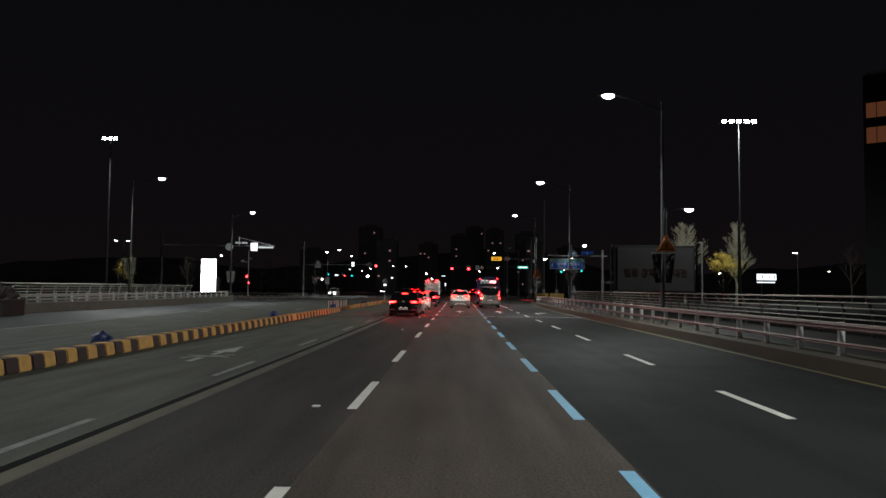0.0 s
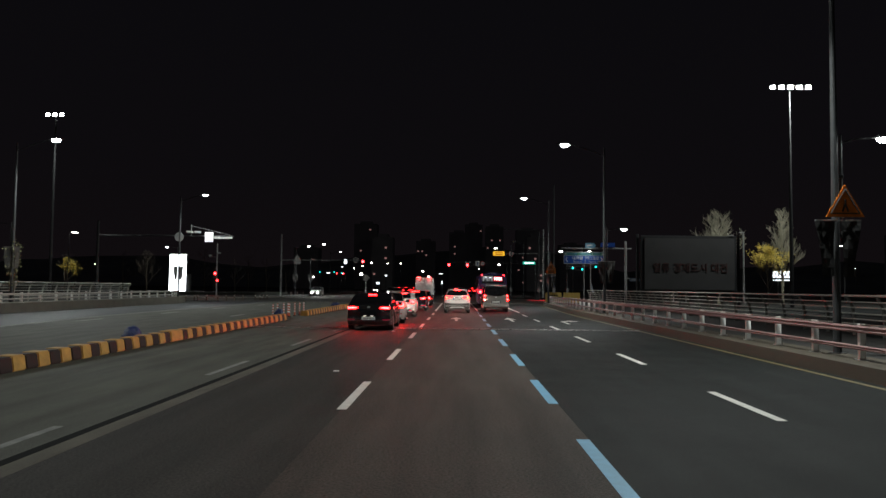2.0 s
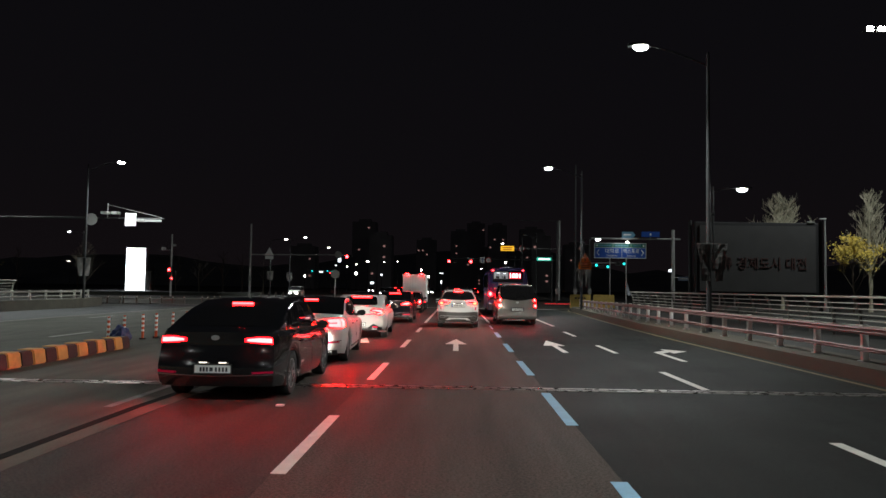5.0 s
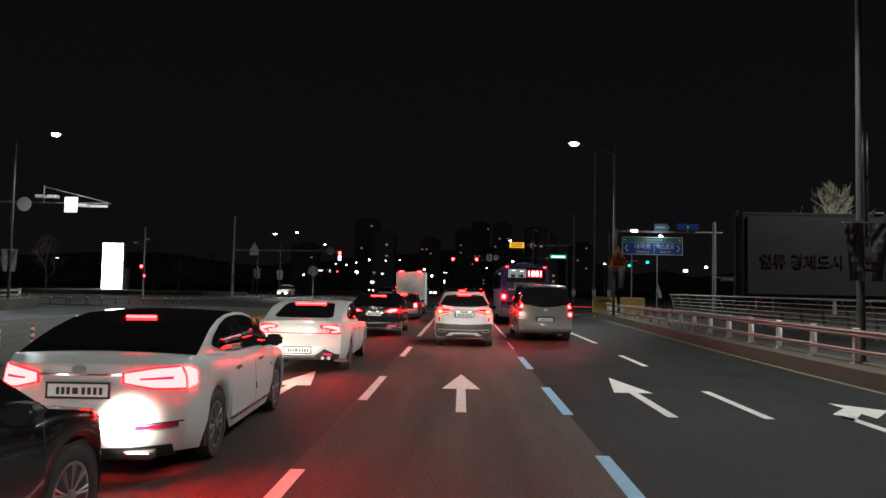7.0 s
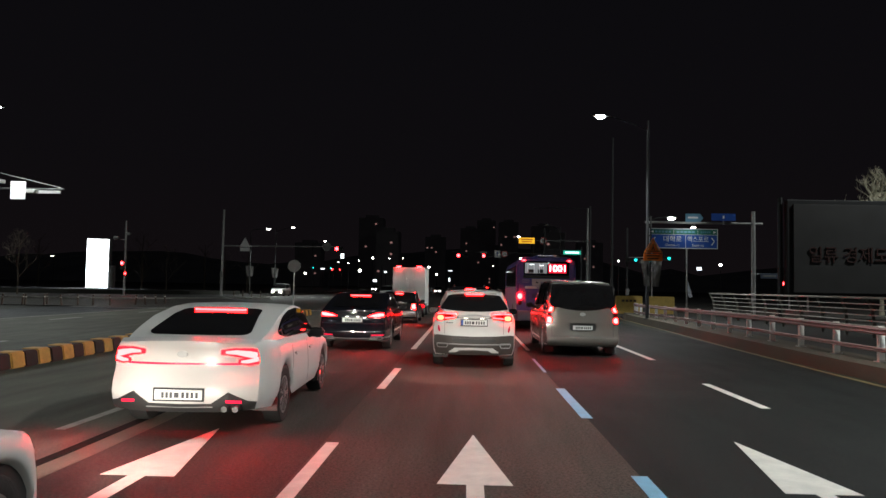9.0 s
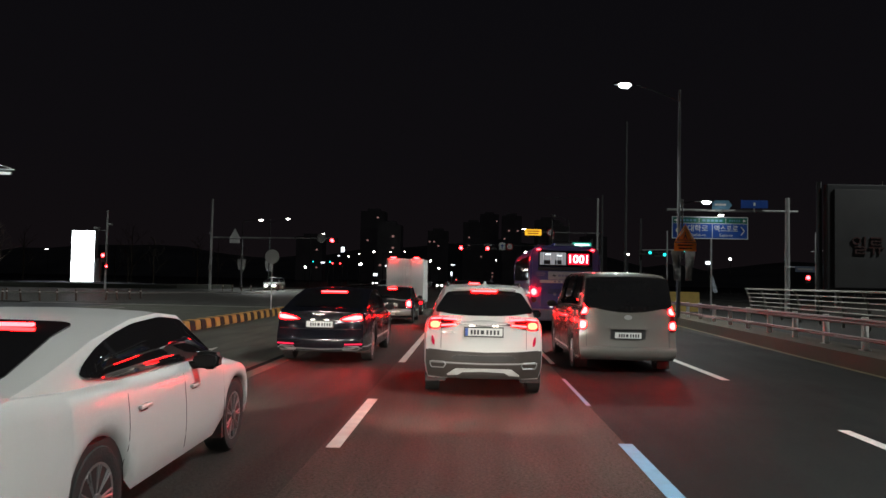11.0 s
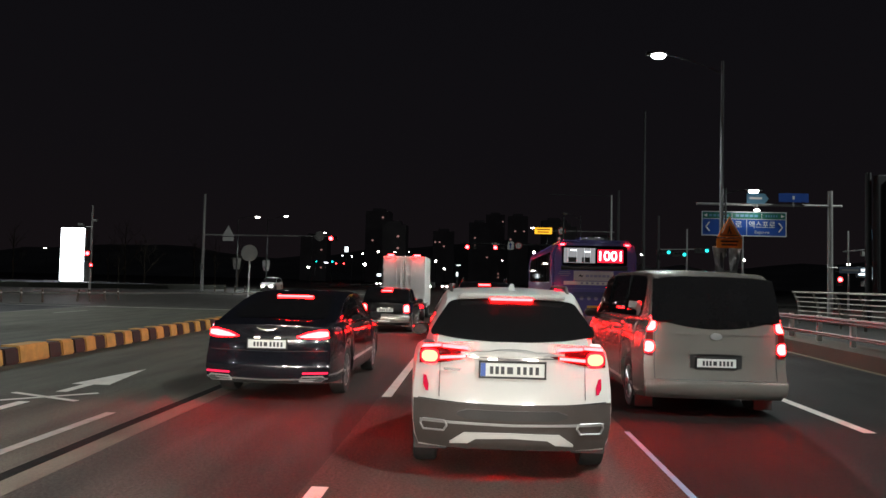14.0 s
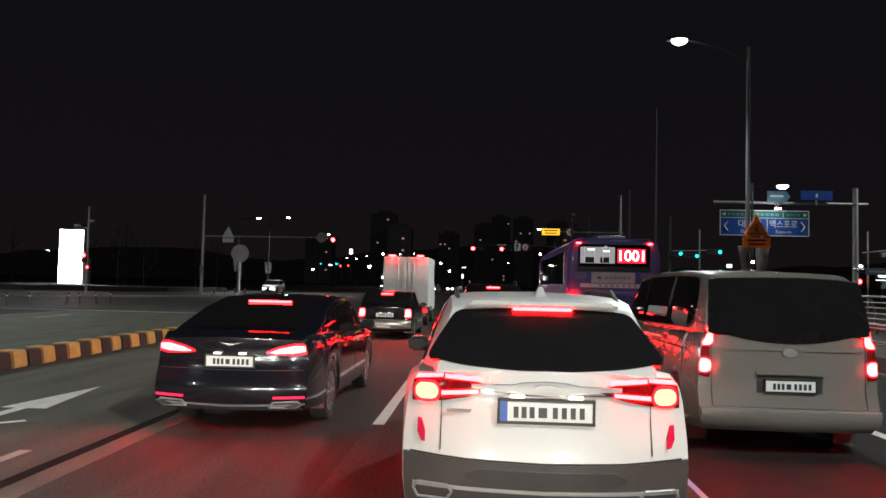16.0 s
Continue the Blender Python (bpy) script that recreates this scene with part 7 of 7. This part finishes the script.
for side in (1, -1):
    part("plate_lamp", box(bm_(), (side * 0.17, c.rear_y(0, 1.03) - 0.03, 1.045), (0.08, 0.03, 0.015)), PLATE_LAMP, c.g)
    part("roof_rail", tube(bm_(), [(side * 0.55, -1.35, 1.585), (side * 0.585, -0.9, 1.655), (side * 0.585, 0.3, 1.66), (side * 0.57, 0.75, 1.58)], 0.018, 6), TRIM, c.g)
part("model_bar", box(bm_(), (-0.50, c.rear_y(0.50, 0.94) - 0.006, 0.945), (0.17, 0.012, 0.02)), P_GREY, c.g, "small grey lettering bar")
bm = bm_()
prism(bm, [(-0.50, 1.548), (0.50, 1.548), (0.46, 1.592), (-0.46, 1.592)], -4.37 / 2 + 0.42, -4.37 / 2 + 0.80, "y")
bmesh.ops.bevel(bm, geom=bm.edges[:], offset=0.02, segments=2, affect="EDGES")
part("spoiler", bm, P_WHITE, c.g, "white roof spoiler")
c.rear_glass(0.093, 0.475, 0.735, 0.555, 0.10, 0.05, 0.10)
c.stop_lamp(1.515, 0.38, 0.035)
bm = bm_()
prism(bm, [(-0.11, 0), (0.10, 0), (0.02, 0.035), (-0.05, 0.075), (-0.085, 0.07)], -0.04, 0.04, "x")
for v in bm.verts:
    v.co.x *= 1 - v.co.z * 9.5
bmesh.ops.bevel(bm, geom=bm.edges[:], offset=0.006, segments=2, affect="EDGES")
part("aerial", bm, P_WHITE, c.g, "white shark-fin aerial").location = (0.02, -1.25, 1.618)
part("wiper", tube(bm_(), [(0.0, -4.37 / 2 + 0.15, 1.225), (0.36, -4.37 / 2 + 0.17, 1.245)], 0.010, 5), TRIM, c.g)
c.mirrors(2.75, 1.12, P_BLACK)
c.handles((1.35, 2.25), 0.88, P_WHITE)
c.door_lines((1.25, 2.1, 3.0), 0.34, 1.0)
c.front_lamps(0.78)

# -- dark SUV in front of it --
c = make((0.75, 3.1), (1.8,), 2.65, name="dark_suv", x=0.20, rear=80.3, L=4.6, W=1.88, wb=2.70, ro=0.92, wr=0.36,
         deck=[(0, 1.10), (0.15, 1.14), (2.0, 1.09), (3.3, 1.06), (3.5, 1.04), (4.3, 0.92), (4.6, 0.7)],
         roof=[(0.13, 1.12), (0.4, 1.42), (0.7, 1.66), (1.2, 1.70), (2.0, 1.70), (2.6, 1.65), (3.4, 1.07)], tail=SUV_TAIL,
         paint=P_BLACK, label="dark SUV with roof rails and brakes lit", clear=0.2)
c.lamp("tail_light", [(0.55, 0.90, 0.98), (0.85, 0.86, 1.0)], "lit red tail light")
c.plate(0.8)
for side in (1, -1):
    part("roof_rail", tube(bm_(), [(side * 0.64, -1.4, 1.68), (side * 0.66, -1.0, 1.78), (side * 0.66, 0.4, 1.79), (side * 0.64, 0.8, 1.68)], 0.02, 6), CHROME, c.g)
c.rear_glass(0.17, 0.64, 0.68, 0.56, 0.10, 0.05)
c.stop_lamp(1.58, 0.34, 0.05)
c.mirrors(2.9, 1.12, TRIM)
c.front_lamps(0.8)
for x, y in ((-12.5, 205), (-15.5, 222), (-13.0, 246), (1.0, 190), (4.2, 205)):
    tagged(copy_thing(c.g, at(x, y, 0)), "distant dark car seen by its red tail lights")

# -- silver van in the bus lane --
VAN_TAIL = [(0.2, 0.14), (0.34, 0.02), (0.46, 0.0), (0.52, 0.05), (0.6, 0.075), (1.0, 0.07), (1.1, 0.075)]
c = make((0.5, 4.05), (1.55, 2.9), 3.75, name="silver_van", x=3.06, rear=68.75, L=5.12, W=1.92, wb=3.2, ro=1.0, wr=0.345,
         deck=[(0, 1.22), (0.1, 1.24), (2.0, 1.20), (4.1, 1.15), (4.3, 1.12), (4.9, 0.92), (5.12, 0.7)],
         roof=[(0.09, 1.23), (0.17, 1.55), (0.25, 1.80), (0.45, 1.885), (1.5, 1.925), (2.8, 1.92), (3.6, 1.85), (4.35, 1.13)], tail=VAN_TAIL,
         paint=P_SILVER, label="silver passenger van with stacked brake lights and dark glass", clear=0.22, tumble=0.20, plan_rear=0.05, bulge=0.06, plan_front=0.2, spokes=10)
c.patch("tail_light", [(0.80, 0.79, 1.29), (0.85, 0.79, 1.31), (0.905, 0.81, 1.29)], LENS_R, 0.014, mirror=True, label="tall dark red lamp")
c.lamp("brake_lamp", pill(0.765, 0.925, 1.105, 1.31, 0.06), "lit upper brake lamp", shrink=0.86)
c.lamp("brake_lamp", pill(0.785, 0.925, 0.83, 0.99, 0.06), "lit lower brake lamp", shrink=0.86)
c.patch("bumper", [(-0.93, 0.30, 0.49), (-0.5, 0.29, 0.48), (0, 0.28, 0.475), (0.5, 0.29, 0.48), (0.93, 0.30, 0.49)], P_SILVER, 0.05, 0.06, label="silver rear bumper")
c.patch("tailgate_gap", [(-0.78, 0.495, 0.507), (0.78, 0.495, 0.507)], TRIM, 0.006)
c.patch("tailgate_gap", [(0.775, 0.50, 1.22), (0.785, 0.50, 1.22)], TRIM, 0.006, mirror=True)
# darker grey panel laid on round the plate, no hollow is cut
c.patch("plate_panel", [(-0.33, 0.65, 0.84), (0.33, 0.65, 0.84)], P_GREY, 0.008, label="darker grey panel round the plate")
c.patch("plate_garnish", [(-0.35, 0.83, 0.868), (0, 0.838, 0.875), (0.35, 0.83, 0.868)], P_SILVER, 0.035)
c.patch("crease", [(-0.77, 1.075, 1.09), (0, 1.08, 1.095), (0.77, 1.075, 1.09)], P_SILVER, 0.012)
c.patch("small_label", [(0.66, 0.60, 0.622), (0.76, 0.60, 0.622)], TRIM, 0.01)
c.plate(0.72, 0.50, 0.11)
badge(c, 1.06, 0.075)
c.patch("glass_foot", [(x / 10, 1.15 + 0.11 * (x / 7.4) ** 2, 1.268) for x in (-7.4, -6, -4.5, -3, -1.5, 0, 1.5, 3, 4.5, 6, 7.4)], GLASS, 0.006, 0.05, label="dark curved lower edge of the rear glass")
c.rear_glass(0.0905, 0.285, 0.83, 0.765, 0.06, 0.08, 0.01)
part("wiper", tube(bm_(), [(0.0, -2.56 + 0.11, 1.22), (-0.45, -2.56 + 0.12, 1.25)], 0.01, 5), TRIM, c.g)
c.mirrors(3.85, 1.2, TRIM)
c.handles((2.4, 3.1), 1.02, P_SILVER)
c.door_lines((1.5, 2.75, 3.8), 0.36, 1.12)
for side in (1, -1):
    part("slide_rail", box(bm_(), (side * 0.957, -1.3, 1.05), (0.01, 1.4, 0.02)), TRIM, c.g)
    part("mud_flap", box(bm_(), (side * 0.8, -2.56 + 0.6, 0.2), (0.24, 0.015, 0.3)), RUBBER, c.g)
c.front_lamps(0.85)

# -- light SUV facing the camera across the junction, and further ones behind it --
o = make((0.75, 3.1), (1.8,), 2.65, name="oncoming_suv", x=-24.8, rear=145.5, L=4.5, W=1.86, wb=2.70, ro=0.92, wr=0.35,
         deck=[(0, 1.08), (0.15, 1.10), (2.0, 1.06), (3.2, 1.03), (3.4, 1.02), (4.2, 0.92), (4.5, 0.72)],
         roof=[(0.13, 1.1), (0.4, 1.4), (0.7, 1.6), (1.2, 1.64), (2.0, 1.64), (2.6, 1.60), (3.35, 1.05)], tail=SUV_TAIL,
         paint=P_WHITE, label="pale SUV facing the junction with its headlights lit", rz=180)
o.front_lamps(0.80, 120, True)
o.mirrors(2.9, 1.12, P_BLACK)
for x, y, rz in ((-26.5, 262, 180), (-10.2, 145.5, 180), (-9.5, 210, 178), (-6.5, 216, 180), (-14, 260, 180), (-14.3, 180, 180)):
    k = copy_thing(o.g, at(x, y, 0, rz))
    tagged(k, "distant pale car with its headlights lit")

# -- white box truck --
tk = thing("box_truck", at(-3.05, 89.6), "white box truck with high red lamps and double rear doors", "truck", "vehicles on the road")
part("cargo_box", box(bm_(), (0, 1.7, 1.72), (1.78, 3.3, 1.95), 0.025), P_BOX, tk, "white cargo box")
for s in (-1, 1):
    d = part("rear_door", box(bm_(), (s * 0.435, 0.035, 1.72), (0.84, 0.03, 1.84), 0.008), P_BOX, tk, "white rear door")
    for xx in (0.12, 0.30):
        part("lock_bar", rod(bm_(), (s * xx, 0.0, 0.85), (s * xx, 0.0, 2.58), 0.008), GALV, d)
    part("top_lamp", box(bm_(), (s * 0.55, -0.05, 2.735), (0.26, 0.05, 0.06), 0.02), SIG_RED, tk, "lit red lamp over the box")
    part("tail_lamp", box(bm_(), (s * 0.72, 0.06, 0.62), (0.26, 0.06, 0.12), 0.02), TAIL, tk, "lit red lower lamp")
    wheel(tk, s * 0.74, 0.95, 0.29, 0.19, 6, s)
    wheel(tk, s * 0.74, 3.75, 0.29, 0.19, 6, s)
    part("side_mirror", box(bm_(), (s * 0.98, 4.3, 1.5), (0.18, 0.07, 0.28), 0.03), TRIM, tk)
part("frame", box(bm_(), (0, 2.2, 0.58), (0.8, 4.3, 0.26), 0.02), TRIM, tk)
bm = bm_()
prism(bm, [(3.42, 0.5), (5.05, 0.5), (5.12, 1.05), (4.85, 1.3), (4.45, 1.95), (3.5, 2.0)], -0.82, 0.82, "x")
bmesh.ops.bevel(bm, geom=bm.edges[:], offset=0.05, segments=2, affect="EDGES")
part("cab", bm, P_BOX, tk, "white cab")
part("bumper", box(bm_(), (0, 0.08, 0.48), (1.5, 0.08, 0.12), 0.02), SIGN_GREY, tk)
part("number_plate", box(bm_(), (0.1, 0.03, 0.6), (0.33, 0.015, 0.16), 0.005), PLATE, tk)

# -- blue city bus --
bus = thing("city_bus", at(3.42, 81.0, 0, -0.5), "blue city bus with a lit red route display, brakes lit", "bus", "vehicles on the road")
BL, BW = 10.9, 2.49
bm = bm_()
prof = [(-BW / 2, 0.33), (-BW / 2, 2.55), (-BW / 2 + 0.08, 2.86), (-BW / 2 + 0.30, 3.02), (BW / 2 - 0.30, 3.02), (BW / 2 - 0.08, 2.86), (BW / 2, 2.55), (BW / 2, 0.33)]
prism(bm, prof, 0, BL, "y")
bmesh.ops.bevel(bm, geom=[e for e in bm.edges if abs(e.verts[0].co.y - e.verts[1].co.y) < 0.01], offset=0.09, segments=3, affect="EDGES")
part("body", bm, P_BUS, bus, "", True)
part("rear_window", box(bm_(), (0, -0.004, 2.55), (1.90, 0.05, 0.58), 0.05), GLASS, bus, "dark rear window")
part("cabin_glow", box(bm_(), (-0.44, -0.026, 2.55), (0.92, 0.02, 0.44), 0.01), BUS_CABIN, bus, "lit cabin seen through the window")
# grab poles glow by themselves in place of cabin light on them
for x in (-0.78, -0.52, -0.30, -0.12):
    part("grab_pole", rod(bm_(), (x, -0.04, 2.36), (x, -0.04, 2.76), 0.012, 0.012, 6), POLE_GLOW, bus)
for x, z in ((-0.62, 2.70), (-0.20, 2.66)):
    part("cabin_lamp", box(bm_(), (x, -0.04, z), (0.18, 0.01, 0.035)), LIT_WHITE, bus, "lit cabin lamp")
for x in (-0.66, -0.24):
    part("seat_back", box(bm_(), (x, -0.038, 2.42), (0.26, 0.012, 0.15), 0.004), TRIM, bus)
disp = part("route_display", box(bm_(), (0.46, -0.035, 2.54), (0.74, 0.03, 0.38), 0.02), BUS_RED, bus, "red glowing route display")
words("route_number", "1001", 0.40, at(0.46, -0.054, 2.53), BUS_LED, disp, 0.004, width=0.64)
part("window_skirt", box(bm_(), (0, -0.004, 2.185), (1.94, 0.04, 0.13), 0.03), TRIM, bus, "dark strip under the rear window")
ad = part("ad_panel", box(bm_(), (-0.02, -0.012, 1.95), (1.16, 0.03, 0.29), 0.01), BUS_AD, bus, "pale advertising panel")
part("mark", prism(bm_(), [(-0.46, 1.93), (-0.40, 2.0), (-0.37, 1.95), (-0.31, 1.98), (-0.36, 1.90), (-0.40, 1.93)], -0.034, -0.026, "y"), SIGN_BLACK, ad, "small dark mark")
for k, w in enumerate((0.10, 0.08, 0.11, 0.09, 0.10, 0.08)):
    part("text_bar", box(bm_(), (-0.20 + k * 0.12, -0.030, 1.95), (w, 0.006, 0.07)), BUS_INK, ad)
band = part("white_band", box(bm_(), (-0.04, -0.010, 1.735), (1.70, 0.03, 0.105), 0.01), P_BOX, bus, "white lettered band")
for k in range(7):
    part("text_bar", box(bm_(), (-0.36 + k * 0.155, -0.028, 1.735), (0.07, 0.006, 0.06)), BUS_INK, band)
for side in (1, -1):
    for k, w in enumerate((0.30, 0.36, 0.26)):
        part("text_bar", box(bm_(), (side * 0.87, -0.012, 2.06 - k * 0.055), (w, 0.03, 0.022)), BUS_INK, bus)
for k in range(4):
    part("pale_mark", prism(bm_(), disc(-0.36 + k * 0.21, 1.29, 0.055, 0.06, 10), -0.034, -0.02, "y"), BUS_INK, bus, "faded pale mark")
part("engine_door", box(bm_(), (0, -0.010, 1.22), (1.7, 0.03, 0.72), 0.03), P_BUS, bus)
for k in range(6):
    part("louvre", box(bm_(), (0, -0.03, 1.42 - k * 0.03 + 0.04), (1.2, 0.02, 0.012)), TRIM, bus)
part("side_panel", box(bm_(), (0.78, -0.030, 1.17), (0.42, 0.01, 0.30), 0.005), SIGN_GREY, bus, "pale notice panel")
part("number_plate", box(bm_(), (0.0, -0.034, 0.98), (0.40, 0.02, 0.20), 0.005), mat("bus_plate_yellow", (0.6, 0.42, 0.05), 0.5), bus, "yellow number plate")
part("plate_bar", box(bm_(), (0.0, -0.047, 0.97), (0.32, 0.006, 0.09)), PLATE_INK, bus)
part("bumper", box(bm_(), (0, -0.02, 0.55), (2.45, 0.16, 0.42), 0.06), BUS_LOW, bus, "lilac-grey rear bumper")
for s in (-1, 1):
    part("tail_lamp", prism(bm_(), disc(s * 1.10, 1.36, 0.10, 0.12, 16), -0.05, 0.02, "y"), TAIL_HOT, bus, "lit red tail lamp")
    part("tail_lamp", prism(bm_(), disc(s * 1.10, 1.08, 0.09, 0.10, 16), -0.05, 0.02, "y"), LENS_R, bus)
    part("marker_lamp", box(bm_(), (s * 0.95, -0.03, 2.87), (0.13, 0.05, 0.045), 0.015), SIG_RED, bus, "small lit red marker lamp")
    wheel(bus, s * 1.06, 2.9, 0.48, 0.28, 8, s)
    wheel(bus, s * 1.06, 8.3, 0.48, 0.28, 8, s)
    for k in range(7):
        part("side_window", box(bm_(), (s * 1.245, 1.3 + 1.32 * k, 2.2), (0.03, 1.22, 0.9), 0.03), GLASS, bus, "dark side window")
    part("wheel_arch", prism(bm_(), [(2.9 + 0.6 * math.cos(math.pi * k / 12), 0.34 + 0.66 * math.sin(math.pi * k / 12)) for k in range(13)], s * 1.20, s * 1.25, "x"), TRIM, bus)
bm = bm_()
box(bm, (0, 1.7, 3.06), (0.8, 1.6, 0.16), 0.06)
part("roof_unit", bm, P_BUS, bus, "roof cooling unit")
part("rear_hump", box(bm_(), (0, 0.45, 3.04), (0.7, 0.5, 0.12), 0.05), SIGN_GREY, bus)
